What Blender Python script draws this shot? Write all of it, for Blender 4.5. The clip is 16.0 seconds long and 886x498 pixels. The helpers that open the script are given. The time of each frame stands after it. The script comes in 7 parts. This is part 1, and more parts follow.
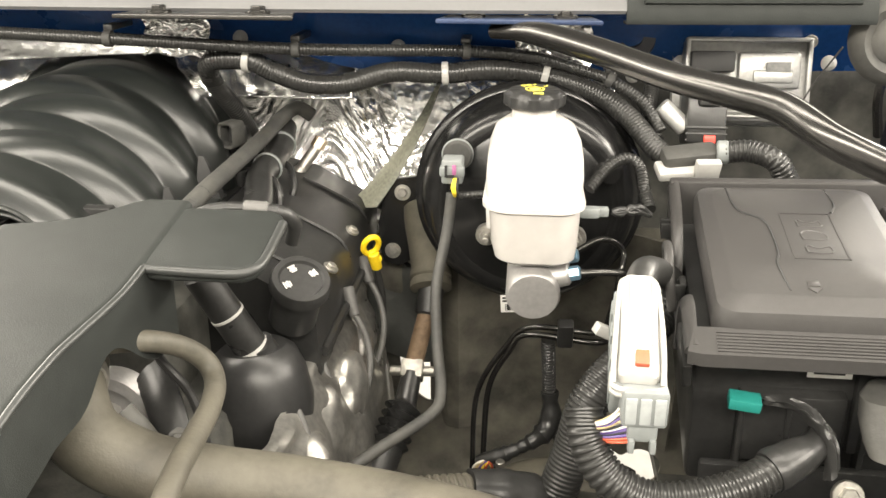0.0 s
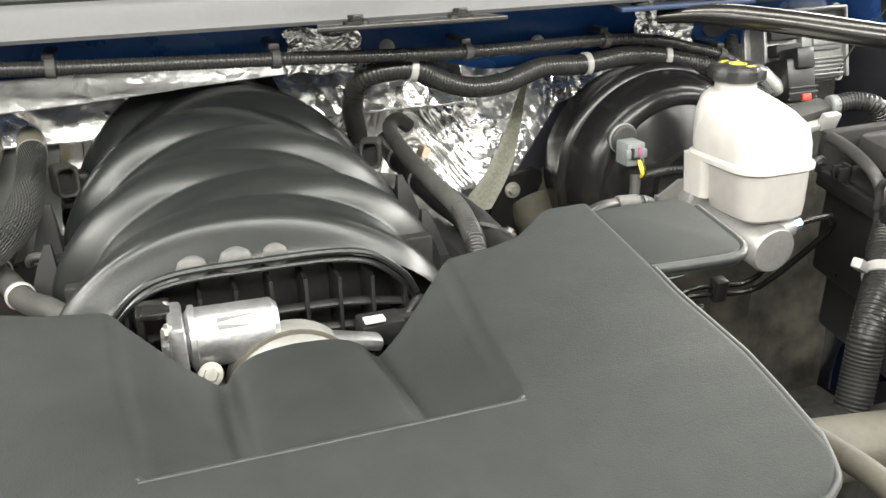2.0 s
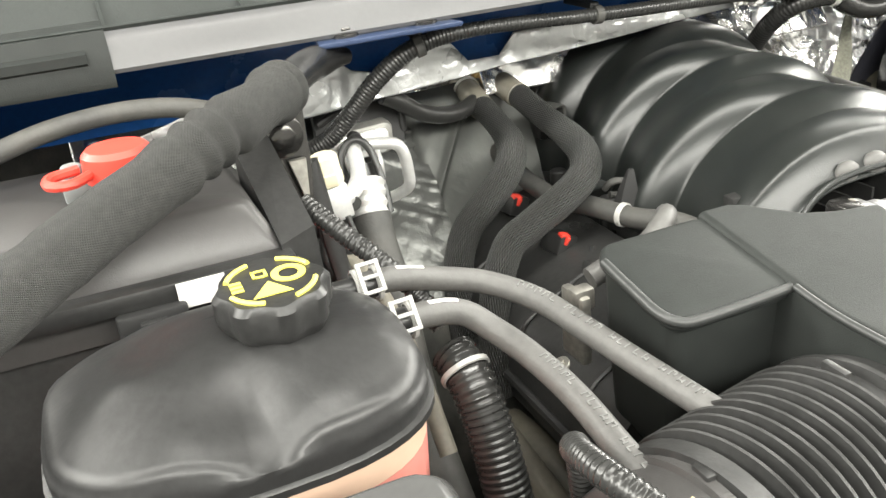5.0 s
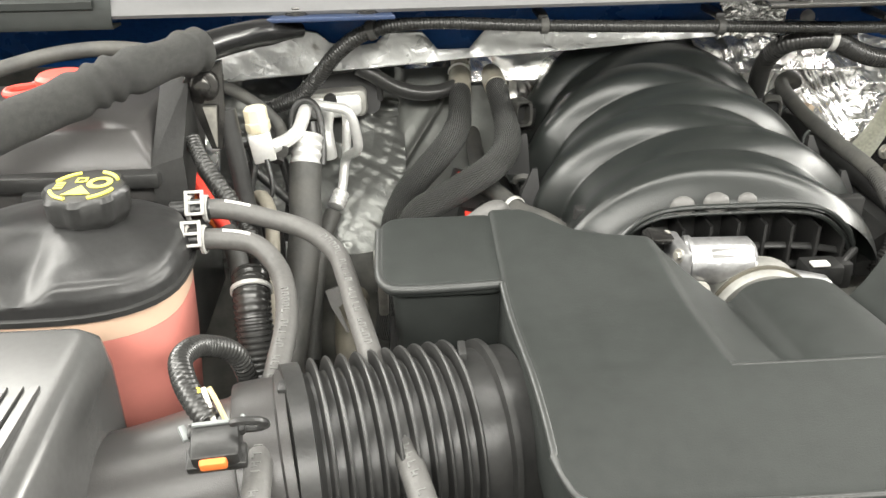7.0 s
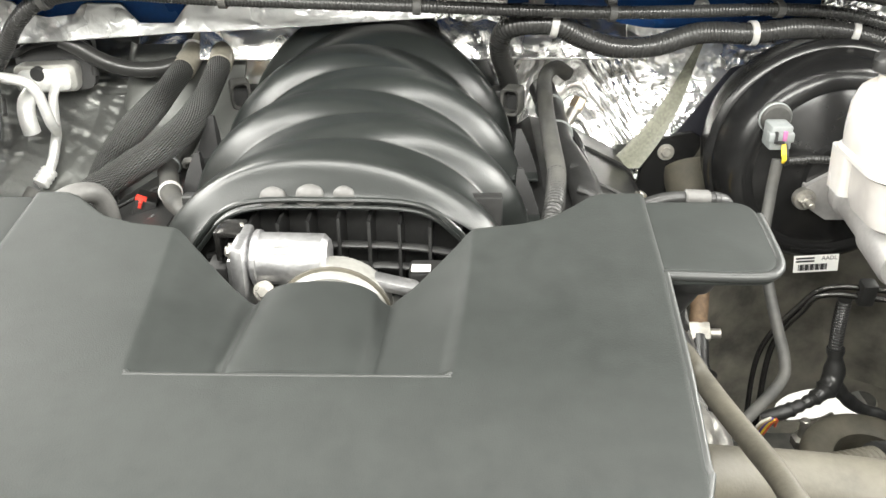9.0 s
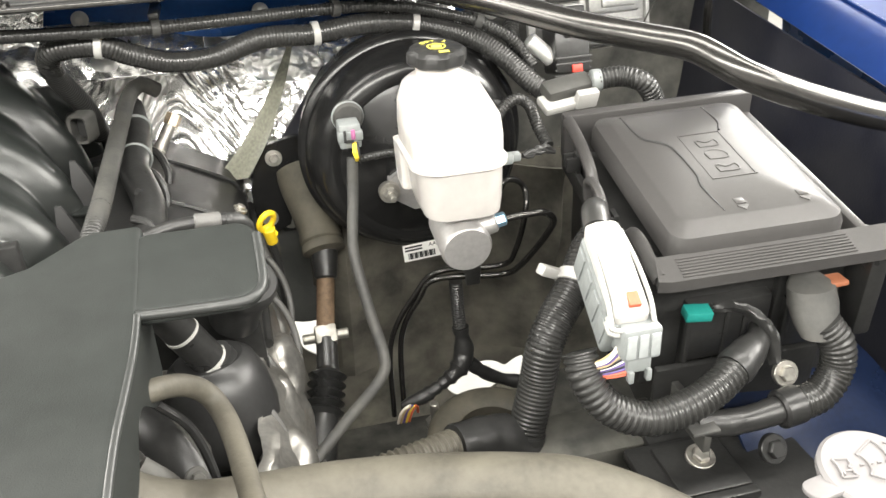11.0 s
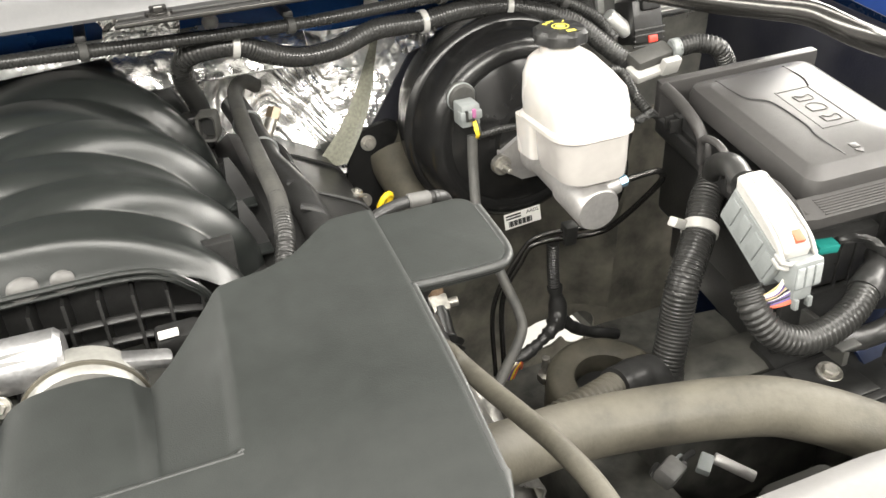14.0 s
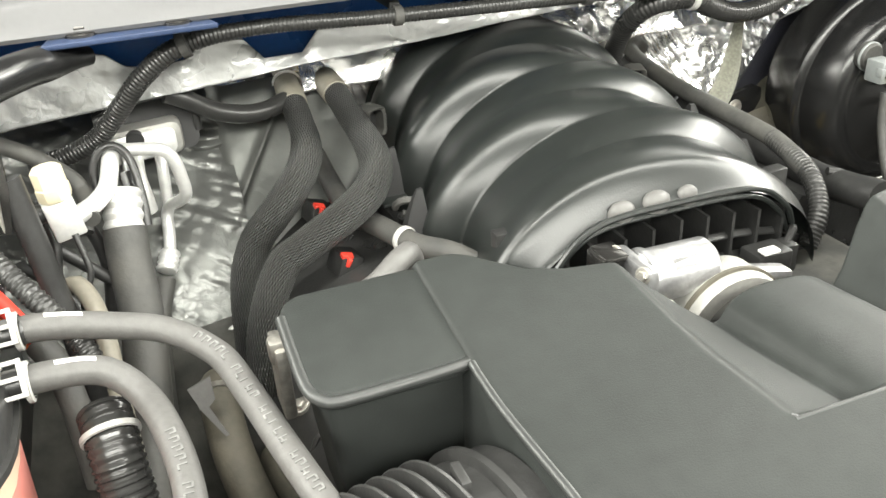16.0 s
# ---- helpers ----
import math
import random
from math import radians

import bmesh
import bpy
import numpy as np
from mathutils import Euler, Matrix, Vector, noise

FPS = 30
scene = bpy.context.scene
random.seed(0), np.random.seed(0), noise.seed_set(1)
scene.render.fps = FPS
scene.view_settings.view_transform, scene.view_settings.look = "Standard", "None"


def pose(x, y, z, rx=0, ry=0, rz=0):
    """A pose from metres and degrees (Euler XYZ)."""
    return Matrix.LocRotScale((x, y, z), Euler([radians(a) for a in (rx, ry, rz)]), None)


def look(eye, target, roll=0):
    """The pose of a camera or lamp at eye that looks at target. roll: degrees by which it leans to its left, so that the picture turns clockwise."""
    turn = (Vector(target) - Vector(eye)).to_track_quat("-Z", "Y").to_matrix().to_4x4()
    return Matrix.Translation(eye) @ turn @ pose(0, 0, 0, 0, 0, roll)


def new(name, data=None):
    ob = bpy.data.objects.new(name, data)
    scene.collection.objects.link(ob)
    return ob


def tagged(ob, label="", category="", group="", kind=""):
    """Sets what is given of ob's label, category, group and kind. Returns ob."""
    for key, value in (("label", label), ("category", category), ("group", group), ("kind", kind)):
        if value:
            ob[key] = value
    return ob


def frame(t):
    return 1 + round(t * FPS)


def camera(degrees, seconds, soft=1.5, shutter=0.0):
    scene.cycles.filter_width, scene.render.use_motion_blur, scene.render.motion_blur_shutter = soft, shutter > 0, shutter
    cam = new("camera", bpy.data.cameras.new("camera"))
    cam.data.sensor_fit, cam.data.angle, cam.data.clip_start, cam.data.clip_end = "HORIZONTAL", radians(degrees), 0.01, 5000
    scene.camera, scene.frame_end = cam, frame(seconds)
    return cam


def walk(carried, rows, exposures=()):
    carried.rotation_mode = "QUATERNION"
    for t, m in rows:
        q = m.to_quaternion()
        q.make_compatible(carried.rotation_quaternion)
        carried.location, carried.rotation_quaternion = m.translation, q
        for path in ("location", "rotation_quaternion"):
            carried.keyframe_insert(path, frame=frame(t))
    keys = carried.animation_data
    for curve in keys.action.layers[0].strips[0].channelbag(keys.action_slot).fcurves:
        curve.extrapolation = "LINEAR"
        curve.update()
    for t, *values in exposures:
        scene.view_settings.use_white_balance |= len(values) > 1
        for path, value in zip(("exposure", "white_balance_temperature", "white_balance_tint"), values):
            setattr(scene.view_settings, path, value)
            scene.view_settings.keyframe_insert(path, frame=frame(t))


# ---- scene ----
cam = camera(54.8, 16.0)
PATH = [
    (0, (0.023, 0.042, 1.383), (-0.16, 1.895, 0.651), 0.1),
    (0.5, (-0.066, 0.09, 1.396), (-0.132, 1.955, 0.676), 0.3),
    (1, (-0.266, 0.061, 1.395), (-0.093, 1.923, 0.686), 0.0),
    (1.5, (-0.451, 0.077, 1.388), (-0.042, 1.9, 0.674), -1.0),
    (2, (-0.631, 0.123, 1.374), (-0.033, 1.891, 0.656), -1.8),
    (2.5, (-0.796, 0.155, 1.388), (-0.068, 1.868, 0.656), -3.5),
    (3, (-0.984, 0.186, 1.433), (-0.167, 1.842, 0.663), -4.4),
    (3.5, (-1.097, 0.23, 1.457), (-0.219, 1.842, 0.663), -4.5),
    (4, (-1.188, 0.269, 1.449), (-0.27, 1.85, 0.637), -4.4),
    (4.5, (-1.259, 0.274, 1.44), (-0.382, 1.872, 0.617), -4.3),
    (4.7, (-1.273, 0.261, 1.43), (-0.474, 1.898, 0.602), -4.9),
    (6.8, (-0.945, 0.032, 1.463), (-0.825, 1.813, 0.562), -1.3),
    (7, (-0.908, 0.004, 1.476), (-0.814, 1.791, 0.582), -1.2),
    (7.5, (-0.81, -0.017, 1.484), (-0.767, 1.77, 0.587), -1.0),
    (8, (-0.668, 0.018, 1.469), (-0.662, 1.802, 0.566), -0.1),
    (8.5, (-0.54, 0.052, 1.445), (-0.55, 1.835, 0.539), -0.0),
    (9, (-0.437, 0.062, 1.439), (-0.489, 1.842, 0.528), -0.5),
    (9.5, (-0.346, 0.061, 1.438), (-0.426, 1.843, 0.533), -1.0),
    (10, (-0.258, 0.067, 1.443), (-0.311, 1.847, 0.534), -1.0),
    (10.2, (-0.234, 0.071, 1.444), (-0.155, 1.846, 0.527), -0.4),
    (12.3, (-0.161, 0.078, 1.464), (0.353, 1.754, 0.502), -3.4),
    (12.5, (-0.16, 0.08, 1.46), (0.361, 1.758, 0.504), -3.7),
    (13, (-0.172, 0.085, 1.464), (0.377, 1.745, 0.492), -3.8),
    (13.5, (-0.252, 0.094, 1.479), (0.324, 1.738, 0.496), -3.9),
    (14, (-0.459, 0.084, 1.493), (0.133, 1.711, 0.491), -4.0),
    (14.5, (-0.667, 0.07, 1.482), (-0.039, 1.717, 0.539), -3.5),
    (15, (-0.826, 0.125, 1.457), (-0.186, 1.78, 0.535), -3.4),
    (15.5, (-0.93, 0.184, 1.454), (-0.307, 1.834, 0.512), -3.4),
    (16, (-0.994, 0.224, 1.45), (-0.39, 1.878, 0.502), -3.4),
]
# the phone's own exposure and white balance along the way
EXPOSURES = [(0.0, 0.17, 7100, 12), (0.8, -0.05, 6700, 11), (1.5, -0.12, 6550, 10), (2.5, 0.03, 6500, 9), (4.5, 0.10, 6550, 9), (7.0, 0.0, 6550, 10), (8.5, 0.50, 6500, 9), (9.5, 0.44, 6450, 11), (10.2, 0.42, 6500, 11), (12.5, 0.0, 6650, 12), (13.8, 0.08, 6650, 12), (15.0, 0.30, 6540, 8), (16.0, 0.33, 6540, 8)]
walk(cam, [(t, look(eye, target, roll)) for t, eye, target, roll in PATH], EXPOSURES)

# ---- world and light ----
world = bpy.data.worlds.new("world")
scene.world = world
world.use_nodes = True
world.node_tree.nodes["Background"].inputs[0].default_value = (0.9, 0.95, 1.0, 1)
world.node_tree.nodes["Background"].inputs[1].default_value = 0.35
scene.view_settings.exposure = 0.0


# Unseen lamps, added where brightness and reflections asked for a source.
def area_lamp(x, y, sx, sy, watts, z=2.95):
    lamp = bpy.data.lights.new("unseen_lamp", "AREA")
    lamp.shape, lamp.size, lamp.size_y, lamp.energy = "RECTANGLE", sx, sy, watts
    lamp.color = (1.0, 0.985, 0.92)
    ob = new("unseen_lamp", lamp)
    ob.location = (x, y, z)
    return ob


area_lamp(-0.5, 0.55, 7.0, 0.30, 140)
# Wide front lamp added to brighten the bay and the firewall foil.
front = area_lamp(-0.45, -1.7, 7.6, 0.7, 430)
front.rotation_euler = (radians(50), 0, 0)
west = area_lamp(-3.7, 2.0, 1.0, 5.0, 235, 2.85)
west.rotation_euler = (0, radians(-58), 0)
east = area_lamp(3.3, 2.0, 0.6, 5.0, 290, 2.6)
east.rotation_euler = (0, radians(58), 0)
# Rear panels added for the glare on the filter and fuse box lids.
area_lamp(-3.0, 2.6, 2.0, 1.1, 110)
area_lamp(2.5, 3.35, 2.2, 0.9, 80)


# ---- materials ----
def material(name, color, rough=0.5, metal=0.0, vary=0.15, scale=40.0, bump=0.0, bump_scale=300.0, spec=0.5, rough_vary=0.1):
    """A surface with uneven colour and gloss at two scales, and fine relief."""
    m = bpy.data.materials.new(name)
    m.use_nodes = True
    t = m.node_tree
    n, link = t.nodes, t.links.new
    b = n["Principled BSDF"]
    b.inputs["Metallic"].default_value = metal
    b.inputs["Specular IOR Level"].default_value = spec
    co = n.new("ShaderNodeTexCoord")
    big = n.new("ShaderNodeTexNoise")
    big.inputs["Scale"].default_value, big.inputs["Detail"].default_value = scale * 0.25, 5
    link(co.outputs["Object"], big.inputs["Vector"])
    fine = n.new("ShaderNodeTexNoise")
    fine.inputs["Scale"].default_value, fine.inputs["Detail"].default_value = scale * 4, 3
    link(co.outputs["Object"], fine.inputs["Vector"])
    mix = n.new("ShaderNodeMath")
    mix.operation = "ADD"
    link(big.outputs["Fac"], mix.inputs[0])
    link(fine.outputs["Fac"], mix.inputs[1])
    ramp = n.new("ShaderNodeMapRange")
    ramp.inputs["From Min"].default_value, ramp.inputs["From Max"].default_value = 0.7, 1.3
    ramp.inputs["To Min"].default_value, ramp.inputs["To Max"].default_value = 1 - vary, 1 + vary
    link(mix.outputs[0], ramp.inputs["Value"])
    col = n.new("ShaderNodeVectorMath")
    col.operation = "SCALE"
    col.inputs[0].default_value = color
    link(ramp.outputs[0], col.inputs["Scale"])
    link(col.outputs[0], b.inputs["Base Color"])
    rr = n.new("ShaderNodeMapRange")
    rr.inputs["From Min"].default_value, rr.inputs["From Max"].default_value = 0.3, 0.7
    rr.inputs["To Min"].default_value, rr.inputs["To Max"].default_value = max(0.02, rough - rough_vary), min(1, rough + rough_vary)
    link(big.outputs["Fac"], rr.inputs["Value"])
    link(rr.outputs[0], b.inputs["Roughness"])
    if bump:
        grain = n.new("ShaderNodeTexNoise")
        grain.inputs["Scale"].default_value, grain.inputs["Detail"].default_value = bump_scale, 4
        link(co.outputs["Object"], grain.inputs["Vector"])
        bp = n.new("ShaderNodeBump")
        bp.inputs["Strength"].default_value, bp.inputs["Distance"].default_value = bump, 0.002
        link(grain.outputs["Fac"], bp.inputs["Height"])
        link(bp.outputs[0], b.inputs["Normal"])
    return m


def dusty(name, color, dust, amount=0.5, rough=0.6, scale=25.0):
    """A dark surface with a film of pale road dust in patches."""
    m = material(name, color, rough, vary=0.2, bump=0.15)
    t = m.node_tree
    n, link = t.nodes, t.links.new
    b = n["Principled BSDF"]
    old = b.inputs["Base Color"].links[0].from_socket
    co = n.new("ShaderNodeTexCoord")
    no = n.new("ShaderNodeTexNoise")
    no.inputs["Scale"].default_value, no.inputs["Detail"].default_value = scale, 8
    link(co.outputs["Object"], no.inputs["Vector"])
    ra = n.new("ShaderNodeMapRange")
    ra.inputs["From Min"].default_value, ra.inputs["From Max"].default_value = 0.35, 0.7
    ra.inputs["To Max"].default_value = amount
    link(no.outputs["Fac"], ra.inputs["Value"])
    mx = n.new("ShaderNodeMix")
    mx.data_type = "RGBA"
    link(ra.outputs[0], mx.inputs["Factor"])
    link(old, mx.inputs["A"])
    mx.inputs["B"].default_value = (*dust, 1)
    link(mx.outputs["Result"], b.inputs["Base Color"])
    return m


def foil_material(name, crease=22.0, color=(0.95, 0.945, 0.93), rough=0.32, grain=0.3, fold=0.5):
    """Crumpled silver heat-shield foil."""
    m = material(name, color, rough, 0.88, vary=0.05, scale=30)
    t = m.node_tree
    n, link = t.nodes, t.links.new
    co = n.new("ShaderNodeTexCoord")
    vo = n.new("ShaderNodeTexVoronoi")
    vo.feature = "DISTANCE_TO_EDGE"
    vo.inputs["Scale"].default_value = crease
    wob = n.new("ShaderNodeTexNoise")
    wob.inputs["Scale"].default_value, wob.inputs["Detail"].default_value = crease * 0.8, 3
    link(co.outputs["Object"], wob.inputs["Vector"])
    add = n.new("ShaderNodeMixRGB")
    add.blend_type = "ADD"
    add.inputs[0].default_value = 0.12
    link(co.outputs["Object"], add.inputs[1])
    link(wob.outputs["Color"], add.inputs[2])
    link(add.outputs[0], vo.inputs["Vector"])
    fine = n.new("ShaderNodeTexNoise")
    fine.inputs["Scale"].default_value, fine.inputs["Detail"].default_value = 190, 3
    link(co.outputs["Object"], fine.inputs["Vector"])
    b1 = n.new("ShaderNodeBump")
    b1.inputs["Strength"].default_value, b1.inputs["Distance"].default_value = fold, 0.22 / crease
    link(vo.outputs["Distance"], b1.inputs["Height"])
    b2 = n.new("ShaderNodeBump")
    b2.inputs["Strength"].default_value, b2.inputs["Distance"].default_value = grain, 0.003
    link(fine.outputs["Fac"], b2.inputs["Height"])
    link(b1.outputs[0], b2.inputs["Normal"])
    link(b2.outputs[0], n["Principled BSDF"].inputs["Normal"])
    return m


def braid_material(name, color, rough=0.7, pitch=900.0, turn=35.0):
    """Woven sleeve: two crossing sets of fine strands along the tube's own coordinates."""
    m = material(name, color, rough, vary=0.2)
    t = m.node_tree
    n, link = t.nodes, t.links.new
    uv = n.new("ShaderNodeUVMap")
    heights = []
    for a in (turn, -turn):
        mp = n.new("ShaderNodeMapping")
        mp.inputs["Rotation"].default_value = (0, 0, radians(a))
        link(uv.outputs[0], mp.inputs["Vector"])
        w = n.new("ShaderNodeTexWave")
        w.inputs["Scale"].default_value = pitch / 6.28
        w.inputs["Distortion"].default_value = 0.6
        link(mp.outputs[0], w.inputs["Vector"])
        heights.append(w.outputs["Fac"])
    mx = n.new("ShaderNodeMath")
    mx.operation = "ADD"
    link(heights[0], mx.inputs[0])
    link(heights[1], mx.inputs[1])
    bp = n.new("ShaderNodeBump")
    bp.inputs["Strength"].default_value, bp.inputs["Distance"].default_value = 1.0, 0.003
    link(mx.outputs[0], bp.inputs["Height"])
    b = n["Principled BSDF"]
    link(bp.outputs[0], b.inputs["Normal"])
    old = b.inputs["Base Color"].links[0].from_socket
    ra = n.new("ShaderNodeMapRange")
    ra.inputs["From Min"].default_value, ra.inputs["From Max"].default_value = 0.5, 1.5
    ra.inputs["To Min"].default_value, ra.inputs["To Max"].default_value = 0.5, 1.4
    link(mx.outputs[0], ra.inputs["Value"])
    sc = n.new("ShaderNodeVectorMath")
    sc.operation = "SCALE"
    link(old, sc.inputs[0])
    link(ra.outputs[0], sc.inputs["Scale"])
    link(sc.outputs[0], b.inputs["Base Color"])
    return m


COVER = material("grained grey-black cover plastic", (0.0245, 0.0270, 0.0256), 0.52, vary=0.14, scale=14, bump=0.18, bump_scale=900, spec=0.19)
# Lighter, glossier copy of COVER; the edges' highlight is partly in its colour.
EDGE = material("cover edge with highlight tone", (0.034, 0.036, 0.035), 0.36, vary=0.1, spec=0.5, rough_vary=0.04)
DOME = material("satin black nylon", (0.0135, 0.0155, 0.0145), 0.31, vary=0.12, scale=20, bump=0.08, bump_scale=500, rough_vary=0.04, spec=0.6)
BLACK = material("black plastic", (0.024, 0.024, 0.0235), 0.36, vary=0.25, bump=0.1)
DARK = dusty("dark dusty underbody", (0.034, 0.034, 0.031), (0.135, 0.132, 0.115), 0.7, 0.7)
SILT = dusty("grey-brown silted liner", (0.066, 0.063, 0.053), (0.235, 0.218, 0.178), 0.75, 0.75, 18.0)
LIDGLOSS = material("smooth grey-black lid plastic", (0.075, 0.075, 0.074), 0.21, vary=0.06, bump=0.03, bump_scale=900, rough_vary=0.02, spec=0.6)
LOOM = material("black corrugated conduit", (0.027, 0.027, 0.026), 0.28, vary=0.15)
RUBBER = dusty("grey dusty rubber", (0.045, 0.045, 0.043), (0.12, 0.115, 0.10), 0.4, 0.6)
HOSE = material("grey rubber hose", (0.10, 0.098, 0.094), 0.5, vary=0.15, bump=0.15)
TAUPE = dusty("dusty taupe radiator hose", (0.072, 0.066, 0.052), (0.132, 0.121, 0.094), 0.6, 0.6)
BRAID = braid_material("black braided sleeve", (0.060, 0.061, 0.058), 0.45, 760, 14)
CLOTH = braid_material("grey-black woven cloth sleeve", (0.095, 0.095, 0.091), 0.85, 1900, 42)
FRONTGREY = material("smooth grey front cover plastic", (0.17, 0.167, 0.165), 0.38, vary=0.06, bump=0.08, bump_scale=700)
FOIL = foil_material("crumpled silver foil", 60.0, rough=0.25, grain=0.16, fold=0.10)
FOIL.node_tree.nodes["Principled BSDF"].inputs["Metallic"].default_value = 0.85
FOIL_FLAT = foil_material("smooth silver foil", 28.0, (0.40, 0.405, 0.40), 0.27, grain=0.10, fold=0.16)
FOIL_FLAT.node_tree.nodes["Principled BSDF"].inputs["Metallic"].default_value = 0.6
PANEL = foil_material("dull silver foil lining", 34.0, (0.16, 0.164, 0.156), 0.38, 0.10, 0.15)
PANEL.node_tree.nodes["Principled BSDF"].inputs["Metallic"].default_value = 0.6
LINING = foil_material("dull grey-green foil lining", 14.0, (0.125, 0.129, 0.121), 0.44, 0.07, 0.14)
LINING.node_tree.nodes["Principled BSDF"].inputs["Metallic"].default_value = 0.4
VALVE = material("dull cast valve block", (0.40, 0.395, 0.37), 0.48, 0.6, vary=0.12, bump=0.15, bump_scale=250)
PRINT = material("worn grey print", (0.155, 0.155, 0.15), 0.6, vary=0.3)
SATIN = material("satin black moulded plastic", (0.024, 0.024, 0.024), 0.38, vary=0.2, bump=0.06, rough_vary=0.06)
ALU = material("bare aluminium", (0.82, 0.82, 0.80), 0.42, 0.55, vary=0.08, bump=0.12, bump_scale=200)
CAST = material("matt grey cast alloy", (0.44, 0.43, 0.42), 0.42, 0.55, vary=0.1, bump=0.15, bump_scale=250)
MODULE = material("dull cast module case", (0.36, 0.36, 0.35), 0.42, 0.6, vary=0.15, bump=0.2, bump_scale=180)
STEEL = material("dull zinc-plated steel", (0.40, 0.385, 0.35), 0.42, 0.85, vary=0.25, bump=0.1)
SHIELD = material("stamped heat shield", (0.40, 0.39, 0.365), 0.36, 0.85, vary=0.25, scale=30, bump=0.25, bump_scale=60)
WEBBING = material("dull olive webbing", (0.21, 0.21, 0.165), 0.5, vary=0.3, scale=60, bump=0.3, bump_scale=500)
GLOSS = material("gloss black enamel", (0.012, 0.012, 0.012), 0.24, vary=0.2, rough_vary=0.03)
PIPE = material("dark satin steel tube", (0.075, 0.073, 0.070), 0.22, 0.85, vary=0.12, rough_vary=0.02)
RUST = material("rusted steel", (0.15, 0.10, 0.062), 0.7, 0.3, vary=0.3, bump=0.3)
OLIVE = dusty("dusty olive rubber boot", (0.06, 0.055, 0.042), (0.15, 0.135, 0.10), 0.5, 0.7)
BLUE = material("metallic blue paint", (0.008, 0.028, 0.125), 0.30, 0.3, vary=0.15, scale=12, rough_vary=0.05)
WALLBLUE = material("dark blue body paint", (0.009, 0.050, 0.175), 0.25, 0.1, vary=0.15)
NAVY = dusty("dark blue dusty primer", (0.010, 0.011, 0.019), (0.040, 0.040, 0.043), 0.6, 0.4, 9.0)
HOUSING = material("dark navy paint", (0.007, 0.014, 0.040), 0.32, 0.1, vary=0.25)
GREY = material("light grey painted lip", (0.104, 0.104, 0.106), 0.42, vary=0.04, bump=0.05)
BLUEGREY = material("blue-grey painted steel", (0.028, 0.045, 0.095), 0.35, 0.2, vary=0.2)
COWL = material("grey-green cowl plastic", (0.023, 0.027, 0.025), 0.5, vary=0.1, bump=0.15)
WHITE = material("white nylon", (0.40, 0.395, 0.377), 0.38, vary=0.06)
MILKY = material("milky translucent plastic", (0.56, 0.54, 0.515), 0.30, vary=0.07, scale=12)
TUB = material("milky plastic over dull fluid", (0.44, 0.42, 0.40), 0.30, vary=0.08, scale=12)
MILKY.node_tree.nodes["Principled BSDF"].inputs["Subsurface Weight"].default_value = 0.35
MILKY.node_tree.nodes["Principled BSDF"].inputs["Subsurface Radius"].default_value = (0.02, 0.016, 0.012)
CONN = material("pale grey connector plastic", (0.215, 0.23, 0.228), 0.42, vary=0.08)
CREAM = material("cream plastic cap", (0.68, 0.62, 0.45), 0.45, vary=0.06)
TAN = material("tan plastic collar", (0.55, 0.38, 0.14), 0.45, vary=0.1)
YELLOW = material("yellow plastic", (0.85, 0.58, 0.02), 0.4, vary=0.05)
LETTER = material("yellow print", (0.80, 0.72, 0.12), 0.5, vary=0.06)
RED = material("red plastic", (0.75, 0.06, 0.04), 0.4, vary=0.06)
ORANGE = material("orange plastic", (0.90, 0.22, 0.05), 0.4, vary=0.05)
TEAL = material("teal plastic", (0.012, 0.22, 0.19), 0.45, vary=0.08)
PINK = material("pink coolant in clouded plastic", (0.60, 0.215, 0.18), 0.35, vary=0.08, scale=10)
COLLAR = material("beige-grey quick connector", (0.20, 0.185, 0.15), 0.5, vary=0.15)
AMBER = material("empty clouded tank wall", (0.60, 0.42, 0.31), 0.35, vary=0.06, scale=10)
LIDMAT = material("dusty grey-black lid", (0.053, 0.051, 0.050), 0.34, vary=0.07, bump=0.12, bump_scale=900, rough_vary=0.03)
PAPER = material("white paper label", (0.80, 0.79, 0.76), 0.55, vary=0.04)
INK = material("black for print and fills", (0.02, 0.02, 0.02), 0.6, vary=0.05)
# Ceiling kept dark so reflections read as under a raised hood.
CEILGREY = material("dark grey for unseen ceiling", (0.09, 0.09, 0.088), 0.8, vary=0.05, scale=6)
CONCRETE = material("pale sealed concrete", (0.36, 0.355, 0.34), 0.55, vary=0.08, scale=6, bump=0.1, bump_scale=60)
# North wall greyed so reflections look as if a raised hood stood there.
NORTHGREY = material("grey for unseen north wall", (0.42, 0.42, 0.415), 0.7, vary=0.05, scale=6)
WALLPAINT = material("white workshop wall paint", (0.80, 0.80, 0.79), 0.7, vary=0.03, scale=6)
WASH = material("grey washer cap plastic", (0.19, 0.182, 0.182), 0.5, vary=0.05)
CLEARISH = material("clouded yellowish plastic", (0.46, 0.46, 0.385), 0.4, vary=0.05)
WIRES = [material("wire " + n, c, 0.4, vary=0.05) for n, c in (("white", (0.7, 0.68, 0.6)), ("violet", (0.12, 0.08, 0.25)), ("red", (0.6, 0.12, 0.06)), ("tan", (0.5, 0.38, 0.2)), ("yellow", (0.8, 0.6, 0.05)))]


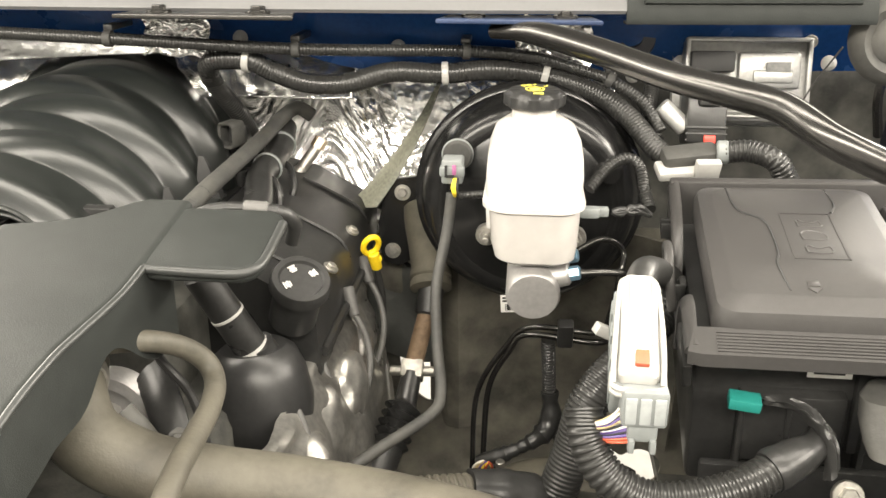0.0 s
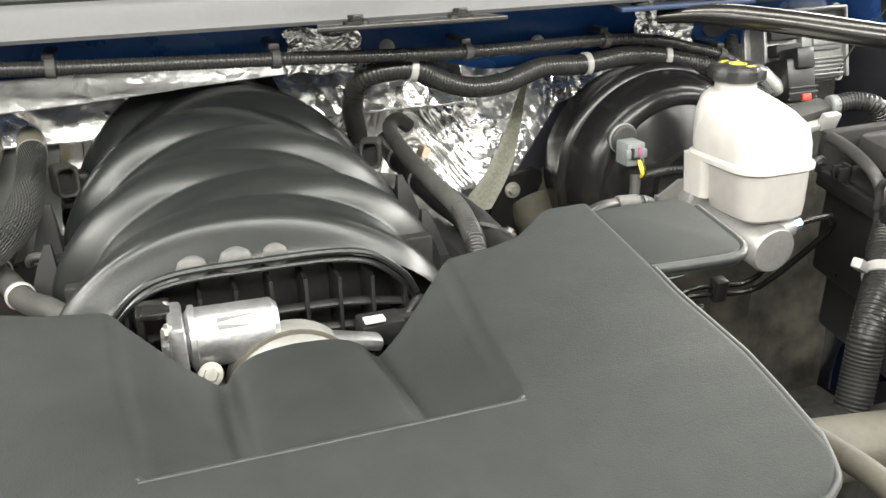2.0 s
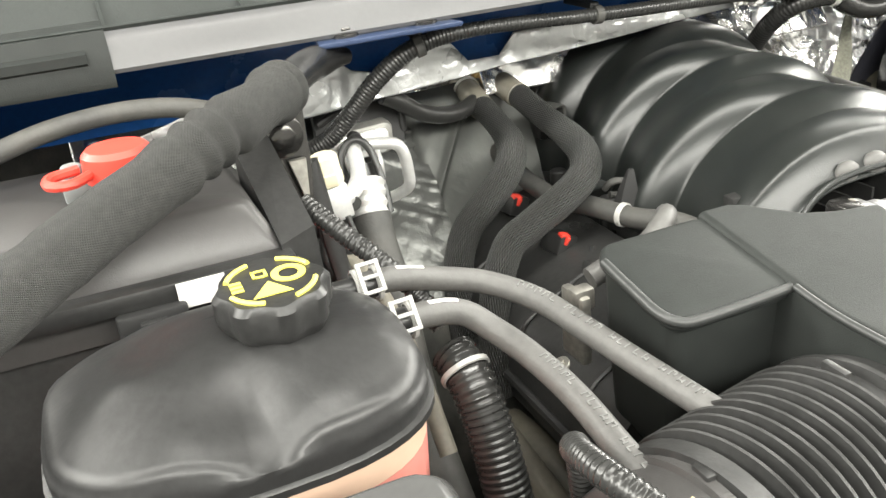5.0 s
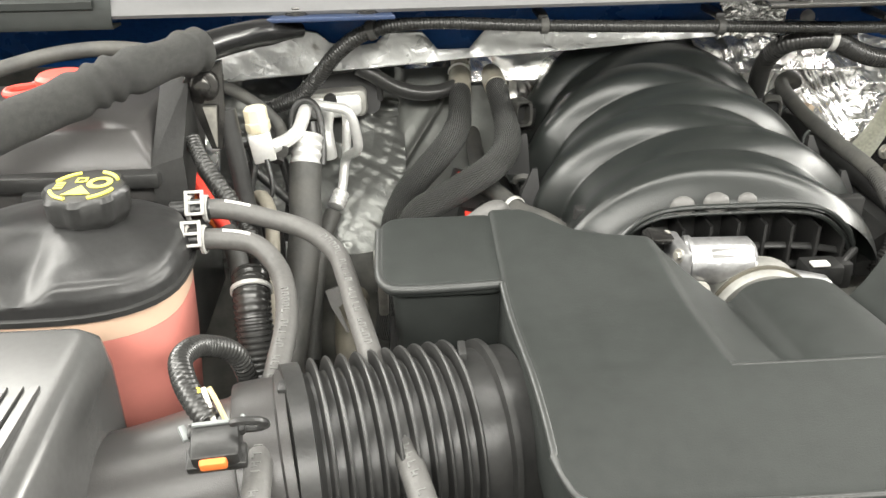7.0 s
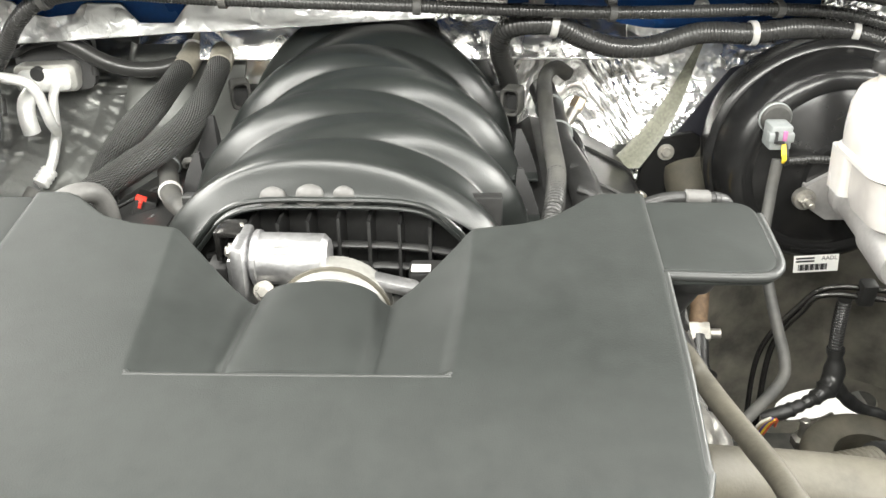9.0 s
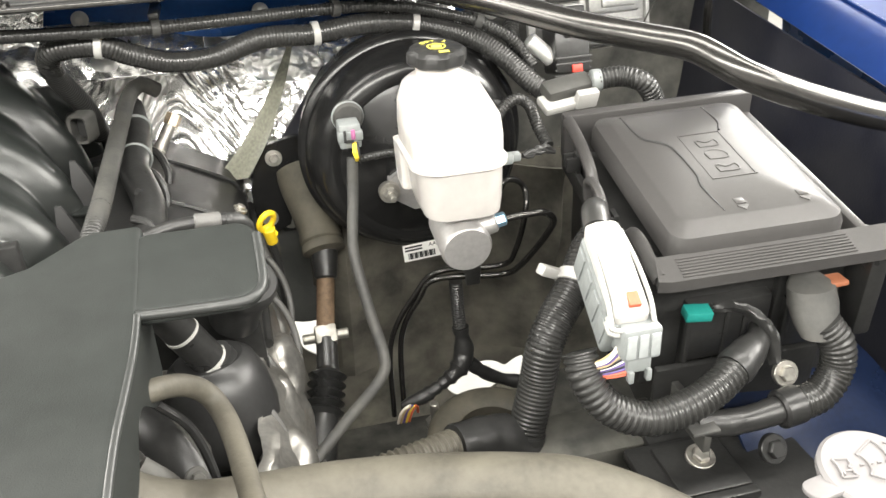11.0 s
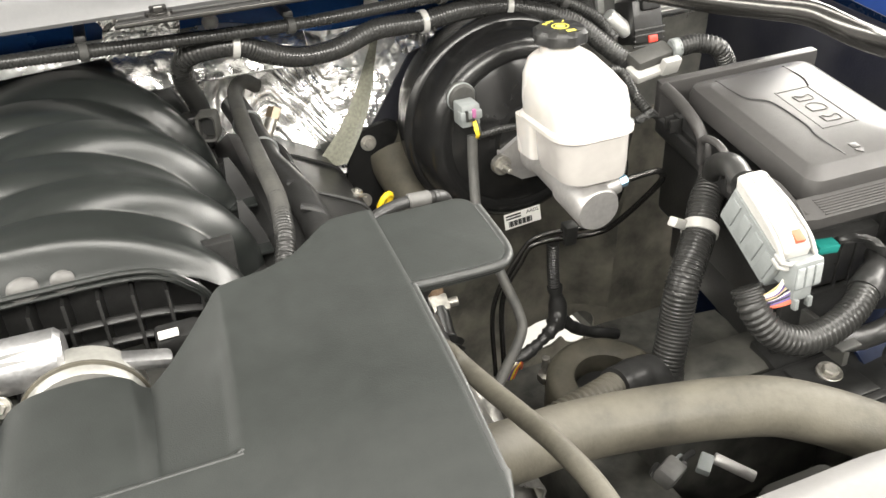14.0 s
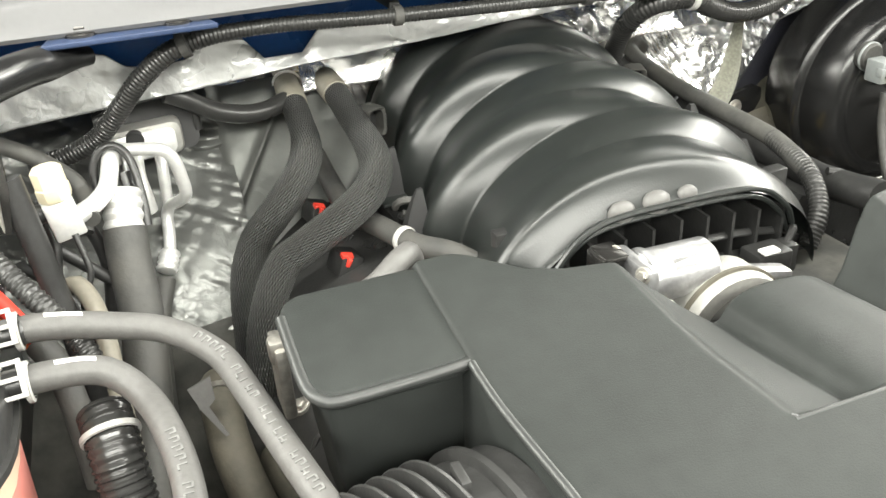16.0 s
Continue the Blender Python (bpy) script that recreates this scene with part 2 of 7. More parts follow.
# ---- mesh helpers ----
def finish(bm, name, mat, sharp=38.0):
    bmesh.ops.recalc_face_normals(bm, faces=bm.faces)
    for f in bm.faces:
        f.smooth = True
    for e in bm.edges:
        e.smooth = len(e.link_faces) == 2 and e.calc_face_angle(0) < radians(sharp)
    me = bpy.data.meshes.new(name)
    bm.to_mesh(me)
    bm.free()
    me.materials.append(mat)
    return me


def part(name, bm, mat, parent=None, label="", sharp=38.0):
    """One mesh object under a thing or a part; with no parent a thing of its own."""
    ob = new(name, finish(bm, name, mat, sharp))
    if parent is not None:
        ob.parent = parent
        ob.matrix_parent_inverse = parent.matrix_world.inverted()
    return tagged(ob, label)


def thing(name, at, label, category, group="", kind=""):
    ob = new(name)
    ob.empty_display_size = 0.02
    ob.location = at
    ob.matrix_world = Matrix.Translation(at)
    return tagged(ob, label, category, group, kind)


def solo(name, bm, mat, label, category, group="", kind="", sharp=38.0):
    return tagged(part(name, bm, mat, None, "", sharp), label, category, group, kind)


def put(bm, m):
    bmesh.ops.transform(bm, matrix=m, verts=bm.verts)
    return bm


def join(*bms):
    """Several pieces as one bmesh."""
    out = bms[0]
    for b in bms[1:]:
        me = bpy.data.meshes.new("tmp")
        b.to_mesh(me)
        b.free()
        out.from_mesh(me)
        bpy.data.meshes.remove(me)
    return out


def box(sx, sy, sz, bevel=0.003, m=None, seg=2, top=1.0):
    """A bevelled block round the origin; top: how much its upper face narrows."""
    bm = bmesh.new()
    bmesh.ops.create_cube(bm, size=1)
    for v in bm.verts:
        k = top if v.co.z > 0 else 1
        v.co = Vector((v.co.x * sx * k, v.co.y * sy * k, v.co.z * sz))
    if bevel:
        bmesh.ops.bevel(bm, geom=bm.edges[:], offset=bevel, segments=seg, profile=0.5, affect="EDGES")
    return put(bm, m) if m else bm


def block(x0, x1, y0, y1, z0, z1, bevel=0.003, seg=2):
    return box(x1 - x0, y1 - y0, z1 - z0, bevel, Matrix.Translation(((x0 + x1) / 2, (y0 + y1) / 2, (z0 + z1) / 2)), seg)


def aim(p, q):
    """A pose at p whose z axis points to q."""
    d = Vector(q) - Vector(p)
    return Matrix.Translation(p) @ d.to_track_quat("Z", "Y").to_matrix().to_4x4()


def lathe(profile, m=None, seg=32, squash=1.0):
    """Turns rows of (radius, height) round z."""
    bm = bmesh.new()
    rings = []
    for r, z in profile:
        if r < 1e-5:
            rings.append([bm.verts.new((0, 0, z))])
        else:
            rings.append([bm.verts.new((r * math.cos(6.28318531 * k / seg), squash * r * math.sin(6.28318531 * k / seg), z)) for k in range(seg)])
    for a, b in zip(rings, rings[1:]):
        for k in range(seg):
            j = (k + 1) % seg
            if len(a) == 1 and len(b) == 1:
                continue
            if len(a) == 1:
                bm.faces.new((a[0], b[k], b[j]))
            elif len(b) == 1:
                bm.faces.new((a[k], a[j], b[0]))
            else:
                bm.faces.new((a[k], a[j], b[j], b[k]))
    return put(bm, m) if m else bm


def rod(p, q, r, r2=None, seg=20, soft=0.15):
    """A straight round bar from p to q with slightly rounded ends."""
    n = (Vector(q) - Vector(p)).length
    r2 = r if r2 is None else r2
    s = min(soft * r, n * 0.3)
    return lathe([(0, 0), (r - s, 0), (r, s), (r2, n - s), (r2 - s, n), (0, n)], aim(p, q), seg)


def spline(pts, step=0.004):
    """Points at even steps along a smooth curve through pts."""
    pts = [Vector(p) for p in pts]
    p = [2 * pts[0] - pts[1], *pts, 2 * pts[-1] - pts[-2]]
    out = []
    for a, b, c, d in zip(p, p[1:], p[2:], p[3:]):
        for k in range(16):
            t = k / 16
            out.append(0.5 * (2 * b + (c - a) * t + (2 * a - 5 * b + 4 * c - d) * t * t + (3 * b - a - 3 * c + d) * t ** 3))
    out.append(pts[-1])
    n = [0.0]
    for a, b in zip(out, out[1:]):
        n.append(n[-1] + (b - a).length)
    total = n[-1]
    count = max(2, int(total / step))
    res, j = [], 0
    for k in range(count + 1):
        s = total * k / count
        while j < len(n) - 2 and n[j + 1] < s:
            j += 1
        f = (s - n[j]) / max(n[j + 1] - n[j], 1e-9)
        res.append(out[j].lerp(out[j + 1], min(f, 1)))
    return res, total


def tube(pts, r, seg=14, pitch=0.0, depth=0.0, step=0.006, caps=True, flat=1.0, shape=None):
    """A hose along a smooth curve. pitch, depth: its ribs. shape: radius factor along its length (0 to 1)."""
    path, total = spline(pts, pitch / 4 if pitch else step)
    bm = bmesh.new()
    uv = bm.loops.layers.uv.new("uv")
    rings = []
    d0 = (path[1] - path[0]).normalized()
    side = d0.orthogonal().normalized()
    for k, p in enumerate(path):
        d = (path[min(k + 1, len(path) - 1)] - path[max(k - 1, 0)]).normalized()
        side = (side - d * side.dot(d)).normalized()
        up = d.cross(side)
        rr = r * (shape(k / (len(path) - 1)) if shape else 1)
        if pitch and k % 4 >= 2:
            rr -= depth
        rings.append([bm.verts.new(p + rr * (side * math.cos(6.28318531 * i / seg) + flat * up * math.sin(6.28318531 * i / seg))) for i in range(seg)])
    size = total / (len(path) - 1)
    for k, (a, b) in enumerate(zip(rings, rings[1:])):
        for i in range(seg):
            j = (i + 1) % seg
            f = bm.faces.new((a[i], a[j], b[j], b[i]))
            for lp, (u, v) in zip(f.loops, ((i, k), (i + 1, k), (i + 1, k + 1), (i, k + 1))):
                lp[uv].uv = (u * 6.28 * r / seg, v * size)
    if caps:
        bm.faces.new(rings[0])
        bm.faces.new(rings[-1])
    return bm


def plate(outline, depth, bevel=0.002, m=None, seg=2):
    """A flat outline in x, y, thickened downward by depth, its rim bevelled."""
    bm = bmesh.new()
    vs = [bm.verts.new((x, y, 0)) for x, y in outline]
    f = bm.faces.new(vs)
    r = bmesh.ops.extrude_face_region(bm, geom=[f])
    for v in r["geom"]:
        if isinstance(v, bmesh.types.BMVert):
            v.co.z -= depth
    if bevel:
        rim = [e for e in bm.edges if len({round(v.co.z, 6) for v in e.verts}) == 1]
        bmesh.ops.bevel(bm, geom=rim, offset=bevel, segments=seg, profile=0.5, affect="EDGES")
    return put(bm, m) if m else bm


def rounded(x0, x1, y0, y1, r, seg=5):
    """The outline of a rectangle with round corners."""
    out = []
    for cx, cy, a in ((x1 - r, y1 - r, 0), (x0 + r, y1 - r, 90), (x0 + r, y0 + r, 180), (x1 - r, y0 + r, 270)):
        for k in range(seg + 1):
            t = radians(a + 90 * k / seg)
            out.append((cx + r * math.cos(t), cy + r * math.sin(t)))
    return out


def loft(sections):
    """Skin over closed loops of equal length, ends capped."""
    bm = bmesh.new()
    rings = [[bm.verts.new(p) for p in s] for s in sections]
    for a, b in zip(rings, rings[1:]):
        for k in range(len(a)):
            j = (k + 1) % len(a)
            bm.faces.new((a[k], a[j], b[j], b[k]))
    bm.faces.new(rings[0])
    bm.faces.new(rings[-1])
    return bm


def sheet(nx, ny, fn):
    """A grid of nx by ny cells whose corners fn(u, v) gives."""
    bm = bmesh.new()
    g = [[bm.verts.new(fn(i / nx, j / ny)) for j in range(ny + 1)] for i in range(nx + 1)]
    for i in range(nx):
        for j in range(ny):
            bm.faces.new((g[i][j], g[i + 1][j], g[i + 1][j + 1], g[i][j + 1]))
    return bm


def thicken(bm, d):
    """Gives an open sheet a back and rim, d metres behind it."""
    bmesh.ops.recalc_face_normals(bm, faces=bm.faces)
    bmesh.ops.solidify(bm, geom=bm.faces[:], thickness=d)
    return bm


def smooth(t):
    t = min(max(t, 0.0), 1.0)
    return t * t * (3 - 2 * t)


def bolt(p, n, r, mat, parent=None, name="bolt", h=None, washer=True):
    """A hex head on its washer at p, facing n."""
    h = h or r * 0.9
    a = aim(p, Vector(p) + Vector(n))
    bm = lathe([(0, h), (r * 0.85, h), (r, h * 0.85), (r, 0)], a, 6)
    if washer:
        bm = join(bm, lathe([(0, h * 0.3), (r * 1.5, h * 0.3), (r * 1.6, h * 0.2), (r * 1.6, -h * 0.4)], a, 20))
    if parent is None:
        return bm
    return part(name, bm, mat, parent)


def clip_ring(path_pts, at, r, mat, parent, name="clip", width=0.012):
    """A band round a hose at the point of it nearest to at."""
    path, _ = spline(path_pts, 0.003)
    k = min(range(1, len(path) - 1), key=lambda i: (path[i] - Vector(at)).length)
    d = (path[k + 1] - path[k - 1]).normalized()
    p = path[k] - d * width / 2
    return part(name, lathe([(r, 0), (r + 0.0018, 0.0006), (r + 0.0018, width - 0.0006), (r, width)], aim(p, p + d), 20), mat, parent)


def writing(text, size, m, mat, parent, name="lettering"):
    """Raised lettering as a mesh."""
    cu = bpy.data.curves.new("t", "FONT")
    cu.body, cu.size, cu.align_x, cu.align_y, cu.extrude, cu.resolution_u = text, size, "CENTER", "CENTER", 0.0002, 2
    ob = bpy.data.objects.new("t", cu)
    me = bpy.data.meshes.new_from_object(ob)
    bpy.data.objects.remove(ob)
    me.materials.clear()
    me.materials.append(mat)
    me.transform(m)
    res = new(name, me)
    res.parent = parent
    res.matrix_parent_inverse = parent.matrix_world.inverted()
    return res


# ---- the place ----
# South, west and north walls and ceiling are unseen, added to close the room.
part_room = [("floor", block(-4.5, 4.5, -3.5, 5.5, -0.1, 0.0, 0), CONCRETE, "pale sealed concrete workshop floor"),
             ("wall_south", block(-4.6, 4.6, -3.7, -3.5, 0, 3.1, 0), WALLPAINT, "white painted workshop wall"),
             ("wall_north", block(-4.6, 4.6, 5.5, 5.7, 0, 3.1, 0), NORTHGREY, "unseen north wall, grey in place of a raised hood"),
             ("wall_west", block(-4.7, -4.5, -3.5, 5.5, 0, 3.1, 0), WALLPAINT, "white painted workshop wall"),
             ("wall_east", block(4.5, 4.7, -3.5, 5.5, 0, 3.1, 0), WALLPAINT, "white painted workshop wall"),
             ("ceiling", block(-4.7, 4.7, -3.7, 5.7, 3.1, 3.25, 0), CEILGREY, "unseen ceiling, dark in place of a raised hood")]
for nm, bm, mt, lb in part_room:
    solo(nm, bm, mt, lb, nm.split("_")[0], kind="structure")

XC = -0.558  # the engine's middle


def cowl_curve(x):
    """How far the cowl's front edge stands back at x: it bows towards the engine."""
    return 1.04 + 0.05 * ((x + 0.56) / 0.9) ** 2 * (1 if x > -0.56 else 0.35)


def strip(x0, x1, rows, n=60, th=0.003):
    """A long pressing across the car: rows of (setback, height) swept along the cowl's curve."""
    def fn(u, v):
        x = x0 + (x1 - x0) * u
        k = min(int(v * (len(rows) - 1) + 1e-6), len(rows) - 2)
        f = v * (len(rows) - 1) - k
        dy = rows[k][0] * (1 - f) + rows[k + 1][0] * f
        z = rows[k][1] * (1 - f) + rows[k + 1][1] * f
        return (x, cowl_curve(x) + dy, z)
    return thicken(sheet(n, len(rows) - 1, fn), th)


def wall_fn(u, v):
    """The wall's lower edge is cut higher over the engine's foil than beside it."""
    x = -1.75 + 2.4 * u
    low = 1.190 + 0.034 * smooth((-0.19 - x) / 0.16) * smooth((x + 0.78) / 0.06)
    return (x, cowl_curve(x) + 0.10 + 0.03 * v, 1.283 + (low - 1.283) * v)


solo("cowl_wall", thicken(sheet(120, 6, wall_fn), 0.003), WALLBLUE,
     "metallic blue painted steel wall under the cowl", "body panel", kind="structure")
solo("cowl_lip", strip(-1.24, 0.135, [(0.022, 1.281), (0.0, 1.275), (-0.002, 1.279), (0.008, 1.303), (0.016, 1.310), (0.04, 1.312)]), GREY,
     "light grey painted lip along the cowl edge", "body panel", kind="structure")

for x0, x1 in ((-1.75, -1.238), (0.133, 0.42)):
    solo("cowl_end", join(strip(x0, x1, [(0.03, 1.262), (-0.004, 1.264), (-0.006, 1.270), (0.004, 1.300), (0.012, 1.312), (0.05, 1.316)], 20),
                          strip(x0 + 0.02, x1 - 0.02, [(0.0, 1.285), (-0.004, 1.288), (-0.004, 1.296), (0.004, 1.299)], 12)), COVER, "dark grey plastic end piece of the cowl edge", "cowl trim", kind="structure")
cowl = thing("windscreen_cowl", (-0.6, 1.1, 1.31), "grey-green ribbed plastic cowl panel behind the grey lip", "cowl")
part("trough", strip(-1.75, 0.40, [(0.018, 1.315), (0.022, 1.308), (0.05, 1.306), (0.085, 1.335), (0.09, 1.340), (0.10, 1.341), (0.105, 1.337), (0.115, 1.345), (0.135, 1.347)]), COWL, cowl)
for k in range(16):
    x = -1.62 + 0.128 * k
    y = cowl_curve(x)
    bm = bmesh.new()
    vs = [bm.verts.new((x + s, y + dy, z)) for s in (-0.0015, 0.0015) for dy, z in ((0.03, 1.306), (0.082, 1.308), (0.084, 1.336))]
    bm.faces.new(vs[:3]), bm.faces.new(vs[3:])
    for a, b in ((0, 1), (1, 2), (2, 0)):
        bm.faces.new((vs[a], vs[b], vs[b + 3], vs[a + 3]))
    part("rib", bm, COWL, cowl)
for k in range(150):
    if k % 38 > 34:
        continue
    x = -1.72 + 0.0135 * k
    y = cowl_curve(x) + 0.135
    part("grille_bar", block(x, x + 0.006, y, y + 0.10, 1.348, 1.356, 0), COWL, cowl)
part("grille_rail", strip(-1.75, 0.40, [(0.132, 1.346), (0.135, 1.357), (0.142, 1.357), (0.144, 1.346)]), COWL, cowl)
part("grille_floor", strip(-1.75, 0.40, [(0.13, 1.33), (0.4, 1.36)]), DARK, cowl)

solo("firewall", join(block(-1.75, -0.22, 1.43, 1.45, 0.35, 1.26, 0), block(-0.22, 0.40, 1.43, 1.45, 0.66, 1.26, 0), block(0.40, 0.75, 1.43, 1.45, 0.35, 1.26, 0)), DARK, "black painted dusty firewall", "firewall", kind="structure")


def foil_sheet(name, x0, x1, top, bottom, y0, y1, mat, relief, label, nx=60, nz=46):
    """A foil insulation blanket whose folds and dents are real relief."""
    def fn(u, v):
        x = x0 + (x1 - x0) * u
        zt, zb = top(x), bottom(x)
        z = zt + (zb - zt) * v
        return (x, y0 + (y1 - y0) * v + relief(x, z), z)
    return solo(name, thicken(sheet(nx, nz, fn), 0.003), mat, label, "heat shield", kind="structure", sharp=180)


def crumple(x, z, f=9.0):
    p = Vector((x * f, z * f, 2.0))
    return noise.noise(p) + 0.5 * noise.noise(p * 2.7) + 0.25 * noise.noise(p * 7.0)


def pleats(x, z, turn, pitch, seed):
    """Long parallel folds, sharp at their crests, that wander and break off."""
    a = radians(turn)
    s, r = x * math.cos(a) + z * math.sin(a), -x * math.sin(a) + z * math.cos(a)
    p = Vector((s / pitch + 1.2 * noise.noise(Vector((r * 7, s * 6, seed))), r * 5.0, seed))
    return 1 - 2 * abs(noise.noise(p))


def engine_blanket(x, z):
    fold = smooth((-0.165 - x) / 0.05)
    turn = 30 + 12 * smooth((-0.26 - x) / 0.15)
    wide, fine = pleats(x, z, turn + 6, 0.034, 3.0), pleats(x, z, turn, 0.0125, 9.0)
    cross = pleats(x, z, 115, 0.03, 7.7)
    return 0.008 * crumple(x, z, 6.0) + fold * (0.010 * wide + 0.0058 * fine + 0.004 * cross) + (1 - fold) * (0.004 * crumple(x, z, 14.0) + 0.0022 * crumple(x, z, 60.0))


foil_sheet("firewall_blanket", -0.72, 0.15, lambda x: 1.205 - 0.02 * smooth((x + 0.3) / 0.2), lambda x: 0.90, 1.330, 1.235, FOIL, engine_blanket,
           "crumpled silver foil insulation on the firewall", 460, 190)
foil_sheet("firewall_blanket", -1.30, -0.72, lambda x: 1.21, lambda x: 0.95, 1.345, 1.185, FOIL, lambda x, z: 0.008 * crumple(x, z) + 0.005 * pleats(x, z, -35, 0.03, 5.0),
           "crumpled silver foil insulation beside the heater pipes", 170, 90)


def notch(x):
    """The top edge of the foil shield: a scoop for the conduit and a square-shouldered dip over the heater pipes."""
    return float(np.interp(x, [-1.32, -1.20, -1.10, -1.03, -1.008, -0.992, -0.965, -0.930, -0.919, -0.912, -0.870, -0.851, -0.806, -0.786, -0.60, -0.44, -0.40],
                           [1.165, 1.196, 1.224, 1.236, 1.231, 1.217, 1.211, 1.215, 1.227, 1.229, 1.228, 1.203, 1.202, 1.227, 1.2295, 1.231, 1.218]))


def shield_low(x):
    return float(np.interp(x, [-1.32, -1.135, -0.93, -0.80, -0.70, -0.55, -0.40], [1.145, 1.170, 1.184, 1.192, 1.196, 1.206, 1.214]))


foil_sheet("foil_shield", -1.32, -0.40, notch, lambda x: min(notch(x) - 0.003, shield_low(x)), 1.146, 1.138, FOIL_FLAT,
           lambda x, z: 0.003 * crumple(x, z, 5.0) + 0.0022 * pleats(x, z, 55, 0.05, 8.3) + 0.0018 * pleats(x, z, -20, 0.045, 2.7) + 0.0008 * crumple(x, z, 40.0), "flat silver foil shield with a notched top edge", 360, 24)

foil_sheet("firewall_blanket", -0.80, -0.22, lambda x: 1.232 - 0.03 * smooth((x + 0.33) / 0.1) + 0.003 * math.sin(x * 40), lambda x: 1.140, 1.250, 1.205, FOIL, lambda x, z: 0.006 * crumple(x, z, 12.0) + 0.004 * pleats(x, z, 30, 0.03, 6.1),
           "crumpled silver foil edge folded over behind the manifold", 220, 40)
for x0, x1, z0, z1, y in ((-0.475, -0.388, 1.210, 1.262, 1.128), (0.005, 0.10, 1.195, 1.262, 1.165)):
    solo("foil_patch", thicken(sheet(40, 30, lambda u, v: (x0 + (x1 - x0) * u + 0.006 * noise.noise(Vector((v * 5, x0, 0))), y + 0.006 * crumple(x0 + 0.2 * u, v * 0.2, 22.0), z0 + (z1 - z0) * v + 0.008 * noise.noise(Vector((u * 4, x0, 5))))), 0.002), FOIL, "torn patch of crumpled silver foil under the cowl", "heat shield", kind="structure")

# inner wings and the floor of the bay
solo("inner_wing_east", thicken(sheet(30, 30, lambda u, v: (0.50 + 0.075 * v + 0.012 * noise.noise(Vector((u * 4, v * 4, 0))), 0.25 + 1.12 * u, 0.45 + (0.600 + 0.121 * (1.12 * u - 0.2)) * v)), 0.004), NAVY,
     "dark blue dusty inner wing panel", "body panel", kind="structure")
solo("inner_wing_west", block(-1.78, -1.74, 0.1, 1.4, 0.4, 1.26, 0), NAVY, "dark blue inner wing panel", "body panel", kind="structure")
solo("splash_shield", join(block(-1.74, -0.24, 0.2, 1.36, 0.40, 0.42, 0), block(-0.24, 0.5, 0.2, 1.195, 0.50, 0.52, 0), block(0.26, 0.5, 1.195, 1.36, 0.5, 0.52, 0)), DARK,
     "black dusty shielding deep under the engine", "underbody", kind="structure")
solo("radiator_support", join(block(-1.74, 0.6, 0.20, 0.30, 0.50, 1.0, 0.01), block(-0.24, 0.55, 0.24, 0.40, 0.93, 0.985, 0.01)), DARK, "black radiator support across the front", "radiator support", kind="structure")

fender = thing("fender", (0.62, 0.8, 1.1), "bright metallic blue fender flange beside the engine bay", "fender")
fl = thicken(sheet(40, 6, lambda u, v: (0.605 - 0.045 * (1 - u) + 0.112 * v - 0.012 * (v == 0), 0.45 + 0.95 * u, 1.062 + 0.115 * u + 0.024 * smooth(v * 6) + 0.035 * v)), 0.003)
part("flange", fl, BLUE, fender)
part("outer_skin", thicken(sheet(20, 4, lambda u, v: (0.672 + 0.05 * v + 0.045 * u, 0.45 + 0.95 * u, 1.119 + 0.115 * u - 0.2 * v * v)), 0.003), WALLBLUE, fender)
for dx, dz in ((0.045, 0.039), (0.085, 0.051)):
    part("crease", tube([(0.560 + dx + 0.045 * k / 8, 0.45 + 0.95 * k / 8, 1.062 + dz + 0.115 * k / 8) for k in range(9)], 0.003, 8), BLUE, fender)
for y in (0.78, 0.93):
    x = 0.575 + 0.047 * (y - 0.45)
    z = 1.090 + 0.121 * (y - 0.45)
    part("tab", loft([[(x + d, y - 0.010, z), (x + d, y + 0.012, z + 0.002), (x + d, y + 0.006, z + 0.026)] for d in (0.03, 0.034)]), BLUE, fender)
bolt((0.6413, 0.70, 1.1363), (0, 0, 1), 0.007, STEEL, fender)

shroud = thing("radiator_cover", (0.0, 0.34, 1.0), "smooth grey plastic panel over the radiator", "radiator cover")
part("panel", thicken(sheet(40, 14, lambda u, v: (-0.30 + 0.56 * u, 0.442 - 0.045 * smooth((u - 0.55) / 0.45) - 0.22 * v, 0.996 + 0.010 * v - 0.010 * (1 - smooth(v * 9)))), 0.003), FRONTGREY, shroud)
part("edge", thicken(sheet(40, 4, lambda u, v: (-0.30 + 0.56 * u, 0.442 - 0.045 * smooth((u - 0.55) / 0.45) - 0.004 * v, 0.985 - 0.03 * v)), 0.003), FRONTGREY, shroud)

# ---- engine cover ----
cover = thing("engine_cover", (XC, 0.6, 1.05), "matt grey-black plastic intake cover over the engine front", "engine cover")
CX0, CX1, CY0, CXM = -0.824, -0.279, 0.416, -0.5555


def cover_rear(x):
    """The rear edge: a round bay behind the throttle, then shoulders that step back towards the ears."""
    return float(np.interp(abs(x - CXM), [0, 0.03, 0.05, 0.06, 0.075, 0.09, 0.105, 0.118, 0.135, 0.165, 0.192, 0.212, 0.226, 0.238, 0.28],
                           [0.676, 0.674, 0.670, 0.671, 0.678, 0.688, 0.698, 0.705, 0.709, 0.714, 0.724, 0.741, 0.754, 0.760, 0.761]))


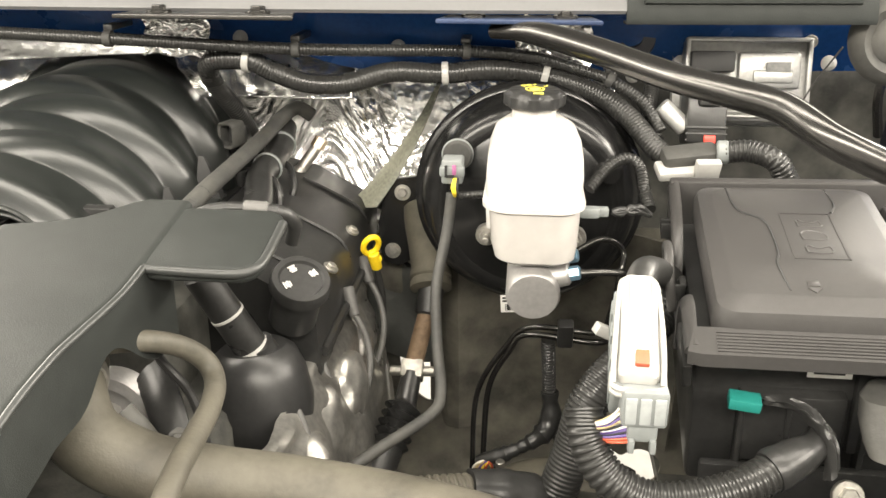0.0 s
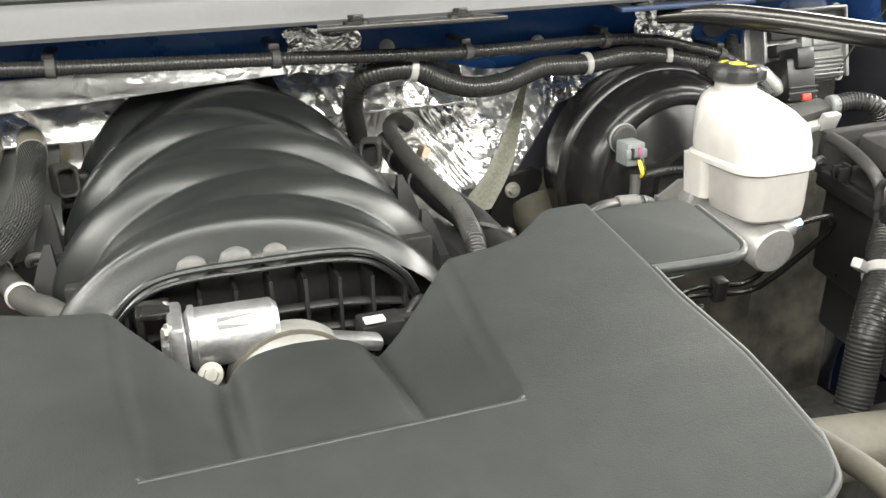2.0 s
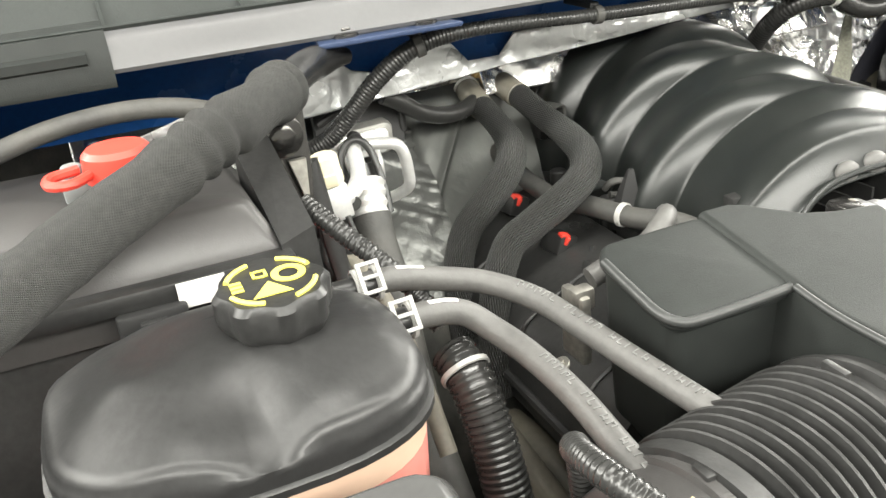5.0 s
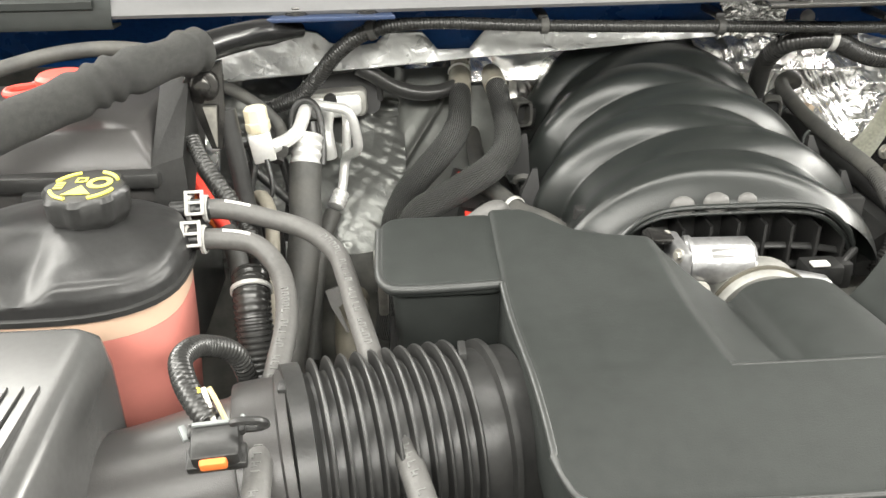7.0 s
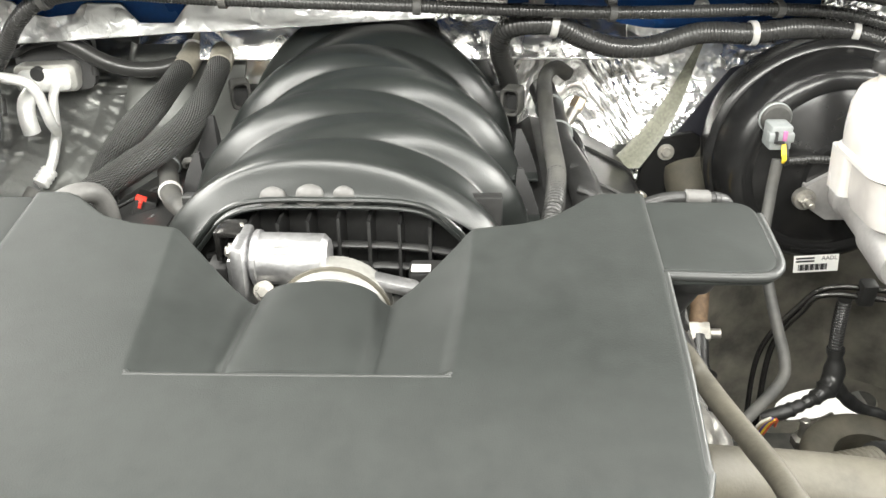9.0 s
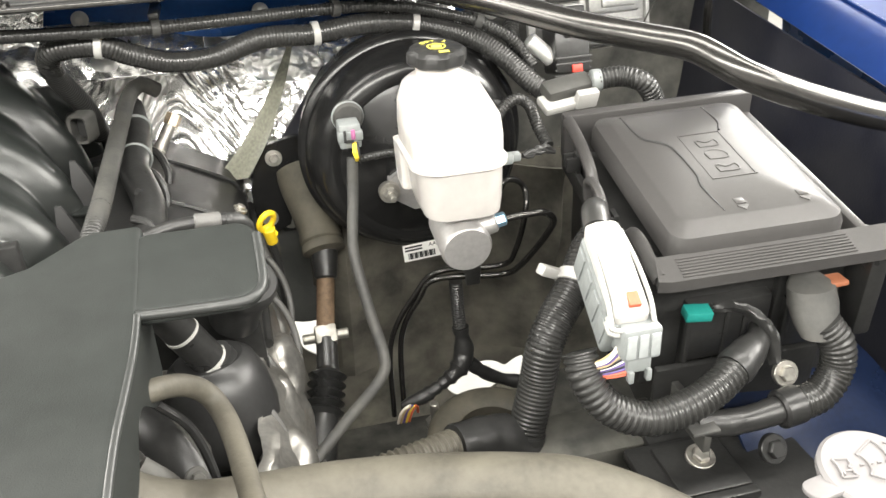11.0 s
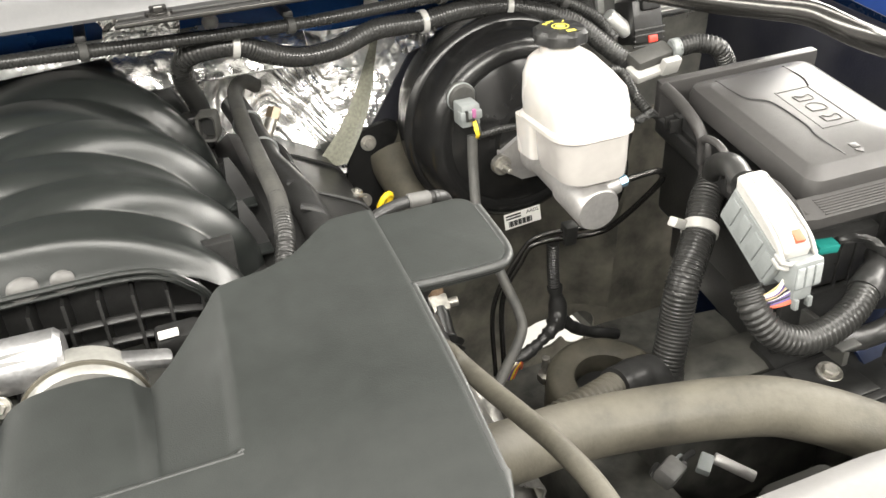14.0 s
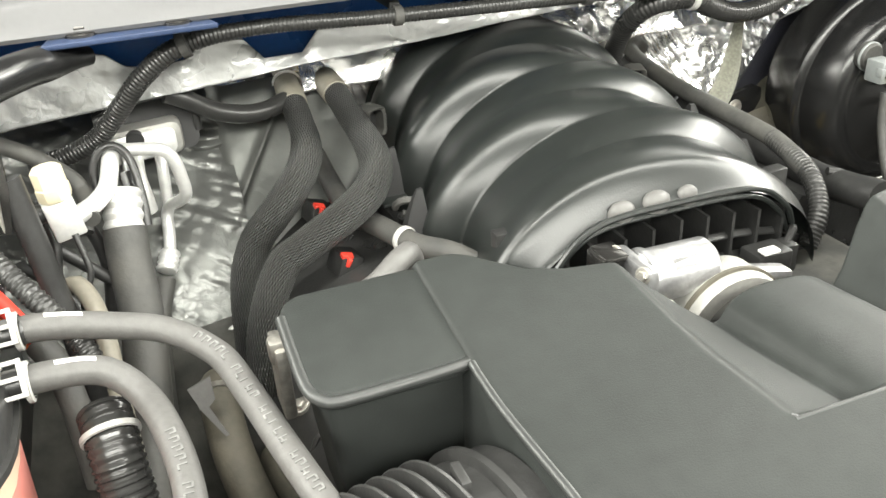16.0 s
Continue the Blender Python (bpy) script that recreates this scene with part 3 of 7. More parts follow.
def cover_top(y):
    """Height of the plain skin: flat front half, a soft crease, then a slope up to the rear."""
    ys = [0.40, 0.43, 0.45, 0.49, 0.527, 0.60, 0.615, 0.63, 0.656, 0.80]
    zs = [1.070, 1.0835, 1.090, 1.1005, 1.1075, 1.1115, 1.1128, 1.1152, 1.1200, 1.1455]
    return sum(float(np.interp(y + k * 0.004, ys, zs)) for k in (-2, -1, 0, 1, 2)) / 5


def cover_z(x, y):
    """The skin with its open-backed dent: sloping sides, two soft valleys and a barrel between them."""
    z = cover_top(y)
    if y < 0.515 or abs(x - CXM) > 0.15:
        return z
    t = min(max((y - 0.535) / 0.135, 0.0), 1.2)
    q = min(max((y - 0.5265) / 0.010, 0.0), 1.0)
    half, foot = 0.112 + 0.009 * t - 0.010 * (1 - math.sqrt(1 - (1 - q) ** 2)), 0.052
    valley, crown = 1.0950 - 0.0200 * t, 1.1060 - 0.0100 * t

    def low(d):
        if d < foot:
            return valley + (crown - valley) * math.sqrt(max(0.0, 1 - (d / foot) ** 3.0))
        f = (d - foot) / (half - foot)
        return z if f > 1 else valley + (z - valley) * f - 0.003 * smooth((half - d) / 0.005)

    soft = sum(low(abs(x - CXM + 0.0015 * k)) for k in (-3, -2, -1, 0, 1, 2, 3)) / 7
    k = smooth((y - 0.5265) / 0.007)
    return z * (1 - k) + min(z, soft) * k


def cover_front(x):
    """The cover's front edge, with round corners."""
    r = 0.038
    e = min(x - CX0, CX1 - x)
    return CY0 + (r - math.sqrt(max(r * r - (r - e) ** 2, 0)) if e < r else 0)


def cover_fn(u, v):
    x = CX0 + (CX1 - CX0) * u
    yr, yf = cover_rear(x), cover_front(x)
    y = yf + (yr - yf) * v
    z = cover_z(x, y)
    lean = 0.012 * smooth((0.66 - y) / 0.22)
    e = min(x - CX0, CX1 - x, y - yf)
    r = 0.006
    if e < r:
        z -= r - math.sqrt(max(r * r - (r - e) ** 2, 0))
    e = yr - y
    if e < 0.003:
        z -= 0.5 * (0.003 - math.sqrt(max(0.003 ** 2 - (0.003 - e) ** 2, 0)))
    return (x - lean * (2 * u - 1), y, z)


bm = bmesh.new()
us = [0, 0.001, 0.003, 0.006, 0.0105] + [k / 300 for k in range(4, 297)] + [0.9895, 0.994, 0.997, 0.999, 1]
vs_ = [0, 0.0025, 0.007, 0.014, 0.022] + [k / 180 for k in range(5, 178)] + [0.988, 0.993, 0.997, 1]
grid = [[bm.verts.new(cover_fn(u, v)) for v in vs_] for u in us]
for a, b in zip(grid, grid[1:]):
    for k in range(len(vs_) - 1):
        bm.faces.new((a[k], b[k], b[k + 1], a[k + 1]))
# the walls below the rim
rim = [g[0] for g in grid] + grid[-1][1:] + [g[-1] for g in reversed(grid[:-1])] + list(reversed(grid[0][1:-1]))
low = []
for v in rim:
    side_wall = v.co.x > CX1 - 0.02 or v.co.x < CX0 + 0.02
    arch = 0.06 * math.exp(-((v.co.y - 0.585) / 0.05) ** 2) if v.co.x > CX1 - 0.02 else 0
    deep = 0.09 - arch - 0.03 * smooth((0.56 - v.co.y) / 0.06) if side_wall and v.co.y < 0.70 else (0.05 if v.co.y < CY0 + 0.01 else 0.012)
    low.append(bm.verts.new((v.co.x, v.co.y, v.co.z - deep)))
for k in range(len(rim)):
    j = (k + 1) % len(rim)
    bm.faces.new((rim[k], rim[j], low[j], low[k]))
part("shell", bm, COVER, cover, sharp=50)


def wing(x0, x1, y0, y1, z, slope, depth, r, inner_right):
    """A flat ear of the cover, with round outer corners and a turned-down rim."""
    o = rounded(x0, x1, y0, y1, r, 6)
    o = [(x, y) if ((x < (x0 + x1) / 2) == inner_right) else (x, min(max(y, y0), y1)) for x, y in o]
    bm = plate(o, depth, 0.005, None, 3)
    for v in bm.verts:
        v.co.z += z + slope * (v.co.y - y0)
    return bm


part("side_ear", wing(-0.292, -0.186, 0.652, 0.752, 1.1175, 0.175, 0.014, 0.020, False), COVER, cover)
part("side_ear", wing(-0.930, -0.812, 0.654, 0.760, 1.1165, 0.175, 0.014, 0.020, True), COVER, cover)
part("duct_box", loft([[(x, y, z) for x, y in rounded(-0.920 + i, -0.80, 0.664 + i, 0.762, 0.012, 4)] for i, z in ((0.022, 0.955), (0.010, 0.975), (0.004, 1.04), (0.0, 1.116))]), COVER, cover)
lip_path = []
for sx in (-1, 1):
    side = [(CXM + sx * (0.102 + 0.0105 * math.cos(a)), 0.5365 - 0.010 * math.sin(a)) for a in (0.7, 0.95, 1.2, 1.5)]
    lip_path += side if sx < 0 else [(CXM, 0.5262)] + side[::-1]
# Bead added along the dent so its edge shows a bright line.
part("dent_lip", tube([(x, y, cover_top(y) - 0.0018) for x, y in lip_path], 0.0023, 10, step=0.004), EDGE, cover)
for sx, x0, xo, y0, y1 in ((1, -0.281, -0.186, 0.652, 0.752), (-1, -0.822, -0.930, 0.654, 0.760)):
    def ear_z(y):
        return (1.1175 if sx > 0 else 1.1165) + 0.175 * (y - y0) - 0.0030
    pts = [(x0, y0 + 0.001), (x0 + sx * 0.04, y0 - 0.001), (xo - sx * 0.018, y0 - 0.001), (xo - sx * 0.006, y0 + 0.005), (xo - sx * 0.0005, y0 + 0.018), (xo, y0 + 0.05), (xo - sx * 0.0005, y1 - 0.02)]
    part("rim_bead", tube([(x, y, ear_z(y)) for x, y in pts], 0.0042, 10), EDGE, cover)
edge = []
for k in range(24):
    x, y, z = cover_fn(1.0, 0.70 - 0.03 * k)
    if 0.418 < y < 0.654:
        edge.append((x - 0.0012, y, z + 0.0030))
for k in range(61):
    x, y, z = cover_fn(1 - k / 60, 0.0)
    edge.append((x, y + 0.0012, z + 0.0030))
for k in range(24):
    x, y, z = cover_fn(0.0, 0.01 + 0.03 * k)
    if 0.418 < y < 0.654:
        edge.append((x + 0.0012, y, z + 0.0030))
edge = [p for k, p in enumerate(edge) if k == 0 or (Vector(p) - Vector(edge[k - 1])).length > 0.002]
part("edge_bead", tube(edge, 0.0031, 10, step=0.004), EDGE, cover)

# ---- intake manifold ----
manifold = thing("intake_manifold", (XC, 1.0, 1.0), "satin black plastic intake manifold with eight arched runners", "intake manifold")
MY0, MY1, PITCH = 0.792, 1.285, 0.1165


def runner(y, first):
    """Overlapping runners: each rises steeply out of a crease and falls off slowly to the next; first: the first crease."""
    t = (y - first) / PITCH
    if t < 0:
        return max(0.0, 0.5 + 0.5 * math.cos(math.pi * min(1.0, 1 + t * 0.9)))
    t -= math.floor(t)
    return 1 - (1 - t / 0.26) ** 2 if t < 0.26 else 0.5 + 0.5 * math.cos(math.pi * (t - 0.26) / 0.74)


def dome_fn(u, v):
    a = math.pi * (1 - u)
    y = MY0 + (MY1 - MY0) * v
    cx = math.cos(a)
    s = max(math.sin(a), 0.0) ** 0.95
    half = 0.173 - 0.010 * smooth((y - 0.95) / 0.33)
    arch = 1 - min(max((y - MY0) / 0.075, 0.0), 1.0)
    top = 1.127 + 0.025 * (1 - arch ** 2.2) + 0.076 * smooth((y - 0.84) / 0.55)
    base = 1.015
    yy = y - 0.006 * abs(cx) ** 2
    # the runners of one flank lie between those of the other and fade out over the crown
    left, right = smooth((0.65 - cx) / 1.15), smooth((0.65 + cx) / 1.15)
    deep = 0.0130 + 0.0195 * abs(cx) ** 1.5
    lift = deep * (left * (runner(yy, 0.926) - 0.4) + right * (runner(yy, 0.870) - 0.4))
    front = smooth((y - MY0) / 0.030)
    lift = lift * front - 0.008 * (1 - front)
    back = smooth((MY1 - y) / 0.05)
    x = XC + math.copysign(abs(cx) ** 0.97, cx) * (half + lift * (0.45 + 0.5 * abs(cx) ** 4))
    z = base + (top - base) * s + lift * (0.30 + 0.70 * s)
    z -= (1 - back) * 0.03 * s
    return (x, y, z)


part("runner_shell", sheet(170, 300, dome_fn), DOME, manifold, sharp=60)
# clips, gussets and ledges along the flanks
for sx, x, y, z in ((-1, -0.735, 1.154, 1.110), (1, -0.376, 1.150, 1.102)):
    m = pose(x, y, z, 0, 0, -20 * sx)
    ring = [[(px, d, pz) for px, pz in rounded(-0.013 + i, 0.013 - i, -0.018 + i, 0.018 - i, 0.006, 3)] for i, d in ((0.0035, 0.012), (0.0035, -0.012), (0.001, -0.014), (0.0, -0.012), (0.0, 0.012))]
    clip = part("flange_clip", put(loft(ring[::-1]), m), RUBBER, manifold)
    # Black plate inside the clip paints the shade of its opening.
    part("clip_opening", put(loft([[(px, d, pz) for px, pz in rounded(-0.0095, 0.0095, -0.0145, 0.0145, 0.004, 3)] for d in (0.004, 0.010)]), m), INK, clip)
for sx, x, y, z in ((-1, -0.752, 1.048, 1.092), (-1, -0.750, 0.972, 1.074), (1, -0.367, 1.030, 1.082), (1, -0.371, 0.930, 1.072)):
    part("gusset", loft([[(x - 0.014 * sx, y - 0.012, z - 0.03), (x + 0.016 * sx, y - 0.010, z - 0.03), (x + 0.016 * sx, y + 0.006, z - 0.03), (x - 0.014 * sx, y + 0.010, z - 0.03)],
                          [(x - 0.012 * sx, y - 0.008, z), (x + 0.006 * sx, y - 0.006, z), (x + 0.006 * sx, y + 0.004, z), (x - 0.012 * sx, y + 0.008, z)],
                          [(x - 0.010 * sx, y - 0.003, z + 0.022), (x - 0.004 * sx, y - 0.002, z + 0.022), (x - 0.004 * sx, y + 0.001, z + 0.022), (x - 0.010 * sx, y + 0.003, z + 0.022)]]), INK, manifold)
    part("ledge", block(x - 0.016, x + 0.016, y - 0.030, y + 0.014, z - 0.034, z - 0.029, 0.002), DOME, manifold)
# the open front below the lip
lip = [(-0.708, 0.786, 1.045), (-0.690, 0.784, 1.080), (-0.648, 0.784, 1.1155), (-0.56, 0.786, 1.119), (-0.482, 0.786, 1.1145), (-0.446, 0.785, 1.091), (-0.432, 0.788, 1.068)]
part("front_lip", tube(lip, 0.003, 8), DOME, manifold)
part("front_lip", tube([(x, y + 0.006, z - 0.010) for x, y, z in lip], 0.0025, 8), DOME, manifold)
part("front_wall", block(-0.72, -0.40, 0.835, 0.85, 0.98, 1.10, 0.002), BLACK, manifold)
for k in range(9):
    x = -0.675 + 0.029 * k
    part("front_rib", block(x, x + 0.003, 0.790, 0.838, 1.0, 1.098 - 0.012 * abs(k - 4) / 4, 0), BLACK, manifold)
for z in (1.040, 1.062):
    part("front_web", tube([(-0.69, 0.80, z - 0.01), (-0.62, 0.797, z + 0.004), (-0.5, 0.797, z + 0.004), (-0.42, 0.80, z - 0.01)], 0.004, 8, flat=0.5), BLACK, manifold)
for x, z, w in ((-0.618, 1.119, 0.013), (-0.583, 1.1215, 0.014), (-0.551, 1.1205, 0.011)):
    part("lug", lathe([(0, 0.011), (w * 0.5, 0.0095), (w * 0.85, 0.006), (w, 0), (w, -0.006)], pose(x, 0.796, z - 0.002, 12, 0, 0), 20, 0.7), HOSE, manifold, "small grey rounded lug")
for sx in (-1, 1):
    part("flange", block(XC + sx * 0.172 - 0.02, XC + sx * 0.172 + 0.02, 0.82, 1.26, 0.985, 1.03, 0.006), BLACK, manifold)
    for k in range(4):
        y = 0.90 + 0.113 * k + (0.03 if sx > 0 else 0)
        part("bolt_boss", rod((XC + sx * 0.186, y, 1.0), (XC + sx * 0.186, y, 1.05), 0.011), BLACK, manifold)
for x, y, z in ((-0.386, 1.200, 1.087), (-0.727, 1.184, 1.094)):
    bm = box(0.034, 0.03, 0.034, 0.004, Matrix.Translation((x, y, z)))
    port = part("sensor_port", bm, BLACK, manifold)
    # Port is solid; a black block paints the shade of its hole.
    part("port_hole", block(x - 0.010, x + 0.010, y - 0.0165, y - 0.0145, z - 0.010, z + 0.010, 0), INK, port)

# ---- throttle body ----
THROTTLE = material("throttle casting", (0.47, 0.47, 0.475), 0.36, 0.88, vary=0.15, scale=50, bump=0.25, bump_scale=220)
throttle = thing("throttle_body", (-0.56, 0.74, 1.0), "bare aluminium throttle body with a round motor housing", "throttle body")
part("motor_housing", rod((-0.632, 0.748, 1.078), (-0.560, 0.746, 1.078), 0.024, 0.0235, 32, 0.2), THROTTLE, throttle)
part("housing_rim", lathe([(0.0235, 0), (0.0262, 0.001), (0.0262, 0.005), (0.0235, 0.006)], aim((-0.628, 0.748, 1.078), (-0.56, 0.746, 1.078)), 32), THROTTLE, throttle)
part("label", box(0.026, 0.0004, 0.010, 0, pose(-0.594, 0.7305, 1.0945, -45, 0, 0)), PRINT, throttle)
part("end_plate", join(box(0.012, 0.055, 0.075, 0.004, Matrix.Translation((-0.637, 0.742, 1.066))), box(0.008, 0.035, 0.05, 0.003, Matrix.Translation((-0.645, 0.742, 1.062)))), THROTTLE, throttle)
for y, z in ((0.722, 1.098), (0.764, 1.098), (0.722, 1.036)):
    bolt((-0.643, y, z), (-1, -0.4, 0.2), 0.0045, STEEL, throttle, "screw")
part("bracket", join(box(0.022, 0.03, 0.006, 0.002, Matrix.Translation((-0.650, 0.762, 1.101))), box(0.006, 0.026, 0.03, 0.002, Matrix.Translation((-0.662, 0.762, 1.088)))), PIPE, throttle, "dull grey clip")
part("plug", box(0.020, 0.03, 0.026, 0.003, Matrix.Translation((-0.664, 0.755, 1.058))), BLACK, throttle)
part("bore", lathe([(0.036, 0), (0.050, 0.001), (0.052, 0.006), (0.052, 0.04), (0.047, 0.045), (0.036, 0.045)], aim((-0.555, 0.705, 1.030), (-0.555, 0.79, 1.030)), 40), VALVE, throttle)
part("bore_gasket", lathe([(0.0515, 0), (0.0545, 0.0006), (0.0545, 0.004), (0.0515, 0.0046)], aim((-0.555, 0.716, 1.030), (-0.555, 0.79, 1.030)), 40), OLIVE, throttle, "tan seal ring")
part("arm", box(0.075, 0.02, 0.012, 0.005, pose(-0.515, 0.738, 1.060, 0, 14, 0)), THROTTLE, throttle)
part("web", box(0.02, 0.03, 0.03, 0.006, pose(-0.545, 0.745, 1.056, 0, 30, 0)), THROTTLE, throttle)
bolt((-0.617, 0.722, 1.058), (0, -1, 0.4), 0.006, STEEL, throttle)
part("sensor_body", join(box(0.04, 0.03, 0.022, 0.004, Matrix.Translation((-0.47, 0.775, 1.045))), box(0.022, 0.02, 0.03, 0.003, Matrix.Translation((-0.448, 0.778, 1.040)))), BLACK, throttle)
part("sensor_label", box(0.018, 0.011, 0.003, 0.0008, Matrix.Translation((-0.478, 0.763, 1.060))), PAPER, throttle)
part("sensor_lead", tube([(-0.446, 0.778, 1.05), (-0.432, 0.785, 1.062), (-0.422, 0.80, 1.05), (-0.415, 0.81, 1.02)], 0.004, 8), BLACK, throttle)


# ---- brake booster and master cylinder ----
booster = thing("brake_booster", (0.03, 1.1, 0.9), "round gloss black brake booster on the firewall", "brake booster")
ax = aim((0.030, 1.225, 1.036), (0.030, 1.0, 1.032))
part("shell", lathe([(0.0, 0), (0.10, 0.0), (0.138, 0.02), (0.146, 0.05), (0.146, 0.078), (0.151, 0.082), (0.152, 0.090), (0.148, 0.096), (0.143, 0.098), (0.140, 0.108),
                     (0.132, 0.136), (0.122, 0.146), (0.112, 0.149), (0.104, 0.147), (0.098, 0.150), (0.060, 0.164), (0.050, 0.168), (0.048, 0.178), (0, 0.18)], ax, 72), GLOSS, booster)
flange_outline = [(-0.176, 1.012), (-0.166, 1.024), (-0.150, 1.027), (-0.118, 1.034), (-0.106, 1.028), (-0.104, 1.010), (-0.120, 0.985), (-0.128, 0.94), (-0.140, 0.90), (-0.160, 0.890), (-0.180, 0.896), (-0.188, 0.915), (-0.189, 0.957)]
part("mount_plate", join(loft([[(x, y, z) for x, z in flange_outline] for y in (1.2165, 1.226)]), block(-0.14, 0.02, 1.226, 1.250, 0.9, 1.0, 0.004)), GLOSS, booster)
for x, z in ((-0.152, 1.005), (-0.168, 0.914)):
    bolt((x, 1.2165, z), (0, -1, 0.1), 0.0075, STEEL, booster)
# Sheet added for the dark gap between foil and booster; no panel there.
solo("gap_sheet", loft([[(x, y, z) for x, z in ((-0.070, 1.120), (-0.02, 1.135), (-0.02, 0.95), (-0.11, 0.95), (-0.150, 1.006))] for y in (1.238, 1.242)]), NAVY, "dark navy sheet standing in for the gap beside the booster", "body panel", kind="structure")
part("spacer", rod((-0.06, 1.255, 0.99), (-0.06, 1.18, 0.99), 0.05), OLIVE, booster)
part("label", box(0.058, 0.0008, 0.024, 0, pose(0.027, 1.0725, 0.903, -4, -4, 0)), PAPER, booster, "white printed paper label")
mlab = pose(0.027, 1.0718, 0.903, 86, 0, 0) @ pose(0, 0, 0, 0, 0, 4) @ Matrix.Diagonal((0.8, 0.8, 1, 1))
writing("AADL", 0.010, mlab @ pose(0.021, 0.009, 0), INK, booster, "print")
for k in range(2):
    part("print_bar", box(0.030, 0.003, 0.0004, 0, mlab @ pose(-0.018, 0.0105 - 0.0055 * k, 0)), INK, booster)
for k in range(17):
    part("barcode_bar", box(0.0012 + 0.0010 * ((k * 7) % 3), 0.011, 0.0004, 0, mlab @ pose(-0.028 + 0.0028 * k, -0.006, 0)), INK, booster)
valve = part("check_valve", lathe([(0, 0), (0.017, 0), (0.017, 0.006), (0.012, 0.008), (0.012, 0.018), (0, 0.018)], aim((0.128, 1.082, 1.085), (0.128, 1.0, 1.085)), 24), GLOSS, booster)

sensor = thing("pressure_sensor", (-0.062, 1.05, 1.09), "grey plug-in sensor with yellow wires on the booster", "sensor")
part("collar", lathe([(0, 0), (0.019, 0), (0.019, 0.010), (0.016, 0.014), (0, 0.014)], aim((-0.060, 1.078, 1.104), (-0.061, 1.02, 1.102)), 28), RUBBER, sensor)
part("collar_band", lathe([(0.0185, 0), (0.0200, 0.001), (0.0200, 0.003), (0.0185, 0.004)], aim((-0.0605, 1.072, 1.104), (-0.061, 1.02, 1.102)), 28), CONN, sensor)
plug = part("plug", join(box(0.026, 0.03, 0.030, 0.003, Matrix.Translation((-0.064, 1.045, 1.092))), box(0.030, 0.012, 0.012, 0.002, Matrix.Translation((-0.064, 1.034, 1.093)))), CONN, sensor, "pale grey plug")
part("plug_lock", box(0.005, 0.004, 0.012, 0.001, Matrix.Translation((-0.061, 1.0275, 1.096))), material("dull pink plastic", (0.36, 0.12, 0.25), 0.45), sensor)
part("plug_slot", join(box(0.003, 0.004, 0.014, 0, Matrix.Translation((-0.071, 1.0278, 1.094))), box(0.010, 0.004, 0.003, 0, Matrix.Translation((-0.066, 1.0278, 1.088)))), INK, sensor)
for k in range(3):
    part("wire", tube([(-0.061 + 0.002 * k, 1.03, 1.085), (-0.063 + 0.003 * k, 1.02, 1.075), (-0.060 + 0.002 * k, 1.022, 1.066), (-0.062 + 0.001 * k, 1.03, 1.062)], 0.0016, 8), WIRES[4] if k < 2 else INK, sensor)
part("wire_conduit", tube([(-0.056, 1.03, 1.063), (-0.02, 1.03, 1.066), (0.01, 1.02, 1.068)], 0.005, 10, 0.004, 0.0008), LOOM, sensor)

master = thing("master_cylinder", (0.035, 0.95, 1.0), "matt grey cast alloy master cylinder bolted to the booster", "master cylinder")
part("bore", lathe([(0, 0), (0.027, 0), (0.029, 0.003), (0.029, 0.03), (0.025, 0.034), (0.025, 0.10), (0.029, 0.104), (0.0295, 0.165), (0.027, 0.170), (0, 0.170)], aim((0.036, 1.050, 1.022), (0.037, 0.880, 0.999)), 36), CAST, master)
part("mount_flange", loft([[(0.035 + sx * 0.055 if abs(sx) > 0.5 else 0.035 + sx * 0.055, y, 1.015 + sz) for sx, sz in ((-1, -0.012), (-1, 0.012), (-0.45, 0.032), (0.45, 0.032), (1, 0.012), (1, -0.012), (0.45, -0.032), (-0.45, -0.032))] for y in (1.052, 1.038)]), CAST, master)
for x in (-0.021, 0.088):
    bolt((x, 1.036, 1.012), (0, -1, 0.05), 0.0085, STEEL, master, h=0.014)
    part("stud", rod((x, 1.04, 1.012), (x, 1.008, 1.0135), 0.004), STEEL, master)
for y, sx in ((0.905, 1), (0.955, 1)):
    b = part("outlet_boss", rod((0.045, y, 1.012), (0.076, y - 0.003, 1.020), 0.014, 0.012), CAST, master)
    part("line_nut", lathe([(0, 0), (0.008, 0), (0.008, 0.010), (0.005, 0.012), (0, 0.012)], aim((0.076, y - 0.003, 1.020), (0.1, y - 0.005, 1.026)), 6), material("blue-banded steel", (0.25, 0.42, 0.55), 0.3, 0.6), b)

reservoir = thing("brake_fluid_reservoir", (0.035, 0.95, 1.04), "milky white plastic brake fluid reservoir with black cap", "fluid reservoir")


def ring(cx, cy, hx, hy, z, r, seg=6):
    return [(x, y, z) for x, y in rounded(cx - hx, cx + hx, cy - hy, cy + hy, r, seg)]


def tilt_top(s, k):
    """Leans a loop so that it falls towards the front."""
    return [(x, y, z + k * (y - 0.99)) for x, y, z in s]


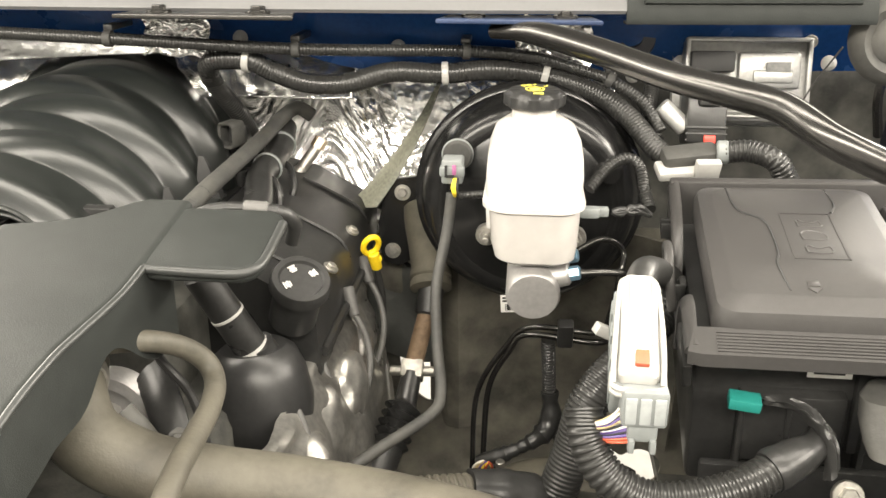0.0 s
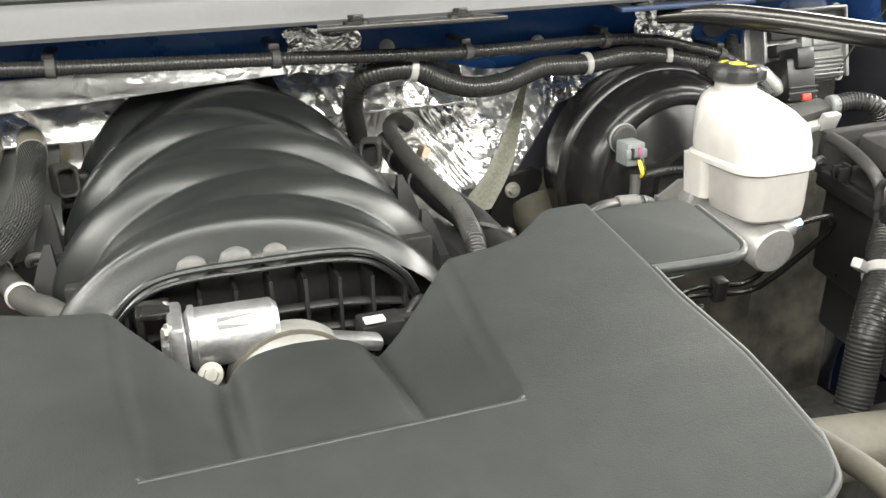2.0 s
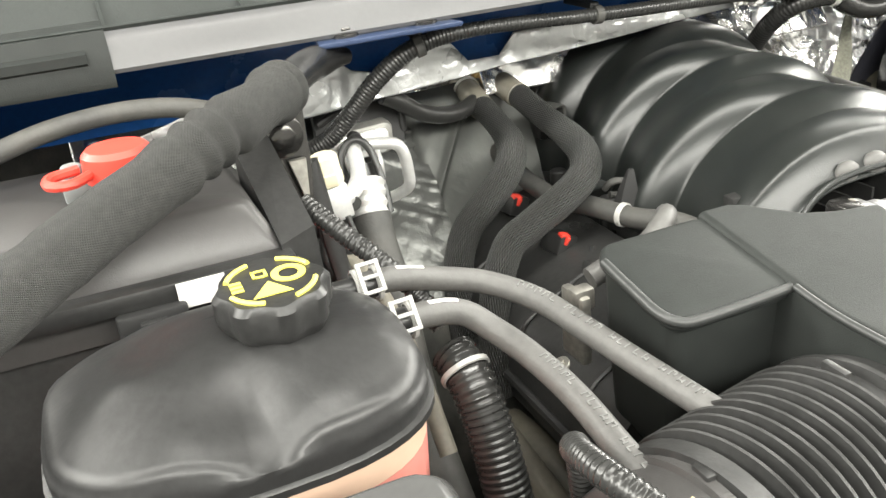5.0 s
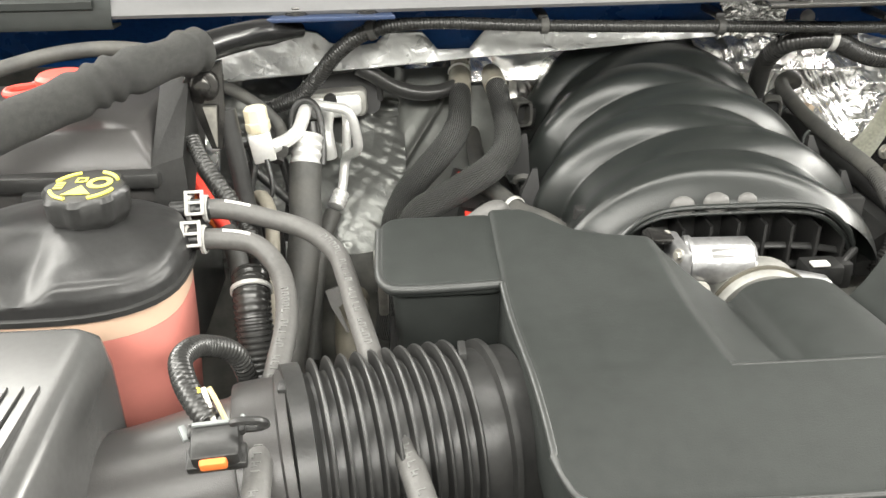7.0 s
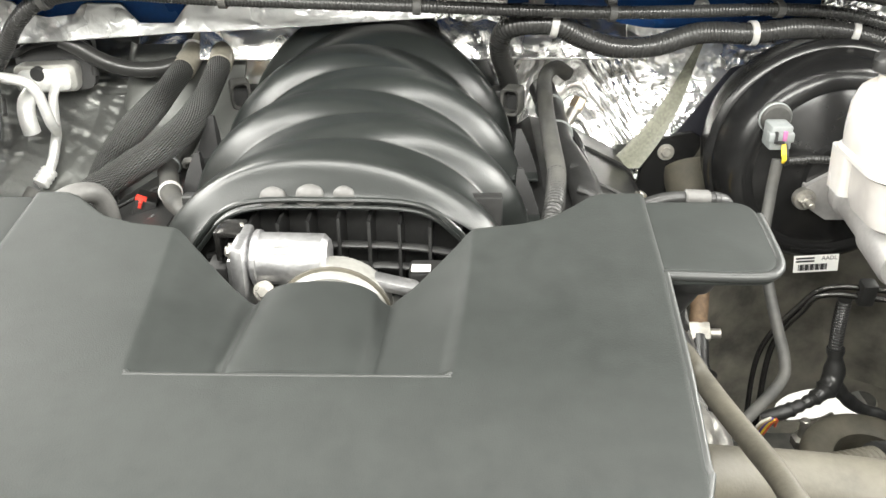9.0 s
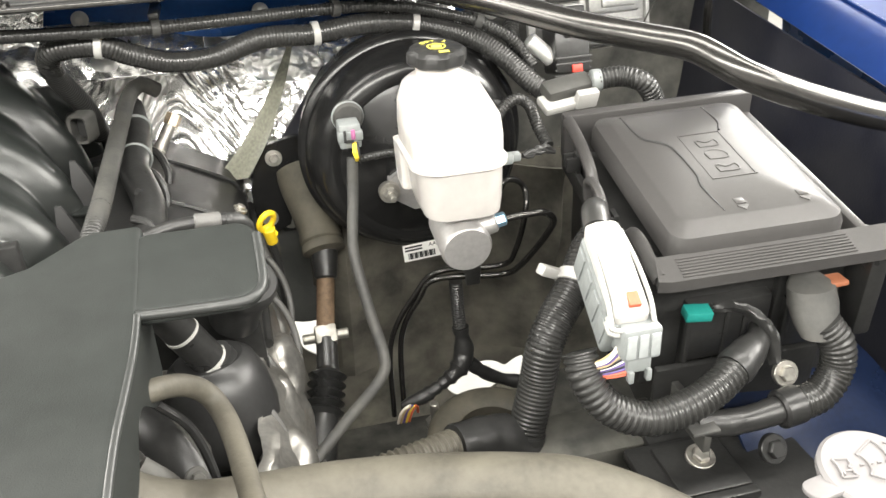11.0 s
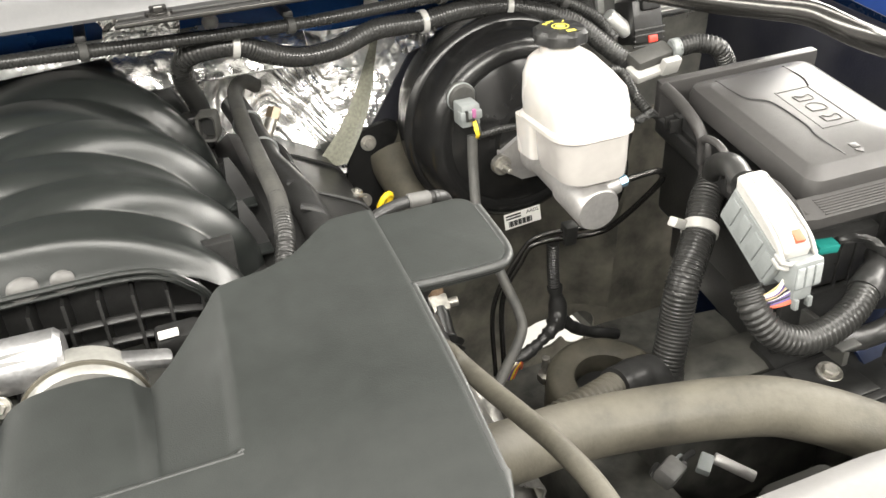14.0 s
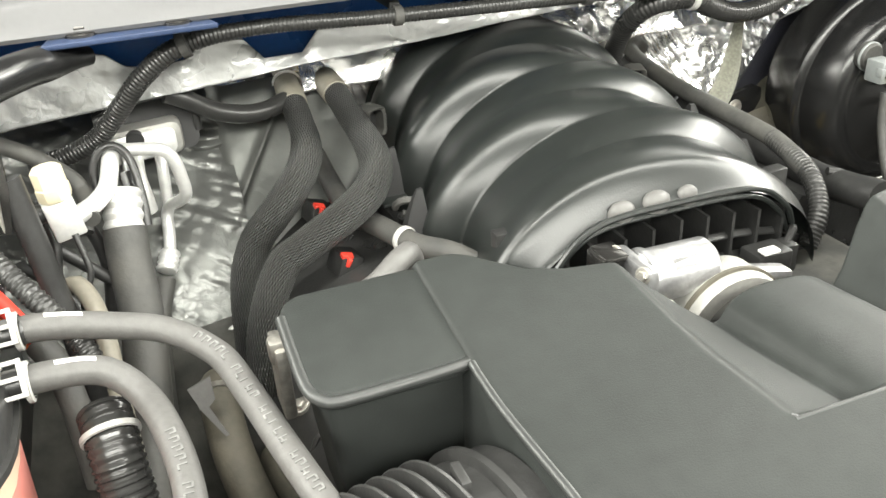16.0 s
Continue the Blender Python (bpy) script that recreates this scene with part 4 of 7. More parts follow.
part("lower_tub", loft([ring(0.037, 0.924, 0.034, 0.038, 1.034, 0.020), ring(0.037, 0.924, 0.043, 0.047, 1.040, 0.026), ring(0.036, 0.926, 0.046, 0.051, 1.055, 0.029), ring(0.035, 0.929, 0.0485, 0.055, 1.098, 0.031)]), TUB, reservoir, "lower tub with fluid")
part("seam", loft([ring(0.034, 0.938, 0.050, 0.064, 1.094, 0.03), ring(0.034, 0.938, 0.054, 0.068, 1.097, 0.032), ring(0.034, 0.938, 0.054, 0.068, 1.102, 0.032), ring(0.034, 0.938, 0.050, 0.064, 1.106, 0.03)]), MILKY, reservoir)
part("upper_shell", loft([ring(0.034, 0.938, 0.050, 0.064, 1.10, 0.03), ring(0.034, 0.940, 0.051, 0.066, 1.125, 0.034), tilt_top(ring(0.034, 0.943, 0.050, 0.064, 1.152, 0.036), 0.10),
                          tilt_top(ring(0.033, 0.948, 0.044, 0.055, 1.169, 0.034), 0.2), tilt_top(ring(0.032, 0.955, 0.034, 0.042, 1.176, 0.028), 0.2), tilt_top(ring(0.031, 0.966, 0.022, 0.024, 1.178, 0.02), 0.1)]), MILKY, reservoir, sharp=60)
part("neck", rod((0.031, 0.973, 1.165), (0.031, 0.973, 1.196), 0.024), MILKY, reservoir)
part("rear_pocket", loft([ring(-0.004, 0.975, 0.014, 0.022, 1.05, 0.008), ring(-0.004, 0.975, 0.016, 0.024, 1.10, 0.008)]), MILKY, reservoir)
part("level_mark", box(0.018, 0.0015, 0.008, 0.0005, pose(0.048, 0.8775, 1.075, 4, 0, 0)), WHITE, reservoir)
capm = aim((0.031, 0.973, 1.188), (0.031, 0.968, 1.3))
bm = lathe([(0, 0), (0.029, 0), (0.031, 0.002), (0.031, 0.013), (0.028, 0.017), (0, 0.0175)], None, 48)
for v in bm.verts:
    a = math.atan2(v.co.y, v.co.x)
    if v.co.xy.length > 0.027 and v.co.z < 0.015:
        v.co.xy *= 1 + 0.09 * max(0, math.cos(8 * a)) ** 0.5
cap = part("cap", put(bm, capm), BLACK, reservoir, "black screw cap with yellow print")
topm = capm @ pose(0, 0, 0.0178, 0, 0, 0)
bm = lathe([(0.009, 0), (0.0105, 0), (0.0105, 0.0004), (0.009, 0.0004)], topm, 24)
part("cap_ring", bm, LETTER, cap)
part("cap_dot", lathe([(0, 0.0004), (0.006, 0.0004), (0.006, 0)], topm, 20), LETTER, cap)
flip = topm @ pose(0, 0, 0, 0, 0, 180) if (topm.to_3x3() @ Vector((0, 1, 0))).y < 0 else topm
for k, ch in enumerate("DOT 3"):
    a = radians(128 - 19 * k)
    writing(ch, 0.0085, flip @ Matrix.Translation((0.0195 * math.cos(a), 0.0195 * math.sin(a), 0)) @ Matrix.Rotation(a - math.pi / 2, 4, "Z"), LETTER, cap)
part("cap_mark", box(0.011, 0.006, 0.0004, 0, flip @ pose(0.004, -0.019, 0)), LETTER, cap)
part("level_plug", join(box(0.022, 0.014, 0.012, 0.003, Matrix.Translation((0.095, 0.935, 1.080))), box(0.012, 0.011, 0.010, 0.002, Matrix.Translation((0.110, 0.938, 1.080)))), CONN, reservoir, "white level-sensor plug")

lines = thing("brake_lines", (0.1, 1.0, 0.88), "dark steel brake lines bent round the booster", "brake line")
part("line", tube([(0.078, 0.902, 1.020), (0.11, 0.90, 1.024), (0.136, 0.902, 1.021), (0.152, 0.925, 0.99), (0.140, 1.0, 0.90), (0.12, 1.03, 0.872), (0.035, 1.042, 0.873), (0.012, 1.05, 0.843), (-0.015, 1.06, 0.775), (-0.02, 1.05, 0.65)], 0.0042, 10), PIPE, lines)
part("line", tube([(0.078, 0.952, 1.022), (0.115, 0.985, 1.03), (0.142, 1.0, 1.012), (0.140, 0.985, 0.985), (0.133, 1.0, 0.925), (0.122, 1.03, 0.886), (0.04, 1.042, 0.884), (0.008, 1.052, 0.85), (-0.03, 1.06, 0.77), (-0.035, 1.05, 0.65)], 0.0038, 10), PIPE, lines)
part("line_clip", box(0.020, 0.02, 0.034, 0.003, pose(0.083, 1.036, 0.880, 10, 0, 0)), BLACK, lines)

# ---- cowl harnesses ----
upper = [(-1.10, 1.13, 1.13), (-1.042, 1.118, 1.151), (-1.014, 1.108, 1.176), (-0.977, 1.09, 1.219), (-0.934, 1.080, 1.246), (-0.86, 1.073, 1.254), (-0.721, 1.070, 1.247), (-0.495, 1.074, 1.238), (-0.265, 1.094, 1.226), (-0.057, 1.134, 1.221), (0.027, 1.140, 1.214), (0.084, 1.140, 1.200), (0.125, 1.132, 1.188), (0.167, 1.120, 1.163), (0.189, 1.10, 1.132)]
har = thing("cowl_harness", (-0.5, 1.08, 1.23), "black corrugated wiring conduit clipped along the cowl", "wiring harness")
part("conduit", tube(upper, 0.0105, 14, 0.004, 0.0008, shape=lambda t: 1 - 0.25 * smooth((t - 0.13) / 0.08)), LOOM, har)
for p in ((-0.934, 1.080, 1.246), (-0.721, 1.072, 1.245), (-0.495, 1.075, 1.239), (-0.265, 1.094, 1.226), (-0.057, 1.134, 1.221), (0.125, 1.132, 1.188)):
    c = clip_ring(upper, p, 0.0105 if p[0] < -0.9 else 0.0085, RUBBER, har, "clip", 0.010)
    part("clip_post", block(p[0] - 0.006, p[0] + 0.006, p[1], p[1] + 0.06, p[2] + 0.008, p[2] + 0.016, 0.002), BLACK, har)
lower = [(-0.372, 1.24, 1.06), (-0.379, 1.205, 1.112), (-0.394, 1.155, 1.168), (-0.384, 1.115, 1.204), (-0.332, 1.104, 1.210), (-0.300, 1.11, 1.195), (-0.256, 1.115, 1.180), (-0.206, 1.12, 1.180), (-0.150, 1.127, 1.194), (-0.084, 1.135, 1.192), (-0.018, 1.14, 1.197), (0.046, 1.146, 1.189), (0.109, 1.13, 1.172), (0.147, 1.11, 1.149), (0.181, 1.08, 1.116), (0.21, 1.06, 1.098)]
har2 = thing("booster_harness", (-0.1, 1.12, 1.17), "thick black corrugated conduit with white bands over the booster", "wiring harness")
part("conduit", tube(lower, 0.0135, 14, 0.0042, 0.0007), LOOM, har2)
for p in ((-0.332, 1.104, 1.209), (-0.084, 1.135, 1.191), (0.046, 1.146, 1.188)):
    clip_ring(lower, p, 0.0135, WHITE, har2, "white_band", 0.009)

# cowl brackets
for x0, x1, y, z, lb, mt in ((-0.458, -0.245, 1.044, 1.272, "dark grey steel bracket bolted under the cowl lip", PIPE), (-0.085, 0.105, 1.072, 1.268, "blue-grey steel brace mount under the cowl lip", BLUEGREY), (-1.055, -0.905, 1.055, 1.272, "blue-grey steel brace mount under the cowl lip", BLUEGREY)):
    br = thing("cowl_bracket", ((x0 + x1) / 2, y, z), lb, "bracket", "cowl brackets")
    bm = plate([(x0, -0.028), (x1, -0.028), (x1 - 0.01, 0.02), (x0 + 0.01, 0.02)], 0.005, 0.001, Matrix.Translation((0, y, z + 0.002)))
    part("plate", bm, mt, br)
    for k in (0.22, 0.78):
        bolt((x0 + (x1 - x0) * k, y - 0.004, z + 0.003), (0, 0, 1), 0.009, PIPE, br)

# ---- fender braces ----
brace = thing("fender_brace", (0.2, 0.85, 1.22), "dark satin steel tube brace from cowl to fender", "brace", "fender braces")
sp = [(-0.02, 1.07, 1.254), (0.03, 1.03, 1.257), (0.09, 0.965, 1.250), (0.160, 0.885, 1.237), (0.210, 0.836, 1.231), (0.246, 0.803, 1.225), (0.281, 0.768, 1.205), (0.340, 0.762, 1.180), (0.412, 0.760, 1.155), (0.467, 0.765, 1.137), (0.532, 0.775, 1.108), (0.575, 0.785, 1.088)]
part("tube", tube(sp, 0.0142, 24, shape=lambda t: 0.6 + 0.4 * smooth(t / 0.12) - 0.3 * smooth((t - 0.9) / 0.1)), PIPE, brace)
part("end_bolt", rod((0.548, 0.778, 1.118), (0.550, 0.776, 1.106), 0.004), STEEL, brace)
brace2 = thing("fender_brace", (-1.15, 0.9, 1.25), "black steel tube brace wrapped in a woven sleeve", "brace", "fender braces")
sp = [(-1.02, 1.065, 1.252), (-1.06, 1.03, 1.258), (-1.09, 0.98, 1.262), (-1.13, 0.91, 1.263), (-1.19, 0.86, 1.255), (-1.237, 0.83, 1.240), (-1.285, 0.80, 1.226), (-1.40, 0.72, 1.19)]
part("tube", tube(sp, 0.016, 20, shape=lambda t: 0.55 + 0.45 * smooth(t / 0.1)), GLOSS, brace2)
part("sleeve", tube([(-1.115, 0.935, 1.263), (-1.14, 0.90, 1.262), (-1.19, 0.86, 1.253), (-1.237, 0.83, 1.238), (-1.285, 0.80, 1.224), (-1.40, 0.72, 1.188)], 0.0225, 28, 0.0, 0.0, 0.003, shape=lambda t: 1 + 0.09 * math.sin(t * 75 + 3 * math.sin(t * 20)) * (1 - smooth((t - 0.35) / 0.2)) + 0.04 * noise.noise(Vector((t * 30, 0.4, 0.6)))), CLOTH, brace2, "grey-black woven cloth sleeve")

flangep = thing("booster_flange", (-0.13, 1.28, 0.93), "black mounting plate with two nuts beside the brake booster", "bracket")
part("plate", plate([(-0.150, 0.880), (-0.160, 0.892), (-0.160, 0.998), (-0.147, 1.012), (-0.06, 1.012), (-0.06, 0.88)], 0.006, 0.002, pose(0, 1.233, 0, 90, 0, 0)), BLACK, flangep)
for x, z in ((-0.128, 0.992), (-0.138, 0.903)):
    bolt((x, 1.226, z), (0, -1, 0.1), 0.0085, STEEL, flangep, h=0.009)


# ---- fuse box side ----
FB = Matrix.Translation((0.285, 0.824, 1.0905)) @ Euler((radians(7.2), radians(-2.5), radians(-5.0))).to_matrix().to_4x4()
fuse = thing("fuse_box", (0.282, 0.82, 0.92), "dusty black fuse box with a grey-black lid on a bracket", "fuse box")


def fb(bm):
    return put(bm, FB)


def lid_ring(hx, hy, z, r):
    return [(x, y, z) for x, y in rounded(-hx, hx, -hy, hy, r, 5)]


lid = part("lid", fb(loft([lid_ring(0.089, 0.129, -0.024, 0.018), lid_ring(0.089, 0.129, -0.006, 0.018), lid_ring(0.086, 0.126, 0.003, 0.017), lid_ring(0.074, 0.108, 0.0095, 0.014), lid_ring(0.071, 0.105, 0.0105, 0.013), lid_ring(0.02, 0.03, 0.0112, 0.01)])), LIDMAT, fuse, "smooth dusty grey lid", 30)
part("lid_groove", fb(tube([(-0.058, 0.108, 0.0095), (-0.052, 0.055, 0.011), (-0.030, 0.030, 0.0112), (-0.026, -0.03, 0.0112), (-0.030, -0.055, 0.011), (-0.026, -0.10, 0.0098)], 0.0014, 6)), INK, lid)
part("lid_groove", fb(tube([(0.040, 0.108, 0.0095), (0.042, 0.07, 0.0108), (0.035, 0.05, 0.0112)], 0.0014, 6)), INK, lid)
for a, b, c, d in ((-0.012, 0.052, -0.045, -0.043), (-0.012, 0.052, 0.047, 0.049), (-0.014, -0.012, -0.045, 0.049), (0.032, 0.034, -0.045, 0.049)):
    part("emboss_line", fb(block(a if a != -0.012 or b < 0 else -0.012, min(b, 0.034), c, d, 0.0105, 0.0116, 0)), LIDMAT, lid)
for k in range(3):
    part("emboss_mark", fb(tube([(x, y - 0.025 + 0.026 * k, 0.0112) for x, y in ((0.0, -0.008), (0.020, -0.008), (0.020, 0.004), (0.010, 0.010 * (k % 2)), (0.0, 0.006), (0.0, -0.008))], 0.0009, 6, step=0.004)), LIDMAT, lid)
for x in (-0.012, 0.052):
    part("arrow_mark", fb(join(plate([(x, -0.096), (x + 0.012, -0.096), (x + 0.006, -0.104)], 0.002, 0, Matrix.Translation((0, 0, 0.0116))), block(x + 0.001, x + 0.011, -0.093, -0.083, 0.0098, 0.0116, 0.0008))), LIDMAT, lid)
part("body", fb(block(-0.100, 0.118, -0.108, 0.148, -0.20, -0.050, 0.006)), BLACK, fuse)
part("lower_body", fb(block(-0.07, 0.13, -0.10, 0.15, -0.30, -0.19, 0.006)), BLACK, fuse)
part("relay_panel", fb(block(-0.060, 0.030, -0.122, -0.10, -0.16, -0.085, 0.004)), BLACK, fuse)
part("corner_post", fb(block(0.036, 0.060, -0.116, -0.10, -0.15, -0.03, 0.003)), BLACK, fuse)
part("corner_post", fb(block(0.112, 0.132, -0.145, -0.10, -0.14, -0.03, 0.004)), BLACK, fuse)
part("front_ledge", fb(loft([[(x, y, z - 0.005 * (y < -0.14)) for x, y in ((-0.112, -0.158), (-0.10, -0.161), (0.116, -0.161), (0.128, -0.156), (0.128, -0.128), (-0.105, -0.128))] for z in (-0.024, -0.0215, -0.0145, -0.0115)])), LIDMAT, fuse)
for k in range(7):
    part("ledge_rib", fb(put(block(-0.088, 0.082, 0.0038 * k, 0.0016 + 0.0038 * k, -0.001, 0.0014, 0), Matrix.Translation((0, -0.1575, -0.0162)) @ Euler((radians(8), 0, 0)).to_matrix().to_4x4())), LIDMAT, fuse)
def lug(path):
    """A bent band of plastic along the box's edge."""
    curve = [Vector((0, y, z)) for y, z in path]
    return fb(tube(curve, 0.0075, 10, flat=0.55, step=0.004))


part("side_rail", fb(block(-0.112, -0.103, -0.13, 0.155, -0.075, -0.052, 0.003)), BLACK, fuse)
for path in (((0.152, -0.006), (0.125, -0.006), (0.085, -0.012), (0.055, -0.024), (0.038, -0.045), (0.034, -0.08)),
             ((-0.050, -0.085), (-0.055, -0.045), (-0.070, -0.022), (-0.095, -0.014), (-0.125, -0.018), (-0.150, -0.020))):
    part("edge_lug", put(lug(path), Matrix.Translation(FB.to_3x3() @ Vector((-0.108, 0, 0)))), LIDMAT, fuse, "rounded grey edge lug")
for y in (0.10, -0.03):
    part("clip_tab", fb(join(block(-0.122, -0.104, y, y + 0.004, -0.048, -0.030, 0.001), block(-0.122, -0.104, y + 0.012, y + 0.016, -0.048, -0.030, 0.001), block(-0.110, -0.104, y, y + 0.016, -0.052, -0.028, 0.001))), BLACK, fuse)
part("rear_rail", fb(block(-0.112, 0.125, 0.147, 0.162, -0.06, 0.000, 0.003)), LIDMAT, fuse)
part("side_rail", fb(block(0.112, 0.124, -0.14, 0.16, -0.06, -0.026, 0.003)), LIDMAT, fuse)
part("latch_loop", fb(tube([(-0.116, -0.034, -0.055), (-0.120, -0.030, -0.020), (-0.120, 0.0, -0.008), (-0.120, 0.030, -0.020), (-0.116, 0.034, -0.055)], 0.0048, 10)), LIDMAT, fuse, "round grey latch loop")
for k, (x, z) in enumerate(((-0.06, -0.10), (-0.02, -0.105), (0.0, -0.12), (0.045, -0.10))):
    part("side_rib", fb(block(x, x + 0.005, -0.124, -0.106, -0.19, -0.095, 0.001)), BLACK, fuse)
for k in range(6):
    part("latch_tab", fb(block(-0.09 + 0.036 * k, -0.075 + 0.036 * k, -0.120, -0.106, -0.052, -0.034, 0.002)), BLACK, fuse)
fl_ = part("label", fb(block(-0.008, 0.028, -0.1225, -0.1215, -0.062, -0.048, 0)), PAPER, fuse, "white printed label")
part("print_bar", fb(block(-0.003, 0.022, -0.1232, -0.1228, -0.058, -0.051, 0)), INK, fl_)
part("mount_bracket", fb(join(block(-0.10, 0.02, -0.172, -0.10, -0.26, -0.245, 0.003), block(-0.075, 0.0, -0.19, -0.16, -0.262, -0.252, 0.003), block(-0.09, 0.09, -0.13, -0.12, -0.3, -0.16, 0.003))), BLACK, fuse)
bolt((0.2165, 0.660, 0.845), (0, -0.25, 1), 0.0095, STEEL, fuse, h=0.008)
bolt((0.275, 0.628, 0.868), (0.1, -0.8, 0.5), 0.0095, BLACK, fuse, h=0.009)
bolt((0.305, 0.668, 0.925), (0, -0.9, 0.4), 0.0085, STEEL, fuse, h=0.008)
part("tray", join(block(0.15, 0.33, 0.575, 0.70, 0.825, 0.838, 0.004), block(0.175, 0.25, 0.615, 0.69, 0.834, 0.843, 0.003), block(0.182, 0.25, 0.600, 0.612, 0.828, 0.846, 0.003)), BLACK, fuse)
part("tab", join(block(0.178, 0.206, 0.617, 0.645, 0.914, 0.9175, 0.001), block(0.198, 0.206, 0.63, 0.70, 0.88, 0.915, 0.001)), RUBBER, fuse)

teal = solo("relay_plug", box(0.027, 0.016, 0.011, 0.0015, pose(0.219, 0.702, 0.992, 10, 4, -6)), TEAL, "small teal plastic plug on the fuse box side", "connector")
boot = thing("battery_feed", (0.33, 0.68, 0.95), "grey cable boot and taped corrugated feed cable", "cable")
part("boot", loft([[(0.333 + 0.03 * math.cos(a) * s, 0.69 + 0.02 * math.sin(a) * s - dy, z) for a in [k * math.pi / 10 for k in range(20)]] for s, dy, z in ((0.55, -0.01, 1.016), (0.85, 0.0, 1.010), (0.9, 0.008, 0.994), (0.8, 0.018, 0.978), (0.66, 0.025, 0.968))]), RUBBER, boot)
part("boot_flag", block(0.318, 0.372, 0.683, 0.702, 1.006, 1.012, 0.002), material("dull red-orange plastic", (0.30, 0.11, 0.055), 0.6), boot)
part("conduit", tube([(0.338, 0.668, 0.978), (0.350, 0.658, 0.958), (0.350, 0.652, 0.932), (0.330, 0.645, 0.910), (0.292, 0.641, 0.905)], 0.0175, 18, 0.0055, 0.0012), LOOM, boot)
part("clamp", rod((0.282, 0.641, 0.904), (0.308, 0.643, 0.906), 0.0195), BLACK, boot)
part("taped_cable", tube([(0.285, 0.641, 0.905), (0.25, 0.64, 0.902), (0.215, 0.638, 0.906), (0.19, 0.64, 0.912)], 0.013, 14, shape=lambda t: 1 + 0.12 * noise.noise(Vector((t * 14, 1.4, 0.6)))), BLACK, boot)

loom = thing("fuse_box_loom", (0.17, 0.63, 0.93), "thick black corrugated loom curving under the connector", "wiring harness")
part("conduit", tube([(0.080, 0.664, 1.000), (0.083, 0.650, 0.978), (0.100, 0.637, 0.953), (0.132, 0.630, 0.938), (0.170, 0.630, 0.940), (0.212, 0.640, 0.950), (0.250, 0.662, 0.962)], 0.0165, 18, 0.0062, 0.0016), LOOM, loom)
part("taped_end", tube([(0.232, 0.651, 0.956), (0.252, 0.662, 0.962), (0.272, 0.676, 0.966), (0.285, 0.69, 0.972)], 0.0185, 16, shape=lambda t: 1 - 0.35 * smooth(t) + 0.12 * noise.noise(Vector((t * 14, 3.4, 0.6)))), BLACK, loom, "black tape wrap")
tape_path, _ = spline([(0.234, 0.703, 0.996), (0.252, 0.694, 0.998), (0.272, 0.682, 0.990), (0.284, 0.670, 0.972), (0.286, 0.662, 0.950)], 0.004)
part("tape_wrap", thicken(sheet(len(tape_path) - 1, 6, lambda u, v: tuple(tape_path[min(int(round(u * (len(tape_path) - 1))), len(tape_path) - 1)] + Vector((0.012 * (v - 0.5) * u, -0.006 * math.sin(3.14 * v) + 0.004 * noise.noise(Vector((u * 9, v * 4, 1))), (0.008 + 0.016 * u) * (v - 0.5) * (1 - 0.5 * u) + 0.003 * noise.noise(Vector((u * 8, v * 3, 6))))))), 0.002), BLACK, loom, "crinkled black tape")
big = thing("engine_loom", (0.07, 0.75, 0.9), "thick black corrugated loom with a white tie", "wiring harness")
bl = [(0.185, 0.86, 1.01), (0.160, 0.84, 0.995), (0.136, 0.815, 0.972), (0.108, 0.793, 0.950), (0.092, 0.782, 0.925), (0.083, 0.776, 0.887), (0.072, 0.768, 0.85), (0.062, 0.762, 0.815)]
part("conduit", tube(bl, 0.0205, 18, 0.0048, 0.0013), LOOM, big)
clip_ring(bl, (0.140, 0.820, 0.977), 0.0205, WHITE, big, "white_tie", 0.014)
part("tie_tail", box(0.030, 0.012, 0.012, 0.002, pose(0.112, 0.825, 0.990, 0, 30, 20)), WHITE, big)
part("upper_sleeve", tube([(0.195, 0.87, 1.0), (0.17, 0.84, 1.045), (0.138, 0.775, 1.080), (0.126, 0.740, 1.078)], 0.0135, 16), LOOM, big)
part("lower_sleeve", tube([(0.066, 0.764, 0.83), (0.060, 0.76, 0.805), (0.055, 0.755, 0.77)], 0.0225, 16), BLACK, big)

# the grey and white lever connector
CN = Matrix.Translation((0.1215, 0.690, 1.057)) @ Euler((radians(27), 0, radians(-4))).to_matrix().to_4x4() @ Matrix.Diagonal((0.86, 0.96, 1, 1))
con = thing("ecu_connector", (0.12, 0.68, 1.0), "large pale grey connector with a white locking lever", "connector")
part("housing", put(loft([[(x, y, z) for x, y in rounded(-0.0235, 0.0235, -0.056, 0.045, 0.005, 3)] for z in (-0.04, 0.004)]), CN), CONN, con)
for k in range(4):
    for sx in (-1, 1):
        part("side_rib", put(block(sx * 0.0242 - 0.001, sx * 0.0242 + 0.001, -0.050 + 0.024 * k, -0.034 + 0.024 * k, -0.034, -0.002, 0.0006), CN), CONN, con)
part("lever_groove", put(join(block(-0.011, -0.0095, -0.028, 0.040, 0.0215, 0.0236, 0), block(0.0105, 0.012, -0.028, 0.040, 0.0215, 0.0236, 0)), CN), CONN, con)
part("lever", put(loft([[(x, y, z) for x, y in rounded(-hx, hx, y0, y1, 0.008, 4)] for hx, y0, y1, z in ((0.020, -0.054, 0.050, 0.004), (0.020, -0.052, 0.054, 0.012), (0.016, -0.042, 0.050, 0.020), (0.012, -0.030, 0.040, 0.023))]), CN), WHITE, con, "white locking lever")
for sx in (-1, 1):
    part("lever_rail", put(tube([(sx * 0.0225, -0.056, 0.008), (sx * 0.0225, -0.036, 0.016), (sx * 0.021, 0.0, 0.018), (sx * 0.018, 0.042, 0.014)], 0.0026, 8), CN), WHITE, con)
